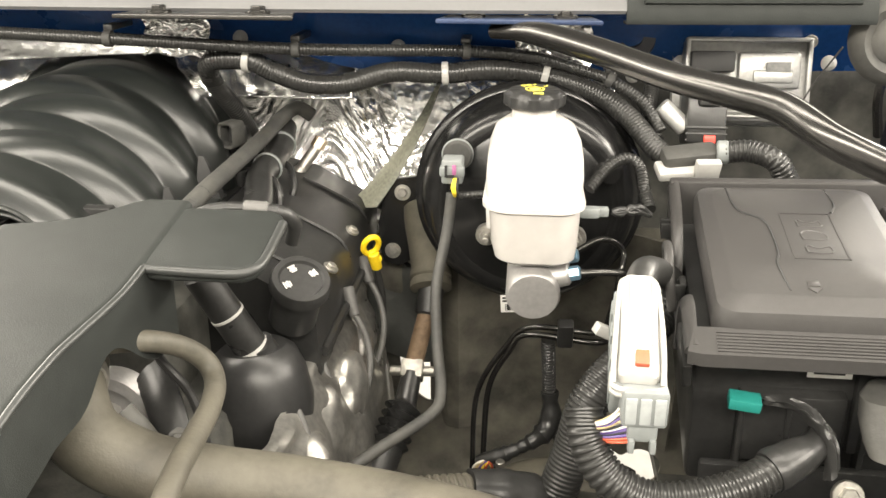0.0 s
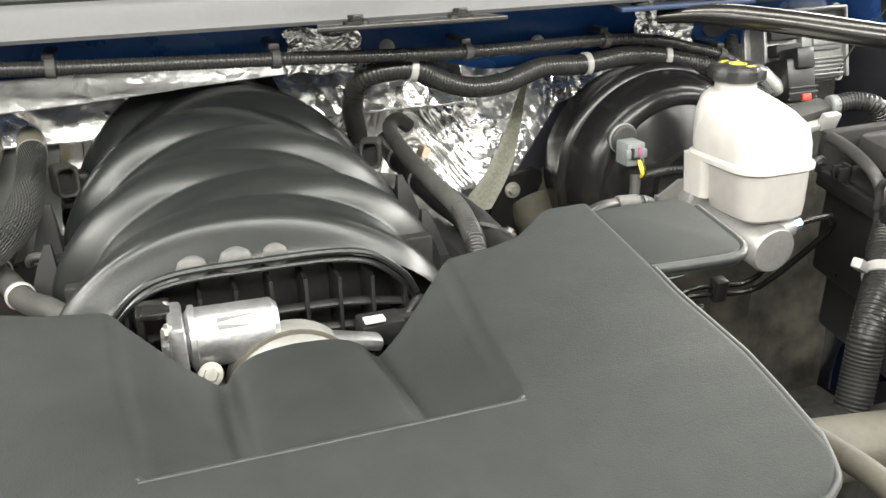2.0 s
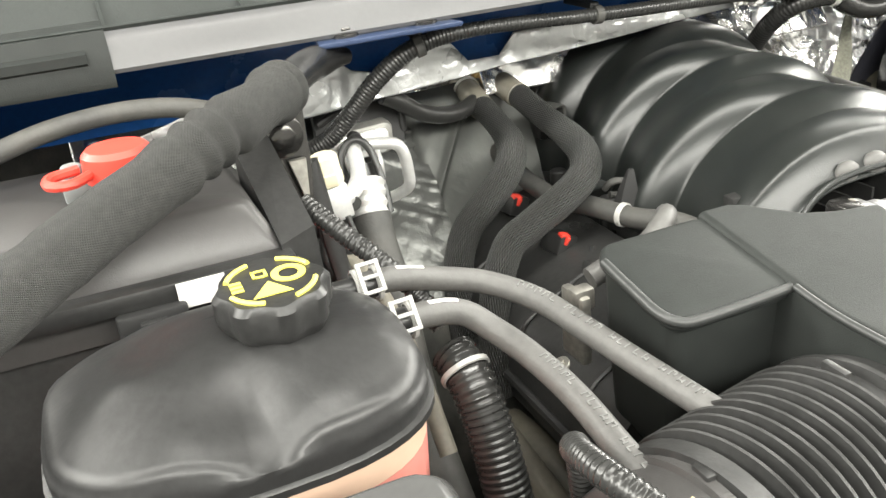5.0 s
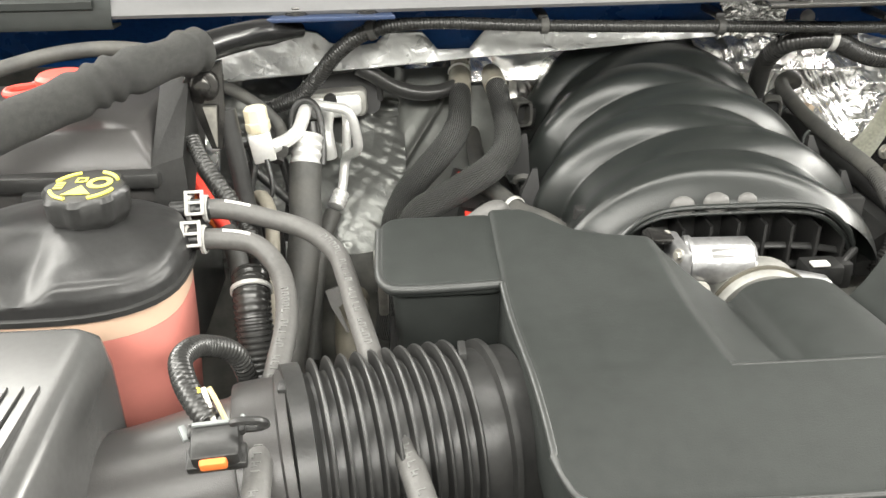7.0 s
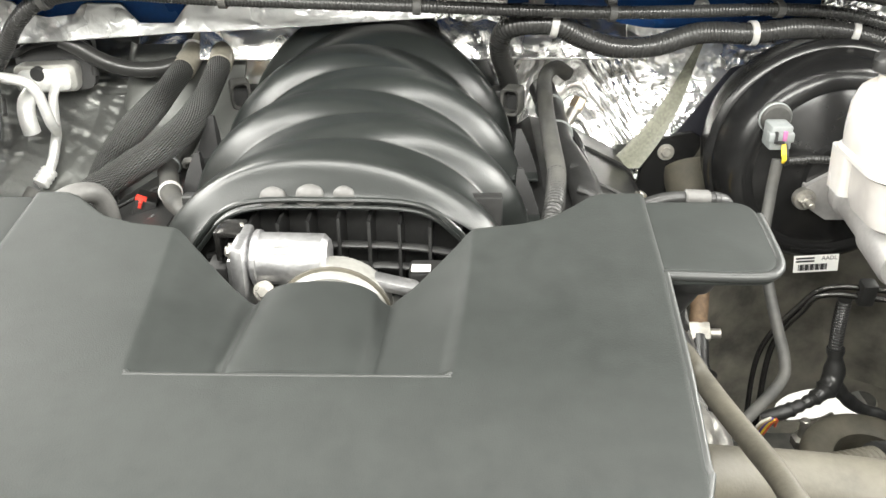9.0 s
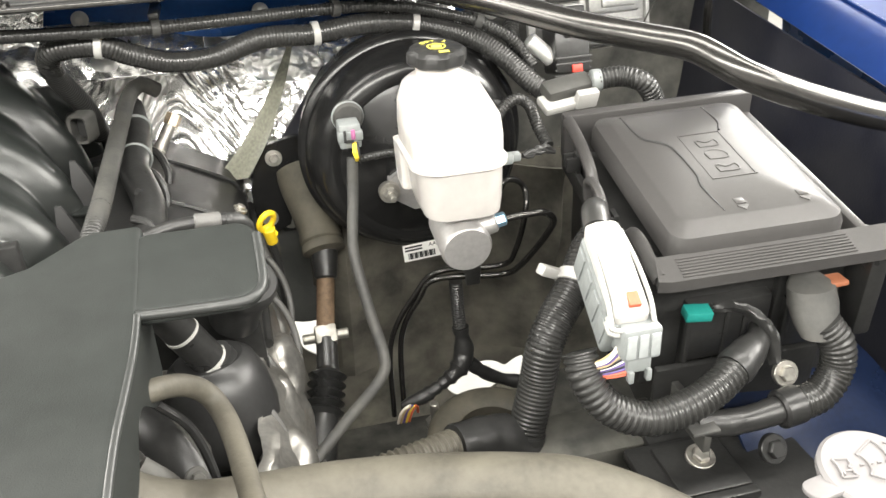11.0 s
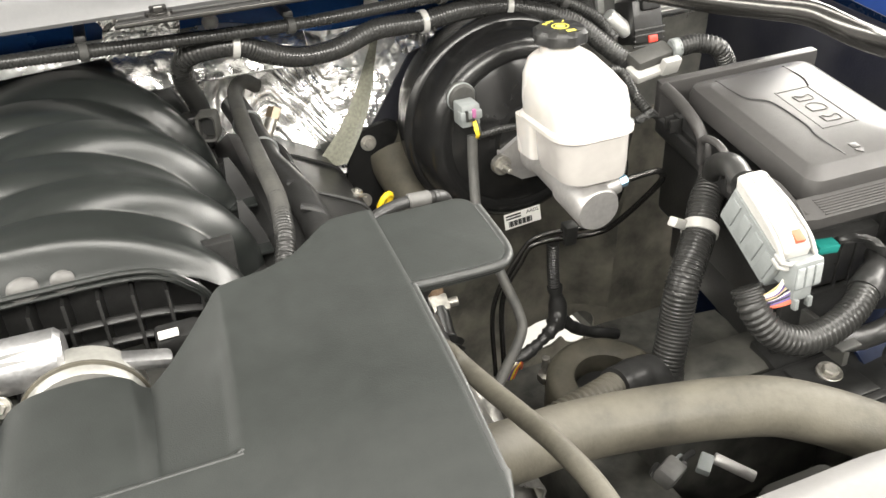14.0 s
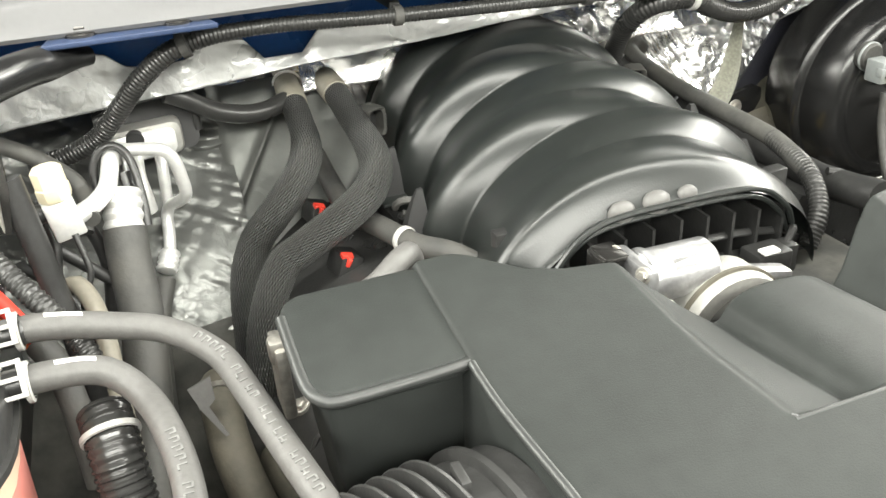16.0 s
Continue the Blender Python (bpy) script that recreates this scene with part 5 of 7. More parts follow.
for z in (0.006, -0.002):
    part("lever_bar", put(tube([(-0.0235, -0.046, z), (-0.020, -0.060, z), (0.020, -0.060, z), (0.0235, -0.046, z)], 0.0026, 8), CN), WHITE, con)
part("lock_tab", put(block(-0.004, 0.009, -0.046, -0.030, 0.0175, 0.0225, 0.001), CN), material("dull orange-red plastic", (0.58, 0.12, 0.06), 0.5), con, "small orange lock tab")
hz = part("wire_cover", join(block(0.106, 0.142, 0.628, 0.658, 1.006, 1.038, 0.003), block(0.112, 0.136, 0.632, 0.654, 0.990, 1.008, 0.003)), CONN, con)
for k in range(3):
    part("cover_slot", block(0.1085 + 0.0112 * k, 0.1170 + 0.0112 * k, 0.6265, 0.6285, 1.010, 1.033, 0.0006), material("shadowed grey plastic", (0.33, 0.35, 0.35), 0.5), hz)
for x in (0.113, 0.130):
    part("cover_foot", block(x, x + 0.005, 0.628, 0.635, 0.982, 0.994, 0.001), CONN, hz)
for k in range(20):
    t = k / 19
    part("wire", tube([(0.106 + 0.012 * t, 0.643 - 0.010 * t, 1.014 - 0.024 * t), (0.096 + 0.005 * t + 0.001 * math.sin(k * 5), 0.642 - 0.002 * math.cos(k * 3), 1.004 - 0.020 * t), (0.082 + 0.003 * t, 0.652, 0.992 - 0.014 * t)], 0.0012, 6, step=0.004), (WIRES[0], WIRES[3], WIRES[0], INK, WIRES[1])[k % 5] if t < 0.55 else ((WIRES[1], INK, WIRES[1])[k % 3] if t < 0.8 else WIRES[2]), con)

# behind the fuse box
ecm = thing("control_module", (0.3, 1.19, 1.15), "dull cast aluminium control module on the blue wall", "control module")
EM = pose(0.300, 1.185, 1.182, -12, 0, 2)
part("case", box(0.155, 0.03, 0.105, 0.004, EM), MODULE, ecm)
part("flange", join(box(0.178, 0.006, 0.118, 0.006, EM @ pose(0, 0.012, 0)), box(0.155, 0.008, 0.006, 0.002, EM @ pose(0, -0.018, 0.050)), box(0.006, 0.008, 0.105, 0.002, EM @ pose(-0.076, -0.018, 0)), box(0.006, 0.008, 0.105, 0.002, EM @ pose(0.076, -0.018, 0))), MODULE, ecm)
part("raised_cover", join(box(0.078, 0.014, 0.046, 0.005, EM @ pose(0.026, -0.018, 0.012)), box(0.05, 0.018, 0.016, 0.003, EM @ pose(0.030, -0.020, 0.004))), MODULE, ecm)
for k in range(5):
    part("fin", box(0.09, 0.010, 0.0025, 0.0008, EM @ pose(0.022, -0.018, -0.022 - 0.006 * k)), MODULE, ecm)
for x in (-0.084, 0.084):
    for z in (-0.05, 0.05):
        bolt(EM @ Vector((x, 0.006, z)), (0, -1, 0.2), 0.0055, STEEL, ecm)
part("socket", join(box(0.055, 0.022, 0.026, 0.003, EM @ pose(-0.046, -0.020, 0.022)), box(0.045, 0.026, 0.018, 0.002, EM @ pose(-0.046, -0.022, -0.006))), INK, ecm)
part("label", box(0.03, 0.001, 0.012, 0, EM @ pose(0.035, -0.0296, 0.016)), PRINT, ecm)
plugr = thing("module_plug", (0.242, 1.12, 1.12), "black module plug with a red lock", "connector")
part("shell", join(box(0.048, 0.05, 0.062, 0.004, pose(0.243, 1.125, 1.143, -15, 0, 0)), box(0.03, 0.04, 0.03, 0.004, pose(0.246, 1.12, 1.175, -15, 0, 0))), BLACK, plugr)
for k in range(4):
    part("grip_rib", box(0.050, 0.004, 0.003, 0.0005, pose(0.243, 1.097, 1.115 + 0.008 * k, -15, 0, 0)), BLACK, plugr)
part("red_lock", box(0.014, 0.006, 0.010, 0.001, pose(0.247, 1.094, 1.125, -15, 0, 0)), RED, plugr)
wc = thing("white_connector", (0.215, 1.05, 1.09), "white and grey connector with a black conduit", "connector")
part("cradle", join(box(0.072, 0.03, 0.012, 0.004, pose(0.214, 1.046, 1.100, 20, -4, 8)), box(0.03, 0.012, 0.024, 0.003, pose(0.236, 1.034, 1.104, 20, 0, 8))), WHITE, wc)
part("body", box(0.066, 0.03, 0.020, 0.006, pose(0.218, 1.055, 1.114, 20, -6, 8)), RUBBER, wc)
part("collar", rod((0.248, 1.052, 1.120), (0.262, 1.05, 1.121), 0.014), CONN, wc)
part("conduit", tube([(0.258, 1.050, 1.121), (0.285, 1.045, 1.124), (0.31, 1.03, 1.118), (0.33, 1.03, 1.09)], 0.0135, 14, 0.005, 0.0012), LOOM, wc)
solo("small_conduit", tube([(0.098, 1.0, 1.086), (0.118, 1.018, 1.106), (0.140, 1.028, 1.116), (0.156, 1.024, 1.108), (0.162, 1.005, 1.085), (0.166, 0.98, 1.070)], 0.0075, 12, 0.0045, 0.001), LOOM, "thin black corrugated conduit behind the reservoir", "wiring harness")
solo("drop_conduit", tube([(0.190, 1.20, 1.20), (0.182, 1.17, 1.165), (0.176, 1.13, 1.14), (0.184, 1.10, 1.12)], 0.010, 12, 0.0045, 0.001), LOOM, "short black corrugated conduit dropping from the cowl", "wiring harness")
solo("silver_sleeve", rod((0.190, 1.125, 1.160), (0.222, 1.12, 1.132), 0.0115), ALU, "silver foil sleeve on a conduit", "sleeve")
twist = thing("level_sensor_lead", (0.14, 0.95, 1.07), "taped twisted lead to the reservoir sensor", "cable")
for k in range(3):
    part("wire", tube([(0.120, 0.938, 1.080), (0.130, 0.94, 1.080 + 0.004 * math.sin(k * 2.1)), (0.140, 0.944, 1.081 - 0.004 * math.sin(k * 2.1)), (0.150, 0.948, 1.080 + 0.004 * math.cos(k * 2.1)), (0.164, 0.955, 1.072)], 0.0032, 8), BLACK, twist)
solo("grommet", lathe([(0, 0.006), (0.012, 0.006), (0.014, 0.010), (0.03, 0.008), (0.034, 0.0)], aim((0.155, 1.195, 1.235), (0.155, 1.1, 1.235)), 30), NAVY, "round blue-grey grommet in the cowl wall", "grommet")
for x, y, z in ((0.405, 1.19, 1.205), (0.160, 1.19, 1.185), (-0.35, 1.142, 1.232), (-0.145, 1.152, 1.222)):
    solo("push_fastener", lathe([(0, 0.008), (0.004, 0.008), (0.009, 0.004), (0.010, 0)], aim((x, y, z), (x, y - 1, z + 0.1)), 18), WHITE, "small white push-in fastener in the blue wall", "fastener", "push fasteners")

horn = thing("horn", (0.44, 1.1, 1.2), "round dusty metal horn on the inner wing", "horn")
part("shell", lathe([(0, 0.012), (0.02, 0.014), (0.03, 0.008), (0.04, 0.016), (0.050, 0.010), (0.055, 0), (0.05, -0.02), (0, -0.03)], aim((0.455, 1.12, 1.245), (0.40, 0.4, 1.30)), 36), RUBBER, horn)
part("bracket", tube([(0.46, 1.13, 1.24), (0.45, 1.13, 1.18), (0.47, 1.16, 1.12)], 0.006, 8), PIPE, horn)
solo("cable", tube([(0.395, 1.12, 1.235), (0.375, 1.15, 1.18), (0.36, 1.17, 1.12)], 0.0012, 6), RUBBER, "thin pale wire beside the control module", "cable")

# wheel housing and washer bottle
solo("wheel_housing", thicken(sheet(36, 16, lambda u, v: (0.27 + 0.225 * v, 0.80 + (0.20 - 0.03 * v) * math.cos(math.pi * u), 0.70 + (0.175 - 0.03 * v * v) * math.sin(math.pi * u) ** 0.7)), 0.004), HOUSING, "dark navy wheel housing", "body panel", kind="structure")
washer = thing("washer_bottle", (0.258, 0.49, 0.9), "clouded washer bottle neck with a grey flip cap", "washer bottle")
part("neck", rod((0.262, 0.497, 0.80), (0.260, 0.495, 0.948), 0.034, 0.034, 32), CLEARISH, washer)
part("neck_band", lathe([(0.0, 0), (0.037, 0), (0.038, 0.003), (0.038, 0.011), (0.036, 0.013), (0, 0.013)], aim((0.260, 0.495, 0.945), (0.259, 0.490, 1.0)), 40), BLACK, washer)
wm = aim((0.2595, 0.4945, 0.957), (0.2585, 0.4895, 1.0))
wcap = part("cap", join(lathe([(0, 0), (0.038, 0), (0.041, 0.002), (0.041, 0.008), (0.038, 0.0105), (0, 0.011)], wm, 48), put(plate(rounded(-0.062, -0.030, -0.012, 0.012, 0.010, 5), 0.005, 0.0015, Matrix.Translation((0, 0, 0.009))), Matrix.Translation((0.2595, 0.4945, 0.957)) @ Euler((radians(-6), radians(-2), radians(8))).to_matrix().to_4x4())), WASH, washer, "grey flip cap with a raised windscreen symbol")
wt = Matrix.Translation((0.2588, 0.4938, 0.968)) @ Euler((radians(5), radians(-1), radians(-6))).to_matrix().to_4x4()
screen = [(0.0130 + 0.0054 * math.cos(1.57 * k / 4), 0.0025 + 0.0226 * math.sin(1.57 * k / 4)) for k in range(4, -5, -1)]
inner = [(-0.0057 + 0.0047 * math.cos(1.57 * k / 3), 0.0022 + 0.0106 * math.sin(1.57 * k / 3)) for k in range(-3, 4)]
tank = [(-0.027, 0.0118), (-0.015, 0.010), (-0.0155, 0.0042), (-0.0185, 0.0022), (-0.0150, -0.0006), (-0.016, -0.008), (-0.028, -0.0075), (-0.0265, -0.0015), (-0.0262, 0.0054), (-0.027, 0.0118)]
for pts in (screen, inner, [screen[-1], inner[0]], [inner[-1], screen[0]], [(-0.0245, -0.0010), (-0.0160, -0.0016)], [(-0.0245, -0.0010), (-0.0250, -0.0055)], [(-0.0160, -0.0016), (-0.0170, -0.0060)]) + tuple(zip(tank, tank[1:])):
    part("symbol_line", put(tube([(x, y, 0.001) for x, y in pts], 0.0010, 6, step=0.004), wt), WASH, wcap)
for x, y, turn in [(-0.0068 + 0.0072 * k, 0.0019, 0) for k in range(5)] + [(0.0238, 0.0204, -25), (0.0287, 0.0140, -60), (0.0286, 0.0081, -115), (0.0281, -0.0010, -60), (0.0292, -0.0074, -105), (0.0245, -0.0130, -155)]:
    part("symbol_dash", put(box(0.0038, 0.0018, 0.0020, 0.0005, pose(x, y, 0.001, 0, 0, turn)), wt), WASH, wcap)

# ---- engine, driver's side ----
for side, dz, y0 in ((1, 0.0, 0.865), (-1, -0.015, 0.735)):
    vc = thing("valve_cover", (XC + side * 0.27, 1.0, 0.95), "black plastic valve cover beside the manifold", "valve cover")
    prof = [(x, z + dz) for x, z in ((-0.37, 0.90), (-0.37, 1.025), (-0.345, 1.045), (-0.285, 1.030), (-0.215, 0.992), (-0.198, 0.972), (-0.195, 0.90))]
    part("body", loft([[(XC + side * (x - XC), y, z) for x, z in prof] for y in (y0, y0 + 0.007, 0.95, 1.1, 1.25, 1.26)]), BLACK, vc)
    part("rim", tube([(XC + side * (-0.193 - XC), y, 0.925 + dz) for y in (y0 + 0.01, 1.0, 1.25)], 0.006, 8), BLACK, vc)
    for k in range(3):
        y = y0 + 0.06 + 0.13 * k
        part("rib", tube([(XC + side * (x - XC), y, z + dz + 0.001) for x, z in ((-0.29, 1.031), (-0.25, 1.012), (-0.212, 0.990), (-0.199, 0.965))], 0.003, 6), BLACK, vc)
        bolt((XC + side * (-0.205 - XC), y + 0.05, 0.985 + dz), (side * 0.5, 0, 0.86), 0.006, STEEL, vc)
solo("engine_block", join(block(-0.86, -0.26, 0.55, 1.26, 0.45, 0.92, 0.02), block(-0.80, -0.32, 0.74, 1.27, 0.90, 1.01, 0.02)), DARK, "dark dusty engine block under the manifold", "engine block")
oil = thing("oil_filler", (-0.21, 0.9, 0.98), "black oil filler cap with white symbols", "filler cap")
om = aim((-0.206, 0.842, 1.022), (-0.186, 0.815, 1.08))
part("neck", lathe([(0, 0), (0.026, 0), (0.026, -0.06), (0, -0.06)], om, 32), BLACK, oil)
part("cap", lathe([(0, 0.006), (0.022, 0.006), (0.024, 0.009), (0.030, 0.009), (0.032, 0.006), (0.032, -0.006), (0, -0.006)], om, 36), BLACK, oil)
for k in range(3):
    a = k * 1.5 + 0.3
    for m in range(4):
        part("print_mark", box(0.0085 - 0.002 * (m % 2), 0.0011, 0.0008, 0, om @ pose(0.016 * math.cos(a), 0.016 * math.sin(a), 0.0070, 0, 0, 57 * a + 90) @ pose(0, 0.0022 * (m - 1.5), 0)), PAPER, oil)
fillp = thing("coolant_outlet", (-0.26, 0.79, 0.98), "black quick-connect hose end with white rings", "hose connector")
fp, fq = Vector((-0.292, 0.785, 1.055)), Vector((-0.240, 0.805, 0.945))
part("sleeve", rod(fp, fq, 0.0165, 0.018, 28), BLACK, fillp)
for t, r in ((0.42, 0.0178), (0.78, 0.0188)):
    p = fp.lerp(fq, t)
    part("white_ring", lathe([(r - 0.002, 0), (r, 0.0006), (r, 0.0035 if t < 0.5 else 0.007), (r - 0.002, 0.004 if t < 0.5 else 0.0075)], aim(p, fq), 32), WHITE, fillp)
part("flange", lathe([(0, 0), (0.026, 0), (0.028, 0.004), (0.026, 0.010), (0, 0.01)], aim(fq, fq + (fq - fp)), 32), ALU, fillp)
boss = thing("timing_boss", (-0.25, 0.8, 0.85), "rounded black housing at the front of the engine", "engine housing")
part("spout", tube([(-0.243, 0.800, 0.972), (-0.238, 0.806, 0.955), (-0.232, 0.815, 0.925), (-0.226, 0.82, 0.88)], 0.020, 18, shape=lambda t: 0.8 + 0.5 * t), SATIN, boss)
part("housing", lathe([(0, 0), (0.034, 0.0), (0.044, 0.008), (0.052, 0.03), (0.056, 0.06), (0.054, 0.085), (0.045, 0.105), (0.02, 0.115), (0, 0.116)], aim((-0.252, 0.812, 0.962), (-0.240, 0.80, 0.84)), 40), SATIN, boss)
shield = thing("exhaust_shield", (-0.17, 0.85, 0.88), "stamped silver exhaust heat shield with rounded bulges", "heat shield")
part("sheet", thicken(sheet(90, 30, lambda u, v: (-0.212 + 0.068 * v + 0.012 * noise.noise(Vector((u * 9, v * 6, 0))) + 0.0015 * noise.noise(Vector((u * 30, v * 18, 4))), 0.60 + 0.50 * u, 0.925 - 0.24 * v * v - 0.02 * (1 - u))), 0.002), SHIELD, shield)
for k in range(5):
    def bulge(u, v, k=k):
        a, b = 2 * math.pi * u, math.pi * v
        d = Vector((math.sin(b) * math.cos(a), math.sin(b) * math.sin(a), math.cos(b)))
        r = 1 + 0.20 * noise.noise(d * 1.5 + Vector((k * 3.1, 0, 0))) + 0.010 * noise.noise(d * 9 + Vector((k, 2, 0)))
        return (-0.200 + 0.010 * (k % 2) + 0.034 * r * d.x, 0.665 + 0.088 * k + 0.040 * r * d.y + 0.016 * d.z, 0.838 - 0.008 * (k % 2) + 0.006 * k + 0.046 * r * d.z)
    part("bulge", sheet(36, 20, bulge), SHIELD, shield)
for k in range(4):
    y = 0.80 + 0.105 * k
    w = thing("plug_lead", (-0.17, y, 0.88), "grey heat-sleeved spark plug lead", "ignition lead", "plug leads")
    e = 0.0 if k < 2 else 0.024
    part("lead", tube([(e - 0.212, y - 0.012, 0.920), (e - 0.196, y - 0.022, 0.900), (e - 0.186, y - 0.032, 0.872), (e - 0.184, y - 0.050, 0.842), (e - 0.192, y - 0.066, 0.815), (e - 0.208, y - 0.076, 0.800)], 0.0042, 10), HOSE, w)
    part("boot", rod((e - 0.218, y, 0.944), (e - 0.206, y - 0.016, 0.912), 0.0085, 0.0070), HOSE, w)
dip = thing("dipstick", (-0.176, 1.09, 0.94), "yellow plastic dipstick loop handle", "dipstick")
part("loop", put(tube([(0.0105 * math.cos(a), 0, 0.0155 * math.sin(a)) for a in [radians(-80 + 20 * k) for k in range(18)]], 0.0040, 10), pose(-0.175, 1.080, 0.974, 25, 0, 30)), YELLOW, dip)
part("stem", join(rod((-0.174, 1.086, 0.962), (-0.171, 1.096, 0.936), 0.0085, 0.0075), box(0.018, 0.012, 0.008, 0.003, pose(-0.172, 1.090, 0.952, 0, 10, 20))), YELLOW, dip)
part("tube", tube([(-0.172, 1.098, 0.935), (-0.165, 1.10, 0.88), (-0.17, 1.09, 0.80), (-0.19, 1.07, 0.7)], 0.005, 8), BLACK, dip)

side_hose = [(-0.292, 1.262, 1.105), (-0.310, 1.252, 1.118), (-0.326, 1.235, 1.110), (-0.333, 1.15, 1.098), (-0.336, 1.03, 1.092), (-0.338, 0.93, 1.088), (-0.346, 0.865, 1.075), (-0.362, 0.825, 1.05), (-0.385, 0.81, 1.02)]
sh = thing("vent_hose", (-0.33, 1.0, 1.08), "grey-black corrugated vent hose along the manifold", "hose")
part("hose", tube(side_hose[:7], 0.0105, 14), RUBBER, sh)
part("conduit_end", tube(side_hose[5:], 0.0108, 14, 0.0045, 0.001), LOOM, sh)
taped = thing("taped_harness", (-0.32, 1.1, 1.05), "black taped engine harness with grey bands", "wiring harness")
th = [(-0.33, 1.245, 1.09), (-0.322, 1.20, 1.076), (-0.318, 1.14, 1.068), (-0.318, 1.08, 1.064), (-0.30, 1.0, 1.05), (-0.30, 0.9, 1.045), (-0.305, 0.8, 1.06)]
part("trunk", tube(th, 0.018, 16, shape=lambda t: 1 + 0.10 * noise.noise(Vector((t * 16, 5.4, 0.6)))), BLACK, taped)
for p in ((-0.322, 1.20, 1.076), (-0.319, 1.115, 1.066)):
    clip_ring(th, p, 0.0185, CONN, taped, "grey_band", 0.005)
for k in range(5):
    y = 1.15 - 0.07 * k
    part("branch", tube([(-0.312, y, 1.065), (-0.295, y - 0.01, 1.06), (-0.285, y - 0.03, 1.04), (-0.29, y - 0.04, 1.02)], 0.005, 8), BLACK, taped)
fit = thing("pipe_fitting", (-0.285, 1.235, 1.05), "small brass and steel pipe fitting", "pipe fitting")
part("nut", lathe([(0, 0), (0.0105, 0), (0.0105, 0.016), (0, 0.016)], aim((-0.282, 1.238, 1.062), (-0.268, 1.25, 1.085)), 6), material("dull brass", (0.42, 0.34, 0.25), 0.35, 0.85), fit)
part("pipe", rod((-0.282, 1.238, 1.062), (-0.305, 1.215, 1.030), 0.0085), STEEL, fit)
part("collar", rod((-0.300, 1.219, 1.036), (-0.308, 1.212, 1.026), 0.0105), STEEL, fit)
quick = thing("vapour_line", (-0.23, 0.785, 1.12), "silver pipe with black quick-connect behind the cover", "pipe")
part("pipe", tube([(-0.300, 0.775, 1.105), (-0.280, 0.770, 1.120), (-0.258, 0.774, 1.126), (-0.235, 0.782, 1.124), (-0.205, 0.784, 1.122)], 0.0062, 12), BLACK, quick)
part("coupler", rod((-0.238, 0.781, 1.125), (-0.215, 0.783, 1.123), 0.0076), HOSE, quick)
part("elbow", tube([(-0.212, 0.783, 1.1225), (-0.200, 0.787, 1.118), (-0.194, 0.795, 1.105), (-0.20, 0.80, 1.085)], 0.0070, 12), BLACK, quick)
def strap_fn(u, v):
    """Narrow where it hangs from the harness, fanned out over the foil below."""
    x = -0.101 - 0.062 * u - 0.052 * u * u + (0.006 + 0.046 * u ** 1.3) * (v - 0.5)
    return (x, 1.276 - 0.062 * u + 0.006 * math.sin(u * 7) + 0.010 * u * math.cos(3.0 * v), 1.164 - 0.185 * u + 0.010 * u * (v - 0.5))


solo("fabric_strap", thicken(sheet(30, 10, strap_fn), 0.002), WEBBING, "dull olive strap hanging over the foil", "strap")
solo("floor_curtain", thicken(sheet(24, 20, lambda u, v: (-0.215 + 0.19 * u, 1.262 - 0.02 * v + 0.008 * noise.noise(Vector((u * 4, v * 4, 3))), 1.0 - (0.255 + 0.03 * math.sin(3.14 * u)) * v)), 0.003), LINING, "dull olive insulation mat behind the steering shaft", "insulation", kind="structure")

steer = thing("steering_shaft", (-0.12, 1.05, 0.7), "steering shaft with olive boot, rusty rod and black bellows", "steering shaft")
part("boot", lathe([(0.040, 0), (0.037, 0.03), (0.032, 0.06), (0.028, 0.095), (0.030, 0.100), (0.030, 0.108), (0.027, 0.111), (0.030, 0.115), (0.030, 0.124), (0.022, 0.128), (0, 0.128)], aim((-0.113, 1.228, 0.976), (-0.102, 1.138, 0.885)), 28), OLIVE, steer)
part("seal", rod((-0.102, 1.142, 0.889), (-0.106, 1.115, 0.857), 0.019, 0.016), BLACK, steer)
part("rod", rod((-0.106, 1.118, 0.860), (-0.119, 1.06, 0.803), 0.0125), RUST, steer)
part("clamp", join(box(0.030, 0.026, 0.026, 0.003, pose(-0.119, 1.058, 0.802, 40, 0, 0)), rod((-0.150, 1.062, 0.798), (-0.088, 1.056, 0.803), 0.007)), STEEL, steer)
part("joint", rod((-0.119, 1.055, 0.800), (-0.124, 1.018, 0.772), 0.014, 0.015), BLACK, steer)
sx0, sx1 = Vector((-0.1235, 1.020, 0.774)), Vector((-0.154, 0.92, 0.705))
part("bellows", lathe([(0, 0), (0.016, 0)] + [(0.017 + 0.009 * (k % 2), 0.004 + 0.0062 * k) for k in range(10)] + [(0.020, 0.066), (0.022, 0.14), (0, 0.14)], aim(sx0, sx1), 28), BLACK, steer)
solo("transfer_tube", tube([(-0.064, 1.03, 1.066), (-0.069, 1.02, 1.02), (-0.078, 0.99, 0.966), (-0.076, 0.96, 0.936), (-0.071, 0.93, 0.903), (-0.064, 0.90, 0.866), (-0.073, 0.88, 0.848), (-0.126, 0.83, 0.831), (-0.173, 0.785, 0.815), (-0.22, 0.74, 0.80)], 0.0068, 12), RUBBER, "dusty olive-grey tube running down past the booster", "tube")

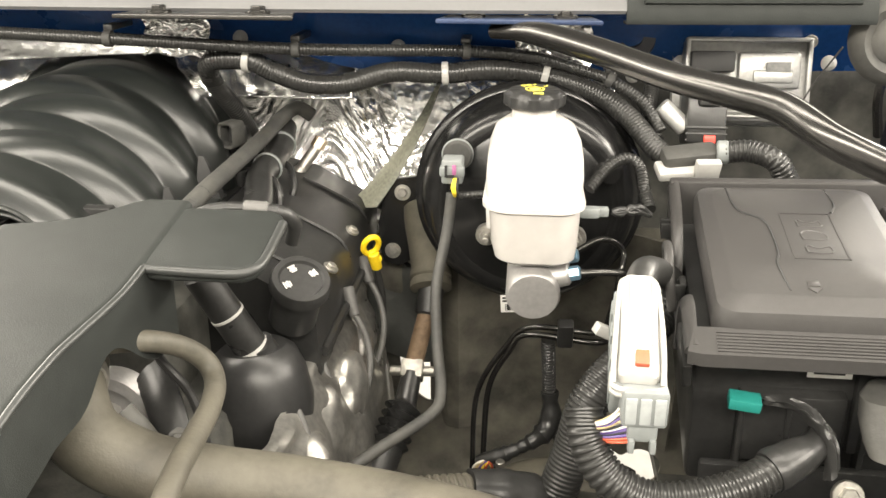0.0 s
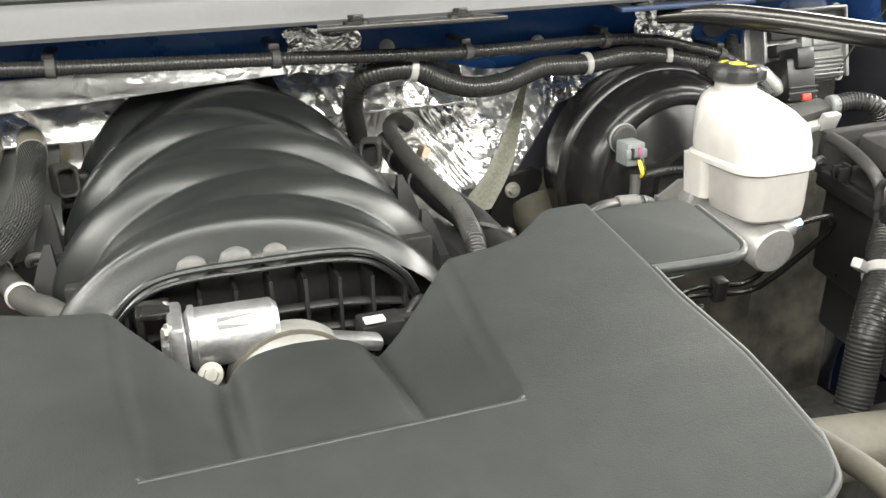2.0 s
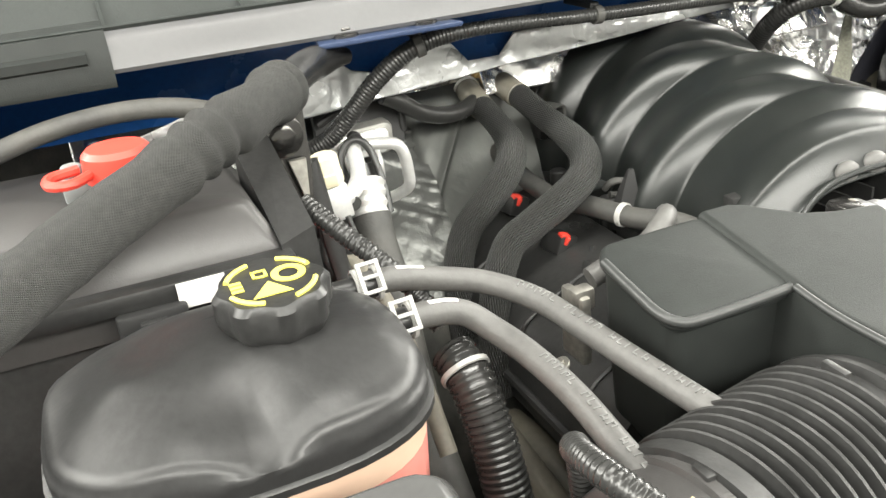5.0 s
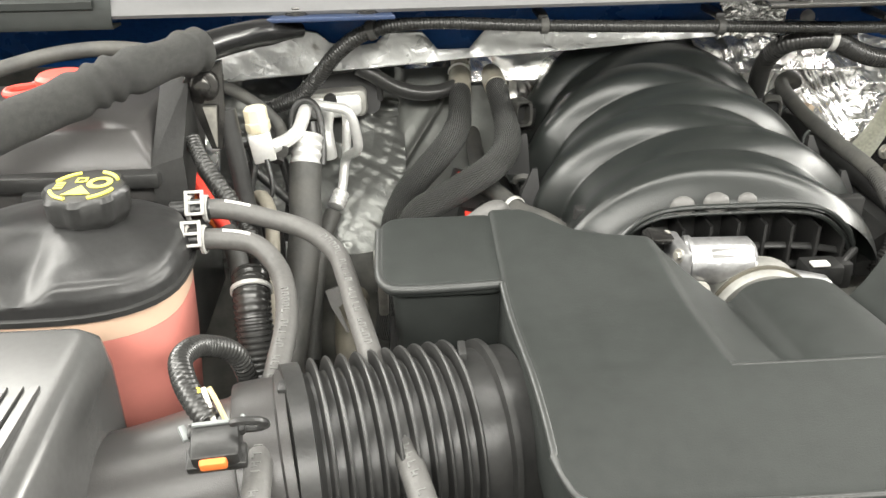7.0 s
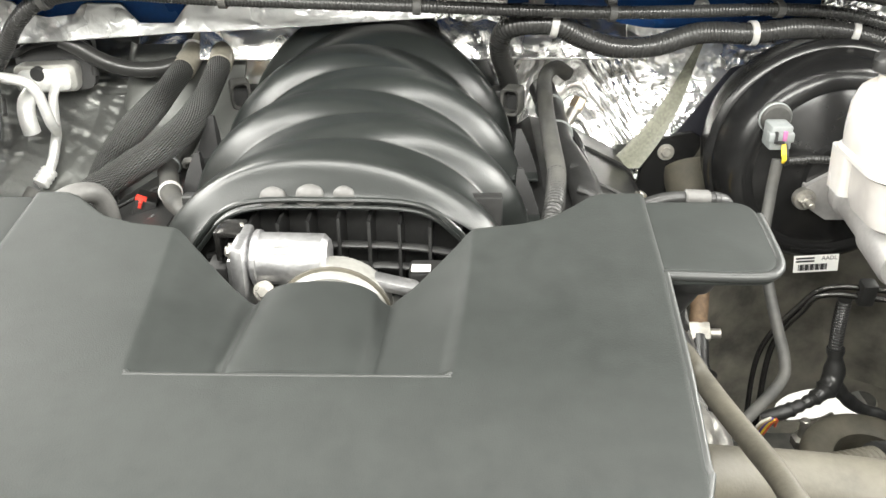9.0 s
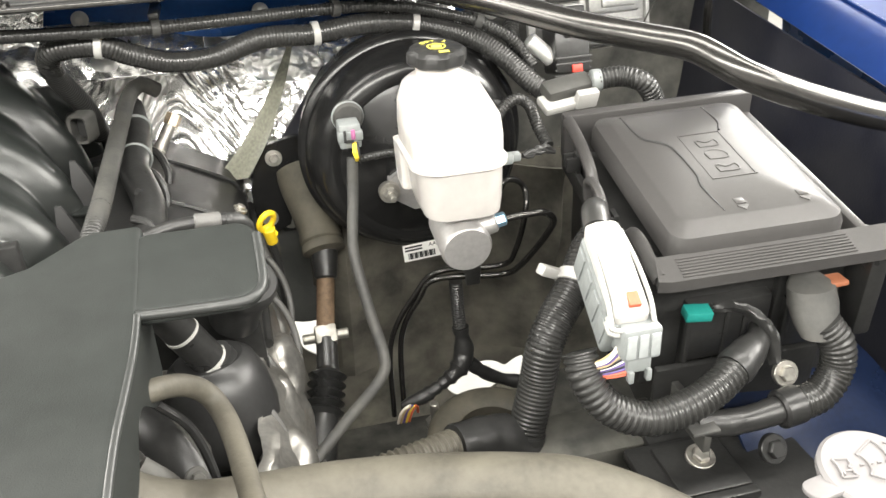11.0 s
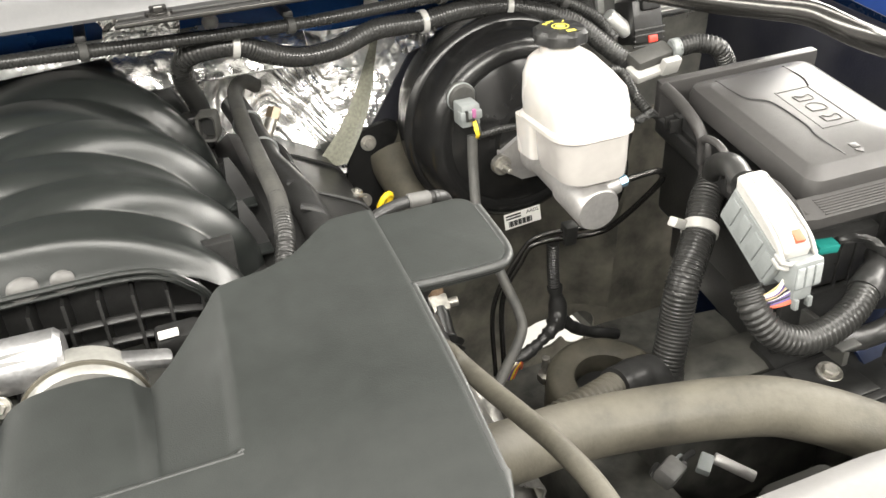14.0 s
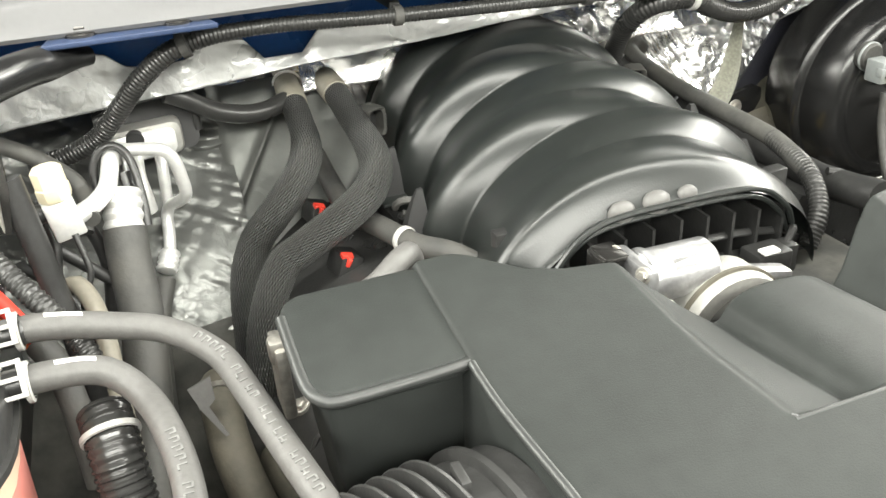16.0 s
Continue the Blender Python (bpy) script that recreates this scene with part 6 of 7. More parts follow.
# low in the bay
radh = thing("upper_radiator_hose", (-0.1, 0.55, 0.97), "thick dusty taupe radiator hose across the front", "radiator hose")
rh = [(-0.350, 0.645, 1.03), (-0.338, 0.612, 1.022), (-0.315, 0.588, 0.995), (-0.27, 0.587, 0.970), (-0.22, 0.600, 0.952), (-0.17, 0.611, 0.940), (-0.117, 0.611, 0.934), (-0.06, 0.597, 0.936), (0.0, 0.577, 0.938), (0.05, 0.560, 0.932), (0.11, 0.52, 0.915), (0.17, 0.44, 0.90)]
part("hose", tube(rh, 0.029, 26), TAUPE, radh)
clip_ring(rh, (-0.342, 0.622, 1.026), 0.0295, STEEL, radh, "hose_clamp", 0.012)
cool = thing("coolant_hose", (-0.25, 0.6, 1.03), "dusty grey-brown coolant hose looping beside the cover", "coolant hose")
loop = [(-0.40, 0.600, 1.058), (-0.345, 0.605, 1.064), (-0.310, 0.612, 1.066), (-0.283, 0.632, 1.060), (-0.262, 0.658, 1.043), (-0.246, 0.672, 1.022), (-0.235, 0.662, 1.008), (-0.226, 0.625, 1.006), (-0.219, 0.575, 1.012), (-0.212, 0.52, 1.018), (-0.205, 0.46, 1.010), (-0.20, 0.38, 0.965)]
part("hose", tube(loop, 0.0093, 16), TAUPE, cool)
clip_ring(loop, (-0.320, 0.610, 1.066), 0.0108, STEEL, cool, "hose_clamp", 0.008)
conduit_line = thing("taped_line", (-0.03, 0.74, 0.85), "dusty ribbed conduit with taped end low in the bay", "wiring harness")
part("conduit", tube([(-0.155, 0.71, 0.845), (-0.105, 0.72, 0.852), (-0.056, 0.73, 0.853), (-0.012, 0.748, 0.846)], 0.0185, 18, 0.0075, 0.002), TAUPE, conduit_line)
part("taped_end", tube([(-0.020, 0.744, 0.847), (0.01, 0.754, 0.840), (0.04, 0.762, 0.826), (0.06, 0.76, 0.80)], 0.0225, 18, shape=lambda t: 1 + 0.35 * smooth(t) + 0.10 * noise.noise(Vector((t * 9, 7.4, 0.6)))), BLACK, conduit_line, "black tape wrap")
cup = thing("suspension_cup", (0.085, 0.885, 0.68), "dusty olive suspension cup low in the bay", "suspension part")
part("rim", lathe([(0.046, -0.04), (0.046, 0.0), (0.050, 0.003), (0.074, 0.004), (0.082, 0.0), (0.085, -0.006), (0.085, -0.055), (0.078, -0.058), (0.046, -0.04)], pose(0.068, 0.895, 0.720, 8, 0, 0), 48), OLIVE, cup)
part("floor", lathe([(0, 0), (0.047, 0), (0.047, -0.004), (0, -0.004)], pose(0.068, 0.895, 0.690, 8, 0, 0), 32), BLACK, cup)
part("boss", rod((0.068, 0.895, 0.685), (0.068, 0.894, 0.707), 0.012), RUST, cup)
stud = thing("brake_fitting", (0.006, 0.963, 0.69), "silver bleed fitting with a stud", "fitting")
part("nut", lathe([(0, 0), (0.014, 0), (0.014, 0.012), (0.010, 0.014), (0, 0.014)], aim((0.008, 0.963, 0.690), (0.006, 0.958, 0.75)), 6), STEEL, stud)
part("stud", rod((0.008, 0.963, 0.70), (0.006, 0.961, 0.732), 0.006), STEEL, stud)
for k in range(5):
    solo("loose_wire", tube([(-0.035 + 0.004 * k, 1.02, 0.66), (-0.030 + 0.004 * k, 1.012, 0.685), (-0.020 + 0.003 * k, 1.01, 0.695), (-0.005, 1.02, 0.69 - 0.004 * k)], 0.002, 6), WIRES[(k * 3) % 5], "thin coloured wire end", "cable", "loose wires")
lowh = thing("lower_harness", (0.05, 1.05, 0.78), "black taped harness hanging below the booster", "wiring harness")
part("conduit", tube([(0.062, 1.045, 0.865), (0.065, 1.05, 0.82), (0.068, 1.05, 0.775)], 0.0095, 12, 0.0045, 0.001), LOOM, lowh)
part("trunk", tube([(0.068, 1.05, 0.785), (0.071, 1.045, 0.745), (0.055, 1.03, 0.725), (0.010, 1.02, 0.702), (-0.027, 1.02, 0.689)], 0.012, 14, shape=lambda t: 0.8 + 0.6 * math.exp(-((t - 0.3) / 0.16) ** 2) + 0.3 * noise.noise(Vector((t * 45, 8.4, 0.6))) + 0.3 * noise.noise(Vector((t * 9, 2.4, 0.6)))), BLACK, lowh)
part("branch", tube([(0.071, 1.045, 0.735), (0.095, 1.05, 0.705), (0.13, 1.06, 0.675), (0.19, 1.06, 0.650)], 0.010, 14, shape=lambda t: 1 + 0.3 * noise.noise(Vector((t * 9, 4.4, 0.6)))), BLACK, lowh)
solo("steering_cover", thicken(sheet(24, 24, lambda u, v: (-0.115 + 0.375 * u, 1.15 + 0.07 * (1 - smooth(u / 0.12)) + 0.08 * math.sin(3.14 * u) + 0.05 * v + 0.01 * noise.noise(Vector((u * 5, v * 5, 0))), 0.96 - 0.36 * v)), 0.004), SILT, "dark dusty sheet behind the brake lines", "underbody", kind="structure")
bm = sheet(160, 110, lambda u, v: (-0.30 + 0.80 * u, 1.255 + 0.004 * noise.noise(Vector((u * 9, v * 7, 2))), 0.40 + 0.55 * v))


def gap(x, z):
    """Ragged openings in the toe board, through which the pale floor shows."""
    ragged = 0.35 * noise.noise(Vector((x * 38, z * 38, 4))) + 0.15 * noise.noise(Vector((x * 110, z * 110, 6)))
    one = ((x - 0.143) / 0.054) ** 2 + ((z - 0.535 - 0.15 * (x - 0.143)) / 0.034) ** 2
    two = ((x + 0.118) / 0.052) ** 2 + ((z - 0.745) / 0.105) ** 2
    arch = ((x - 0.228) / 0.036) ** 2 + ((z - 0.531) / 0.036) ** 2 - 0.7 * ragged
    return min(one, two, arch) + ragged < 1


holes = [f for f in bm.faces if gap(f.calc_center_median().x, f.calc_center_median().z)]
bmesh.ops.delete(bm, geom=holes, context="FACES")
for _ in range(8):
    soft = {v: sum((e.other_vert(v).co for e in v.link_edges if e.is_boundary), Vector()) / 2 for v in bm.verts if v.link_faces and sum(e.is_boundary for e in v.link_edges) == 2}
    for v, co in soft.items():
        v.co = v.co.lerp(co, 0.6)
solo("toe_board", thicken(bm, 0.005), SILT, "dark dusty toe board with open gaps to the floor", "underbody", kind="structure")
solo("frame_rail", join(block(-0.05, 0.06, 0.3, 0.92, 0.55, 0.68, 0.012), block(0.05, 0.30, 0.72, 0.80, 0.60, 0.82, 0.012)), DARK, "dark dusty frame rail", "frame", kind="structure")


# ---- passenger side: heater and air-conditioning lines ----
heat = thing("heater_hoses", (-0.85, 1.05, 1.02), "pair of black braided heater hoses from firewall pipes", "hose")
ha = [(-0.817, 1.195, 1.136), (-0.819, 1.16, 1.129), (-0.825, 1.103, 1.117), (-0.836, 1.072, 1.105), (-0.853, 1.058, 1.088), (-0.879, 1.060, 1.058), (-0.902, 1.070, 1.025), (-0.92, 1.06, 0.98), (-0.93, 1.03, 0.90)]
hb = [(-0.766, 1.192, 1.141), (-0.766, 1.179, 1.139), (-0.765, 1.126, 1.127), (-0.765, 1.068, 1.117), (-0.771, 1.022, 1.107), (-0.790, 0.991, 1.095), (-0.82, 0.984, 1.077), (-0.862, 0.990, 1.050), (-0.89, 0.99, 1.03), (-0.92, 0.97, 0.97), (-0.93, 0.95, 0.88)]
for pts in (ha, hb):
    h = part("hose", tube(pts, 0.0165, 20, shape=lambda t: 0.92 + 0.16 * smooth((t - 0.15) / 0.2)), BRAID, heat, "black braided hose")
for (x, y, z), q in (((-0.813, 1.242, 1.147), (-0.8178, 1.182, 1.1325)), ((-0.7705, 1.232, 1.150), (-0.766, 1.180, 1.139))):
    e = part("pipe_end", rod((x, y, z), q, 0.0158, 0.0165, 24), COLLAR, heat)
    part("clip_band", lathe([(0.0155, 0), (0.0178, 0.0006), (0.0178, 0.0036), (0.0155, 0.0042)], aim(Vector((x, y, z)).lerp(Vector(q), 0.08), q), 24), PAPER, e)
part("pipe_stub", rod((-0.811, 1.290, 1.160), (-0.813, 1.242, 1.147), 0.0125), COLLAR, heat)
part("tan_collar", lathe([(0.010, 0), (0.019, 0.001), (0.020, 0.006), (0.017, 0.009), (0.021, 0.012), (0.022, 0.020), (0.0185, 0.023), (0.0195, 0.027), (0.0195, 0.033), (0.014, 0.036), (0, 0.036)], aim((-0.7735, 1.267, 1.157), (-0.7705, 1.232, 1.150)), 28), TAN, heat, "tan plastic collar")
solo("heater_branch", tube([(-0.958, 1.150, 1.182), (-0.940, 1.152, 1.172), (-0.912, 1.158, 1.152), (-0.880, 1.165, 1.140), (-0.850, 1.175, 1.137), (-0.825, 1.19, 1.140)], 0.0105, 14), LOOM, "short black rubber hose on the firewall", "hose")
fuel = thing("fuel_line", (-0.76, 0.95, 1.05), "grey line with white clip and looped tab", "fuel line")
part("line", tube([(-0.80, 1.19, 1.07), (-0.80, 1.10, 1.055), (-0.800, 1.03, 1.055), (-0.785, 0.985, 1.058), (-0.765, 0.93, 1.058), (-0.742, 0.895, 1.06), (-0.72, 0.875, 1.05)], 0.0115, 14), RUBBER, fuel)
part("white_clip", lathe([(0.012, 0), (0.0135, 0.001), (0.0135, 0.006), (0.012, 0.007)], aim((-0.772, 0.948, 1.058), (-0.762, 0.92, 1.058)), 20), WHITE, fuel)
part("white_clip", lathe([(0.012, 0), (0.0135, 0.001), (0.0135, 0.006), (0.012, 0.007)], aim((-0.801, 1.035, 1.055), (-0.797, 1.02, 1.055)), 20), CONN, fuel)
part("loop_tab", put(tube([(0.013 * math.cos(a), 0, 0.013 * math.sin(a)) for a in [radians(-120 + 25 * k) for k in range(13)]], 0.004, 8), pose(-0.752, 0.985, 1.072, 30, 0, -20)), RUBBER, fuel)
for x, y, z in ((-0.822, 1.105, 1.030), (-0.822, 0.995, 1.020), (-0.818, 0.92, 1.01)):
    inj = thing("injector_plug", (x, y, z), "black injector plug with a red lock", "connector", "injector plugs")
    part("shell", box(0.026, 0.032, 0.024, 0.003, pose(x, y, z, 0, 20, 10)), BLACK, inj)
    part("red_lock", join(box(0.013, 0.008, 0.004, 0.0006, pose(x, y - 0.012, z + 0.013, 20, 20, 10)), box(0.004, 0.006, 0.010, 0.0006, pose(x, y - 0.017, z + 0.008, 20, 20, 10))), RED, inj)
for k in range(4):
    y = 1.13 - 0.085 * k
    solo("coil_lead", tube([(-0.80, y, 1.02), (-0.815, y - 0.02, 1.01), (-0.835, y - 0.03, 0.985), (-0.85, y - 0.03, 0.96)], 0.005, 8), BLACK, "short black coil lead", "cable", "coil leads")
ven = thing("vent_pipe", (-0.86, 0.80, 1.07), "grey vent pipe with silver bracket behind the cover", "pipe")
part("pipe", tube([(-0.905, 0.80, 1.082), (-0.88, 0.80, 1.090), (-0.845, 0.80, 1.100), (-0.815, 0.815, 1.112), (-0.80, 0.835, 1.10), (-0.795, 0.84, 1.06)], 0.010, 12), HOSE, ven)
tab_outline = ((-1.003, 0.905, 0.975), (-0.981, 0.908, 0.982), (-0.981, 0.900, 0.962), (-0.988, 0.895, 0.958), (-0.976, 0.880, 0.932), (-0.979, 0.880, 0.932), (-0.996, 0.895, 0.958))
part("tab", loft([[(x, y + d, z) for x, y, z in tab_outline] for d in (0.0, 0.003)]), HOSE, ven, "bent grey sheet-metal tab")
part("bracket", join(block(-0.935, -0.925, 0.765, 0.80, 1.02, 1.085, 0.003), block(-0.938, -0.918, 0.77, 0.785, 1.07, 1.09, 0.003)), STEEL, ven)

hv = thing("expansion_valve", (-0.98, 1.16, 1.11), "aluminium expansion valve block with gasket on the firewall", "valve block")
part("gasket", loft([[(x, y + 0.25 * (z - 1.14), z + 0.06 * (x + 0.96)) for x, z in rounded(-1.036, -0.930, 1.112, 1.178, 0.012, 4)] for y in (1.170, 1.182)]), INK, hv)
part("gasket_top", tube([(-1.034, 1.166, 1.158), (-1.0, 1.164, 1.173), (-0.955, 1.166, 1.177), (-0.932, 1.170, 1.166), (-0.930, 1.170, 1.130)], 0.0045, 10), BLACK, hv)
part("block", loft([[(x, y, z + 0.05 * (x + 0.99)) for x, z in rounded(-1.034 + i, -0.948 - i, 1.110 + i, 1.149 - i, 0.010, 4)] for i, y in ((0.0, 1.172), (0.0, 1.158), (0.002, 1.154), (0.005, 1.153))]), VALVE, hv)
part("block_face", loft([[(x, y, z + 0.05 * (x + 0.99)) for x, z in rounded(-1.026 + i, -0.956 - i, 1.114 + i, 1.143 - i, 0.009, 4)] for i, y in ((0.0, 1.156), (0.0, 1.149), (0.002, 1.1475))]), ALU, hv)
# Black disc on the solid face paints the shaded bore.
part("bore", rod((-0.998, 1.156, 1.137), (-0.998, 1.1465, 1.1365), 0.010), INK, hv)
ac = thing("air_conditioning_lines", (-1.0, 1.05, 1.05), "bright aluminium air-conditioning pipes with crimped hoses", "pipe")
part("liquid_pipe", tube([(-1.022, 1.120, 1.138), (-1.022, 1.092, 1.150), (-1.010, 1.078, 1.153), (-0.990, 1.075, 1.151), (-0.974, 1.074, 1.147), (-0.966, 1.075, 1.135), (-0.962, 1.078, 1.112), (-0.961, 1.083, 1.093), (-0.968, 1.103, 1.078), (-0.979, 1.127, 1.064), (-0.984, 1.128, 1.050), (-0.986, 1.118, 1.033), (-0.990, 1.105, 1.016)], 0.0066, 14), ALU, ac)
part("return_pipe", tube([(-0.977, 1.150, 1.122), (-0.977, 1.136, 1.112), (-0.978, 1.132, 1.095), (-0.979, 1.130, 1.075), (-0.980, 1.129, 1.060)], 0.0062, 12), ALU, ac)
part("pipe_leg", tube([(-1.005, 1.145, 1.118), (-1.006, 1.12, 1.108), (-1.004, 1.11, 1.09), (-1.002, 1.11, 1.07)], 0.011, 14), ALU, ac)
part("crimp", lathe([(0, 0), (0.010, 0)] + [(0.0115 - 0.0016 * (k % 2), 0.003 + 0.003 * k) for k in range(8)] + [(0, 0.028)], aim((-0.989, 1.108, 1.019), (-1.004, 1.075, 0.995)), 22), ALU, ac)
part("thin_hose", tube([(-1.001, 1.082, 1.0), (-1.016, 1.045, 0.968), (-1.026, 0.99, 0.92), (-1.03, 0.93, 0.86)], 0.0115, 14), RUBBER, ac)
part("service_port", box(0.027, 0.026, 0.036, 0.0022, pose(-1.072, 0.994, 1.131, 0, -8, 10)), ALU, ac)
part("port_cap", lathe([(0, 0), (0.0135, 0), (0.0150, 0.003), (0.0150, 0.012), (0.0140, 0.013), (0.0140, 0.028), (0.011, 0.031), (0, 0.031)], aim((-1.073, 0.993, 1.149), (-1.077, 0.995, 1.19)), 8), CREAM, ac, "cream plastic cap")
part("port_pipe", tube([(-1.062, 0.998, 1.127), (-1.045, 1.014, 1.129), (-1.032, 1.034, 1.135), (-1.026, 1.056, 1.146), (-1.024, 1.072, 1.152), (-1.024, 1.09, 1.150)], 0.0085, 14), ALU, ac)
part("suction_crimp", lathe([(0, 0), (0.016, 0)] + [(0.0195 - 0.0022 * (k % 2), 0.004 + 0.0055 * k) for k in range(8)] + [(0, 0.05)], aim((-1.020, 1.048, 1.125), (-1.028, 1.022, 1.082)), 26), ALU, ac)
part("clamp", join(tube([(-1.042, 1.052, 1.118), (-1.041, 1.062, 1.146), (-1.030, 1.066, 1.162), (-1.016, 1.066, 1.162), (-1.006, 1.060, 1.146), (-1.003, 1.040, 1.110), (-1.004, 1.030, 1.090)], 0.0042, 10), tube([(-1.012, 1.066, 1.135), (-1.010, 1.056, 1.112)], 0.011, 12, flat=0.5)), BLACK, ac)
part("suction_hose", tube([(-1.026, 1.028, 1.092), (-1.028, 1.010, 1.064), (-1.028, 0.98, 1.025), (-1.036, 0.93, 0.970), (-1.044, 0.88, 0.93), (-1.050, 0.82, 0.90), (-1.05, 0.76, 0.85)], 0.0205, 22), RUBBER, ac)
for a, b in (((-1.16, 1.10, 1.19), (-1.05, 1.0, 1.12)), ((-1.15, 1.10, 1.175), (-1.06, 1.02, 1.10))):
    solo("wing_hose", tube([a, (-1.12, 1.09, 1.175), (-1.08, 1.07, 1.155), (-1.055, 1.05, 1.13), b], 0.008, 12), RUBBER, "thin black hose behind the brace", "hose", "wing hoses")
hold = thing("brace_bracket", (-1.115, 0.94, 1.2), "pressed steel bracket with a large bolt", "bracket")
part("plate", loft([[(-1.142 + 0.002, 0.945, 1.240), (-1.098, 0.950, 1.246), (-1.100, 0.940, 1.185), (-1.106, 0.932, 1.150), (-1.118, 0.934, 1.150), (-1.132, 0.940, 1.19)], [(-1.142 + 0.002, 0.951, 1.240), (-1.098, 0.956, 1.246), (-1.100, 0.946, 1.185), (-1.106, 0.938, 1.150), (-1.118, 0.940, 1.150), (-1.132, 0.946, 1.19)]]), PIPE, hold)
part("web", loft([[(-1.121, 0.936, 1.20), (-1.106, 0.936, 1.20), (-1.110, 0.93, 1.155)], [(-1.121, 0.93, 1.20), (-1.106, 0.93, 1.20), (-1.110, 0.924, 1.155)]]), STEEL, hold)
bolt((-1.122, 0.940, 1.221), (0, -1, 0.1), 0.012, PIPE, hold, h=0.008)
solo("wing_strut", tube([(-1.10, 0.95, 1.19), (-1.09, 0.94, 1.10), (-1.08, 0.92, 1.0), (-1.08, 0.9, 0.85)], 0.012, 12, flat=0.6), BLACK, "black upright strut beside the battery", "bracket")

# the battery and its cover
bat = thing("battery", (-1.30, 0.92, 1.0), "black covered battery with a red terminal guard", "battery")
part("case", block(-1.46, -1.150, 0.845, 1.05, 0.92, 1.135, 0.008), BLACK, bat)
part("cover", loft([[(x, y, z) for x, y in rounded(-1.47 + i, -1.150 - i, 0.835 + i * 0.8, 1.06 - i, 0.012, 4)] for i, z in ((0.0, 1.125), (0.0, 1.165), (0.008, 1.175), (0.020, 1.20), (0.028, 1.204))]), LIDMAT, bat)
part("front_lip", block(-1.46, -1.150, 0.82, 0.845, 1.150, 1.166, 0.003), BLACK, bat)
part("front_latch", join(block(-1.285, -1.235, 0.812, 0.825, 1.130, 1.152, 0.003), block(-1.27, -1.25, 0.808, 0.82, 1.138, 1.146, 0.002)), INK, bat)
part("label", block(-1.240, -1.205, 0.8175, 0.8190, 1.145, 1.165, 0), PAPER, bat, "small white label")
part("side_flap", loft([[(-1.158, 0.83, 1.17), (-1.128, 0.842, 1.175), (-1.135, 0.95, 1.232), (-1.165, 0.94, 1.225)], [(-1.158, 0.825, 1.12), (-1.126, 0.835, 1.11), (-1.133, 0.945, 1.16), (-1.163, 0.94, 1.16)]]), BLACK, bat)
term = part("terminal_guard", lathe([(0, 0), (0.026, 0), (0.027, 0.006), (0.026, 0.020), (0.022, 0.024), (0, 0.024)], pose(-1.255, 0.905, 1.226, 0, 0, 0), 28), RED, bat, "red terminal guard")
part("guard_loop", tube([(-1.277, 0.89, 1.236), (-1.29, 0.875, 1.236), (-1.305, 0.88, 1.236), (-1.305, 0.90, 1.236), (-1.285, 0.91, 1.236)], 0.004, 8), RED, term)
part("terminal_post", rod((-1.255, 0.905, 1.20), (-1.255, 0.905, 1.228), 0.018), BLACK, bat)
part("clamp", join(box(0.03, 0.02, 0.018, 0.003, Matrix.Translation((-1.285, 0.93, 1.215))), rod((-1.29, 0.93, 1.21), (-1.29, 0.93, 1.235), 0.008)), CONN, bat)
solo("battery_cable", tube([(-1.37, 1.0, 1.23), (-1.30, 1.02, 1.243), (-1.23, 1.02, 1.247), (-1.17, 1.02, 1.235), (-1.12, 1.04, 1.20)], 0.009, 12), RUBBER, "grey battery cable behind the cover", "cable")
feed = thing("alternator_feed", (-1.10, 0.80, 1.13), "orange and red feed cables", "cable")
part("red_cable", tube([(-1.165, 0.97, 1.125), (-1.150, 0.945, 1.118), (-1.128, 0.915, 1.098), (-1.110, 0.892, 1.078), (-1.100, 0.88, 1.068)], 0.0075, 12), RED, feed)
part("orange_cable", tube([(-1.165, 0.963, 1.113), (-1.150, 0.940, 1.102), (-1.130, 0.911, 1.083), (-1.112, 0.890, 1.070), (-1.102, 0.880, 1.062)], 0.0055, 10), ORANGE, feed)
part("sleeve", tube([(-1.106, 0.887, 1.070), (-1.096, 0.872, 1.056), (-1.088, 0.85, 1.02), (-1.085, 0.83, 0.96)], 0.0115, 12), RUBBER, feed)
part("conduit", tube([(-1.125, 0.88, 1.18), (-1.11, 0.85, 1.165), (-1.085, 0.82, 1.14), (-1.065, 0.80, 1.115), (-1.055, 0.78, 1.09)], 0.0085, 12, 0.0048, 0.001), LOOM, feed)
lm = thing("front_loom", (-1.05, 0.72, 1.0), "black corrugated loom with a white tie beside the tank", "wiring harness")
ll = [(-1.058, 0.752, 1.082), (-1.056, 0.738, 1.076), (-1.054, 0.720, 1.060), (-1.051, 0.70, 1.02), (-1.048, 0.68, 0.96), (-1.045, 0.66, 0.88)]
part("conduit", tube(ll, 0.0185, 18, 0.0055, 0.0013), LOOM, lm)
clip_ring(ll, (-1.056, 0.735, 1.078), 0.0185, WHITE, lm, "white_tie", 0.005)


def west_lining(u, v):
    """Foil over the inner panel: broad dents, slanting pleats and a stack of short creases beside the valve block."""
    x, z = -1.16 + 0.262 * u, 1.165 - 0.225 * v
    stack = smooth((x + 0.955) / 0.015) * smooth((z - 1.06) / 0.03)
    y = 1.262 - 0.22 * v + 0.006 * crumple(u * 0.3, v * 0.4) + 0.005 * pleats(u * 0.3, v * 0.4, 25, 0.045, 4.0) + 0.0025 * pleats(u * 0.3, v * 0.4, 120, 0.02, 1.5)
    return (x, y + stack * 0.0035 * pleats(x, z, 82, 0.009, 6.0), z)


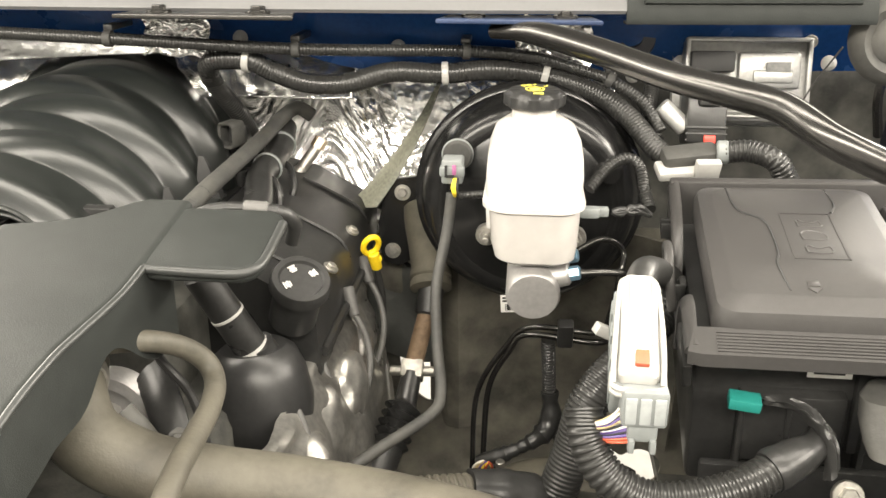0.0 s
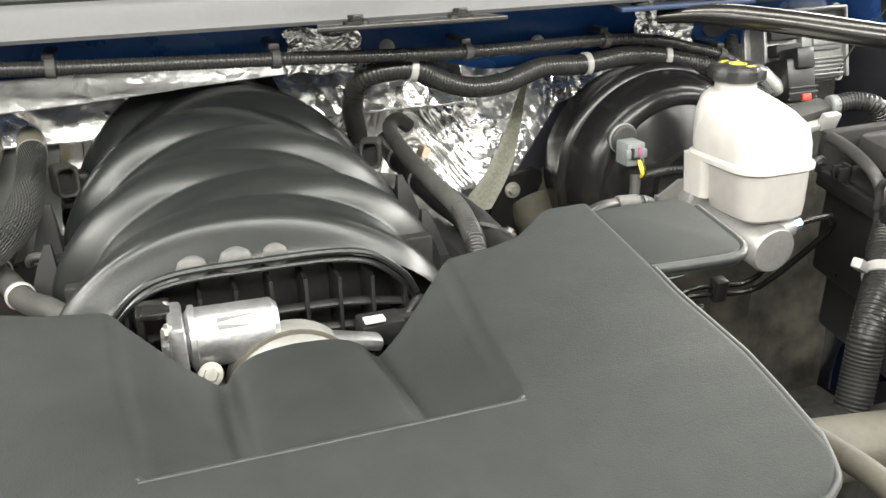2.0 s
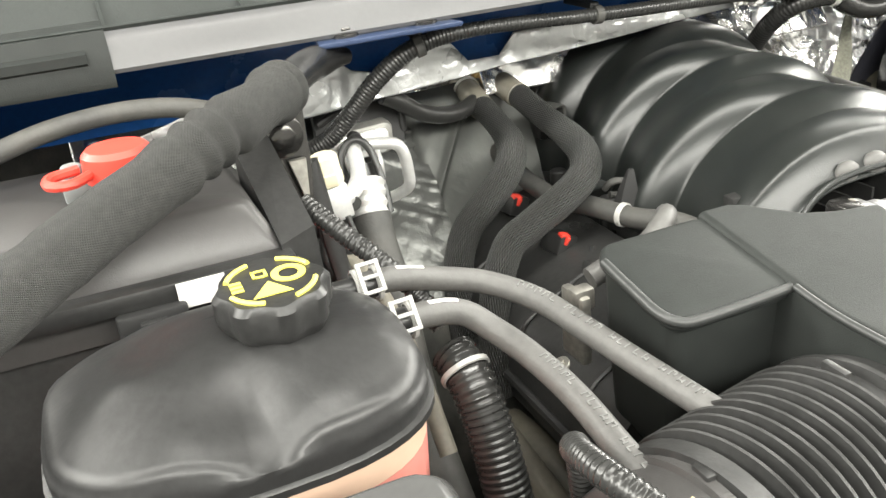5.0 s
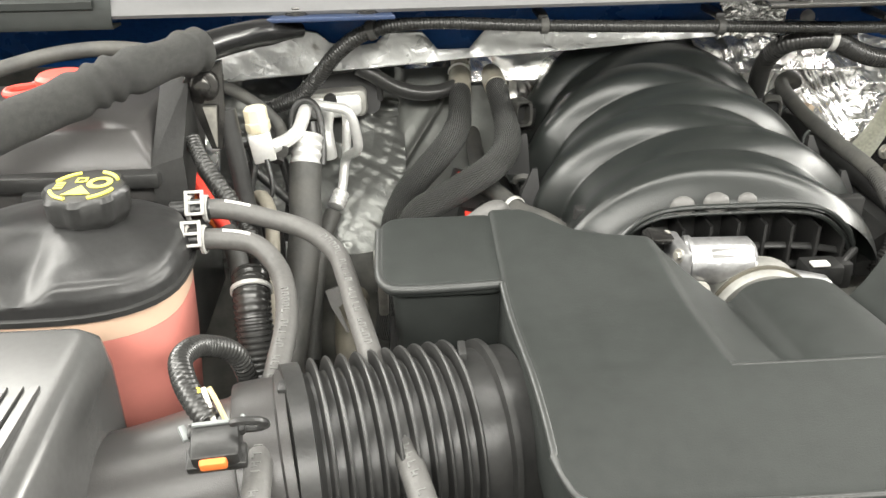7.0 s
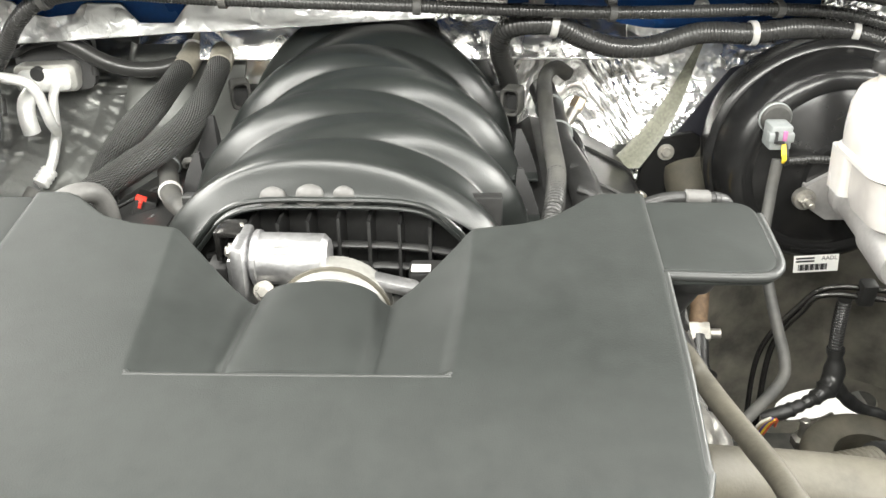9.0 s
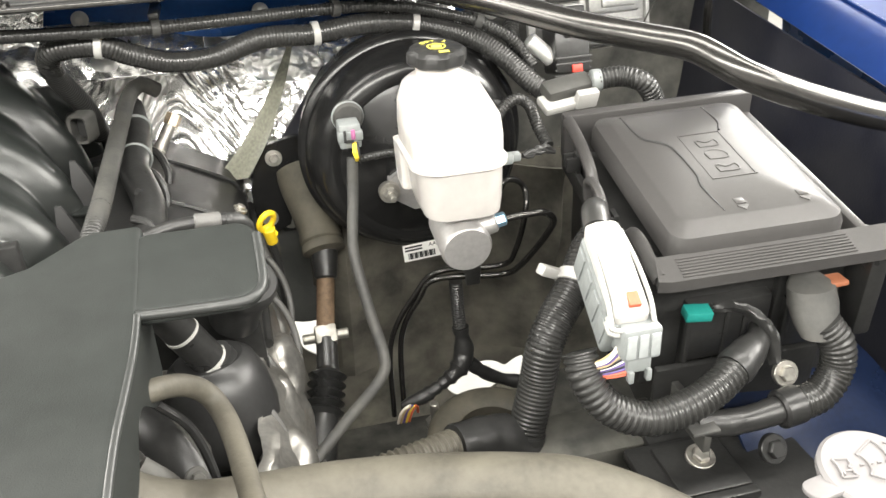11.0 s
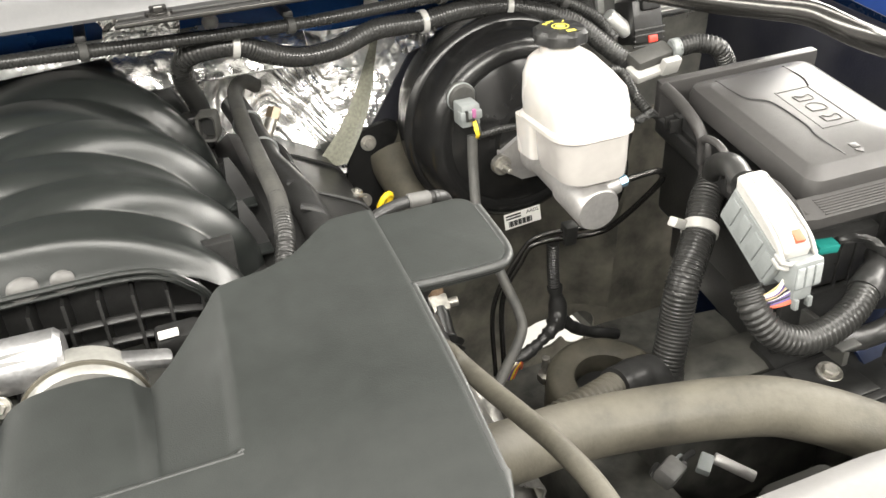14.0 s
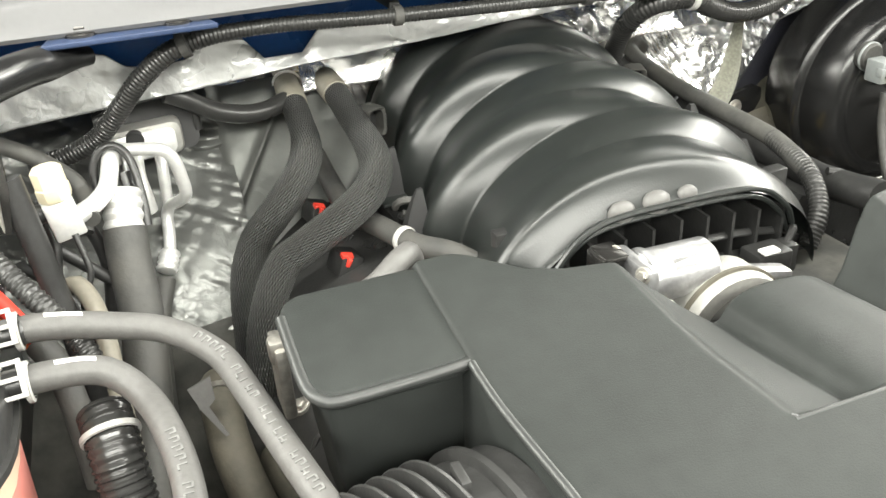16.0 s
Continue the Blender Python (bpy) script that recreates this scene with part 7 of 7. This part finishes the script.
def heater_lining(u, v):
    """Its edge turns back, and a sharp fold slants across the upper corner."""
    x, z = -0.915 + 0.175 * u - 0.02 * v, 1.155 - 0.26 * v
    d = ((x + 0.842) * 0.11 - (z - 1.115) * 0.088) / 0.141
    fold = math.exp(-(d / 0.0045) ** 2) * smooth((z - 0.99) / 0.02) + 0.5 * smooth(-d / 0.03)
    y = 1.240 - 0.19 * v + 0.022 * smooth((0.16 - u) / 0.16) ** 2 + 0.004 * noise.noise(Vector((u * 3, v * 3, 7))) + 0.004 * pleats(u * 0.21, v * 0.26, 48, 0.035, 3.4)
    return (x, y - 0.008 * fold, z)


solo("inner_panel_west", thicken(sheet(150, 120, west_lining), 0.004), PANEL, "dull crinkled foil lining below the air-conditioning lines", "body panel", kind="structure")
solo("lower_panel_west", thicken(sheet(24, 24, lambda u, v: (-1.25 + 0.42 * u, 1.06 - 0.14 * v + 0.02 * noise.noise(Vector((u * 4, v * 4, 9))), 0.95 - 0.42 * v)), 0.004), DARK, "dark dusty panel low beside the engine", "body panel", kind="structure")
solo("heater_panel", thicken(sheet(110, 110, heater_lining), 0.004), LINING, "dull grey-green foil lining behind the heater hoses", "body panel", kind="structure")
for p in ((-0.955, 1.148, 1.035), (-1.0, 1.10, 0.985), (-1.08, 1.07, 0.955)):
    solo("panel_plug", lathe([(0, 0.004), (0.007, 0.005), (0.012, 0.003), (0.014, 0)], aim(p, (p[0], p[1] - 1, p[2] + 1)), 20), BLACK, "round black plug in the panel", "grommet", "panel plugs")

# ---- coolant tank ----
tank = thing("coolant_tank", (-1.24, 0.7, 0.95), "clouded coolant tank with pink coolant and black top", "coolant tank")


def oval(cx, cy, hx, hy, z, n=40, p=2.8):
    out = []
    for k in range(n):
        a = 6.28318531 * k / n
        c, s = math.cos(a), math.sin(a)
        out.append((cx + hx * math.copysign(abs(c) ** (2 / p), c), cy + hy * math.copysign(abs(s) ** (2 / p), s), z))
    return out


TX, TY = -1.222, 0.712
part("coolant", loft([oval(TX, TY, 0.095, 0.075, 0.93), oval(TX, TY, 0.105, 0.082, 0.95), oval(TX, TY, 0.112, 0.086, 1.04), oval(TX, TY, 0.114, 0.088, 1.090)]), PINK, tank, "pink coolant showing through the wall")
part("upper_wall", loft([oval(TX, TY, 0.114, 0.088, 1.0905), oval(TX, TY, 0.116, 0.090, 1.113)]), AMBER, tank)
part("seam", loft([oval(TX, TY, 0.116, 0.090, 1.112), oval(TX, TY, 0.121, 0.095, 1.114), oval(TX, TY, 0.121, 0.095, 1.119), oval(TX, TY, 0.117, 0.091, 1.121)]), BLACK, tank)
topbm = loft([oval(TX, TY, 0.118, 0.092, 1.120), oval(TX, TY, 0.118, 0.092, 1.132), oval(TX, TY, 0.113, 0.088, 1.146), oval(TX, TY + 0.004, 0.098, 0.074, 1.155), oval(TX, TY + 0.008, 0.07, 0.052, 1.163), oval(TX, TY + 0.012, 0.03, 0.025, 1.166)])
for v in topbm.verts:
    if v.co.z > 1.14:
        v.co.z -= 0.016 * math.exp(-((v.co.x + 1.225) / 0.022) ** 2) * smooth((TY - v.co.y) / 0.05)
bmesh.ops.subdivide_edges(topbm, edges=topbm.edges[:], cuts=2, use_grid_fill=True)
for v in topbm.verts:
    if v.co.z > 1.135:
        p = Vector((v.co.x * 16, v.co.y * 16, 4.0))
        v.co.z += 0.006 * noise.noise(p) + 0.0015 * noise.noise(p * 2.6)
part("top", topbm, SATIN, tank, "gloss black rounded top", 80)
tcm = aim((-1.187, 0.727, 1.155), (-1.187, 0.722, 1.25))
bm = lathe([(0, 0), (0.026, 0), (0.029, 0.004), (0.034, 0.014), (0.036, 0.018), (0.0365, 0.034), (0.033, 0.0385), (0, 0.039)], None, 64)
for v in bm.verts:
    a = math.atan2(v.co.y, v.co.x)
    if v.co.xy.length > 0.030 and v.co.z > 0.01:
        v.co.xy *= 1 + 0.05 * math.cos(8 * a)
tcap = part("cap", put(bm, tcm), BLACK, tank, "black lobed cap with yellow symbols")
tt = tcm @ pose(0, 0, 0.0392)
for k in range(4):
    a0 = radians(20 + 90 * k)
    part("arc_mark", put(tube([(0.0285 * math.cos(a0 + radians(10 * j)), 0.0285 * math.sin(a0 + radians(10 * j)), 0) for j in range(6)], 0.0018, 6, step=0.004), tt), LETTER, tcap)
part("triangle_mark", put(plate([(-0.012, -0.019), (0.013, -0.019), (0.001, -0.001)], 0.0006, 0, Matrix.Translation((-0.003, 0, 0.0006))), tt), LETTER, tcap)
part("ring_mark", put(lathe([(0.0065, 0), (0.0112, 0), (0.0112, 0.0006), (0.0065, 0.0006)], Matrix.Translation((0.0125, 0.004, 0)), 24), tt), LETTER, tcap)
part("square_mark", put(join(block(-0.010, 0.0, 0.006, 0.008, 0, 0.0006, 0), block(-0.010, 0.0, 0.014, 0.016, 0, 0.0006, 0), block(-0.010, -0.008, 0.006, 0.016, 0, 0.0006, 0), block(-0.002, 0.0, 0.006, 0.016, 0, 0.0006, 0)), tt), LETTER, tcap)
for k in range(3):
    part("print_bar", put(block(-0.0255, -0.018, -0.006 + 0.005 * k, -0.0028 + 0.005 * k, 0, 0.0006, 0), tt), LETTER, tcap)
for y, z in ((0.790, 1.138), (0.738, 1.130)):
    part("spigot", rod((-1.135, y, z), (-1.095, y, z), 0.0095), BLACK, tank)
h1 = [(-1.118, 0.790, 1.139), (-1.085, 0.794, 1.136), (-1.045, 0.80, 1.122), (-1.005, 0.795, 1.109), (-0.975, 0.765, 1.098), (-0.962, 0.72, 1.091), (-0.950, 0.66, 1.085), (-0.935, 0.59, 1.078), (-0.918, 0.52, 1.068), (-0.90, 0.45, 1.055), (-0.885, 0.38, 1.03)]
h2 = [(-1.112, 0.738, 1.130), (-1.08, 0.744, 1.127), (-1.05, 0.748, 1.118), (-1.030, 0.735, 1.103), (-1.018, 0.70, 1.095), (-1.012, 0.65, 1.088), (-1.014, 0.59, 1.082), (-1.016, 0.52, 1.078), (-1.014, 0.45, 1.072), (-1.01, 0.38, 1.05)]
for pts in (h1, h2):
    th_ = thing("coolant_return_hose", pts[3], "grey rubber coolant hose with worn white print", "coolant hose", "coolant return hoses")
    part("hose", tube(pts, 0.0100, 18), HOSE, th_)
    path, _ = spline(pts, 0.004)
    for k in list(range(9, 15)) + list(range(36, len(path) - 12, 2)):
        if k > 30 and (k // 2) % 6 == 5:
            continue
        d = (path[k + 1] - path[k]).normalized()
        up = Vector((0.0, -0.45, 0.9)) if k > 30 else Vector((0.0, -0.15, 1.0))
        up = (up - d * up.dot(d)).normalized()
        m = Matrix((d, d.cross(up), up)).transposed().to_4x4()
        m.translation = path[k] + up * 0.0098
        if k < 30:
            part("print_stripe", box(0.0044, 0.0040, 0.0006, 0, m), PAPER, th_)
            continue
        c = int(abs(math.sin(k * 12.9898)) * 43758.5) % 4
        strokes = [box(0.0010, 0.0060, 0.0012, 0, m)]
        if c != 1:
            strokes.append(box(0.0042, 0.0013, 0.0012, 0, m @ pose(0.002, (0.0028, 0, -0.0028, 0.0014)[c], 0)))
        if c > 1:
            strokes.append(box(0.0012, 0.004, 0.0012, 0, m @ pose(0.0038, (0, 0, -0.001, 0.001)[c], 0)))
        part("print_bar", join(*strokes), PRINT, th_)
    p = Vector(pts[0])
    cm = Matrix.Translation(p + Vector((0.010, -0.004, 0.004))) @ Euler((radians(55), 0, radians(4))).to_matrix().to_4x4()
    cl = part("spring_clamp", lathe([(0.0118, 0), (0.0138, 0.001), (0.0138, 0.004), (0.0118, 0.005)], aim(p + Vector((0.0, 0, 0)), p + Vector((1, 0, 0))), 24), WHITE, th_, "white spring clamp")
    part("clamp_band", lathe([(0.0118, 0), (0.0138, 0.001), (0.0138, 0.004), (0.0118, 0.005)], aim(p + Vector((0.016, 0, 0)), p + Vector((1, 0, 0))), 24), WHITE, cl)
    for y in (-0.013, 0.002, 0.016):
        part("clamp_bar", put(box(0.018, 0.003, 0.003, 0.0008, pose(0, y * 0.75, 0.0125)), cm), WHITE, cl)
    for x in (-0.010, 0.010):
        part("clamp_rail", put(box(0.0035, 0.025, 0.003, 0.0008, pose(x * 0.75, 0.0012, 0.0125)), cm), WHITE, cl)

# ---- air filter and intake duct ----
filt = thing("air_filter_box", (-1.25, 0.5, 0.9), "grey-black air filter box with a ribbed lid", "air filter box")
part("lid", loft([[(x, y, z + 0.06 * (y - 0.5)) for x, y in rounded(-1.42 + i, -1.136 - i, 0.30 + i, 0.584 - i, 0.016, 4)] for i, z in ((0.0, 0.95), (0.0, 1.10), (0.003, 1.124), (0.010, 1.133), (0.014, 1.134))]), LIDGLOSS, filt)
for k in range(23):
    x = -1.405 + 0.0108 * k
    part("lid_rib", block(x, x + 0.0072, 0.32, 0.502, 1.120, 1.1365, 0), LIDGLOSS, filt)
duct = thing("intake_duct", (-0.95, 0.5, 1.0), "black ribbed rubber intake duct to the engine cover", "intake duct")
part("sensor_tube", lathe([(0.0, -0.05), (0.054, -0.05), (0.056, 0.0), (0.058, 0.02), (0.062, 0.05), (0.064, 0.075), (0.066, 0.079), (0.073, 0.081), (0.074, 0.086), (0.0745, 0.112), (0.078, 0.114), (0.078, 0.121), (0.072, 0.123), (0, 0.124)], aim((-1.115, 0.515, 1.018), (-0.99, 0.534, 1.026)), 44), LIDMAT, duct)
prof = [(0.0, 0), (0.070, 0), (0.074, 0.003)]
for k in range(10):
    z0 = 0.008 + 0.0122 * k
    prof += [(0.0715, z0), (0.0725, z0 + 0.0025), (0.0825, z0 + 0.0042), (0.0835, z0 + 0.0055), (0.0825, z0 + 0.0068), (0.0725, z0 + 0.0085)]
prof += [(0.0735, 0.132), (0.0735, 0.146), (0.0805, 0.1475), (0.0805, 0.1525), (0.0735, 0.154), (0.0735, 0.172), (0.070, 0.176), (0, 0.176)]
part("bellows", lathe(prof, aim((-0.992, 0.534, 1.026), (-0.82, 0.574, 1.018)), 56), BLACK, duct)
part("clamp", lathe([(0.076, 0), (0.0815, 0.001), (0.0815, 0.015), (0.076, 0.016)], aim((-1.004, 0.532, 1.026), (-0.82, 0.574, 1.018)), 56), BLACK, duct)
part("label", box(0.016, 0.0008, 0.05, 0, pose(-1.012, 0.4515, 1.035, -12, 0, 13)), PAPER, duct)
part("clamp_lug", block(-1.005, -0.990, 0.525, 0.540, 1.09, 1.106, 0.002), BLACK, duct)
part("clamp_lug", block(-0.868, -0.862, 0.56, 0.58, 1.09, 1.106, 0.001), BLACK, duct)
maf = thing("air_flow_sensor", (-1.03, 0.44, 1.1), "black air-flow sensor plug with an orange lock", "sensor")
part("plug", join(box(0.032, 0.028, 0.024, 0.003, pose(-1.038, 0.466, 1.105, 25, 0, 6)), box(0.040, 0.016, 0.009, 0.002, pose(-1.038, 0.462, 1.098, 25, 0, 6)), box(0.038, 0.010, 0.008, 0.002, pose(-1.038, 0.472, 1.114, 25, 0, 6))), BLACK, maf)
part("orange_lock", box(0.018, 0.010, 0.010, 0.002, pose(-1.038, 0.452, 1.104, 25, 0, 6)), ORANGE, maf)
part("white_tab", join(box(0.005, 0.012, 0.004, 0.001, pose(-1.060, 0.472, 1.112, 25, 0, 30)), box(0.003, 0.010, 0.004, 0.001, pose(-1.022, 0.476, 1.117, 25, 0, -20)), box(0.026, 0.003, 0.003, 0.001, pose(-1.040, 0.470, 1.121, 25, 0, 6))), CONN, maf)
part("grip_loop", put(tube([(0.012 * math.cos(a), 0, 0.012 * math.sin(a)) for a in [radians(-140 + 28 * k) for k in range(11)]], 0.003, 8), pose(-1.016, 0.468, 1.120, 40, 0, 0)), BLACK, maf)
for k in range(3):
    part("wire", tube([(-1.048 + 0.008 * k, 0.476, 1.118), (-1.050 + 0.006 * k, 0.484, 1.128), (-1.052 + 0.004 * k, 0.492, 1.134)], 0.002, 6), WIRES[(4, 0, 3)[k]], maf)
part("conduit", tube([(-1.044, 0.477, 1.117), (-1.054, 0.488, 1.126), (-1.064, 0.505, 1.134), (-1.070, 0.530, 1.135), (-1.064, 0.565, 1.122), (-1.046, 0.592, 1.095), (-1.038, 0.60, 1.05)], 0.0088, 14, 0.0042, 0.0008), LOOM, maf)

# hoses and pipes low beside the engine
lowhose = thing("lower_hose", (-0.975, 0.9, 0.9), "pale olive rubber hose low beside the engine", "hose")
lhp = [(-0.973, 0.975, 0.922), (-0.975, 0.955, 0.930), (-0.977, 0.925, 0.925), (-0.975, 0.88, 0.905), (-0.965, 0.83, 0.875), (-0.945, 0.77, 0.83), (-0.93, 0.72, 0.78)]
part("hose", tube(lhp, 0.0195, 18), OLIVE, lowhose)
clip_ring(lhp, (-0.976, 0.945, 0.929), 0.0198, STEEL, lowhose, "hose_clamp", 0.008)
solo("olive_hose", tube([(-0.93, 0.93, 0.85), (-0.925, 0.89, 0.85), (-0.915, 0.84, 0.835), (-0.90, 0.78, 0.80)], 0.021, 16), OLIVE, "dull olive hose beneath the others beside the engine", "hose")
solo("drain_pipe", tube([(-1.082, 0.965, 1.075), (-1.072, 0.958, 1.078), (-1.062, 0.935, 1.066), (-1.057, 0.90, 1.046), (-1.055, 0.85, 1.012), (-1.052, 0.80, 0.95)], 0.0085, 12), COLLAR, "dull beige pipe low beside the hoses", "pipe")
solo("manifold_ring", lathe([(0.016, 0), (0.022, 0.0), (0.023, 0.004), (0.023, 0.014), (0.020, 0.017), (0.016, 0.014)], pose(-0.706, 0.945, 1.026, -12, 8, 0), 30), BLACK, "black round collar beside the manifold", "grommet")

# the engine's front under the cover
alt = thing("accessory_bracket", (-0.28, 0.62, 0.95), "dirty black bracket with a bolt at the front of the engine", "engine bracket")
part("arm", tube([(-0.31, 0.70, 0.99), (-0.285, 0.665, 0.98), (-0.268, 0.64, 0.955), (-0.262, 0.62, 0.92), (-0.262, 0.60, 0.87)], 0.018, 14, flat=0.55), BLACK, alt)
part("web", tube([(-0.30, 0.62, 1.0), (-0.278, 0.615, 0.975), (-0.27, 0.61, 0.94), (-0.275, 0.60, 0.89)], 0.010, 12, flat=0.7), RUBBER, alt)
bolt((-0.262, 0.636, 0.965), (0.3, -0.8, 0.5), 0.006, RUBBER, alt, h=0.010)
solo("engine_lead", tube([(-0.31, 0.70, 1.02), (-0.285, 0.675, 1.015), (-0.262, 0.672, 0.985), (-0.25, 0.665, 0.93), (-0.25, 0.65, 0.88)], 0.0042, 8), BLACK, "thin dusty lead at the front of the engine", "cable")
pul = thing("pulley", (-0.30, 0.55, 0.95), "dark ribbed belt pulley below the cover", "pulley")
part("wheel", lathe([(0, 0)] + [(0.040 - 0.003 * (k % 2), 0.003 * k) for k in range(9)] + [(0.03, 0.026), (0.028, 0.018), (0.012, 0.018), (0.012, 0.03), (0, 0.03)], aim((-0.345, 0.70, 0.955), (-0.345, 0.53, 0.96)), 40), CAST, pul)

# connectors low behind the radiator
low = thing("fan_connector", (-0.03, 0.6, 0.85), "pale grey fan connector with short leads low behind the radiator", "connector")
part("shell", box(0.034, 0.022, 0.018, 0.004, pose(-0.045, 0.600, 0.852, 20, 10, 30)), HOSE, low)
part("latch", box(0.022, 0.014, 0.010, 0.002, pose(-0.012, 0.588, 0.860, 10, -12, 40)), CONN, low)
part("sleeve", rod((0.0, 0.59, 0.862), (0.028, 0.56, 0.85), 0.006), CAST, low)
for k in range(4):
    part("wire", tube([(-0.06 + 0.012 * k, 0.605, 0.85), (-0.05 + 0.012 * k, 0.62, 0.838), (-0.03 + 0.015 * k, 0.64, 0.82)], 0.0035, 8), (BLACK, RUBBER, CONN, BLACK)[k], low)
solo("fan_shroud", join(block(-0.22, 0.35, 0.44, 0.52, 0.70, 0.80, 0.01), block(0.03, 0.12, 0.46, 0.56, 0.80, 0.84, 0.012)), RUBBER, "dusty grey fan shroud behind the radiator", "fan shroud")

# thin wires and hoses between the battery and the firewall
solo("stay_rod", rod((-1.095, 1.005, 1.105), (-1.040, 1.005, 1.045), 0.0058), BLACK, "slim black stay rod under the service port", "bracket")
for k, pts in enumerate(([(-1.115, 1.10, 1.10), (-1.085, 1.07, 1.115), (-1.06, 1.05, 1.095), (-1.05, 1.04, 1.05), (-1.06, 1.02, 0.99)],
                         [(-1.10, 1.02, 1.14), (-1.085, 1.0, 1.11), (-1.09, 0.985, 1.07), (-1.075, 0.97, 1.03), (-1.08, 0.95, 0.96)],
                         [(-1.065, 0.975, 1.12), (-1.06, 0.962, 1.085), (-1.072, 0.955, 1.06), (-1.066, 0.945, 1.0)],
                         [(-1.13, 1.06, 1.06), (-1.10, 1.03, 1.05), (-1.07, 1.02, 1.02), (-1.065, 1.0, 0.95)])):
    solo("thin_wire", tube(pts, (0.0065, 0.005, 0.003, 0.006)[k], 10), BLACK, "thin black wire beside the air-conditioning lines", "cable", "thin wires")
sw = thing("pressure_switch", (-1.083, 1.0, 1.13), "small black pressure switch with a steel nut", "switch")
part("plug", lathe([(0, 0), (0.008, 0), (0.009, 0.004), (0.009, 0.014), (0.006, 0.018), (0, 0.018)], aim((-1.086, 0.992, 1.138), (-1.104, 0.984, 1.140)), 16), BLACK, sw)
part("nut", lathe([(0, 0), (0.0095, 0), (0.0095, 0.005), (0, 0.005)], aim((-1.081, 0.994, 1.138), (-1.104, 0.984, 1.140)), 6), STEEL, sw)
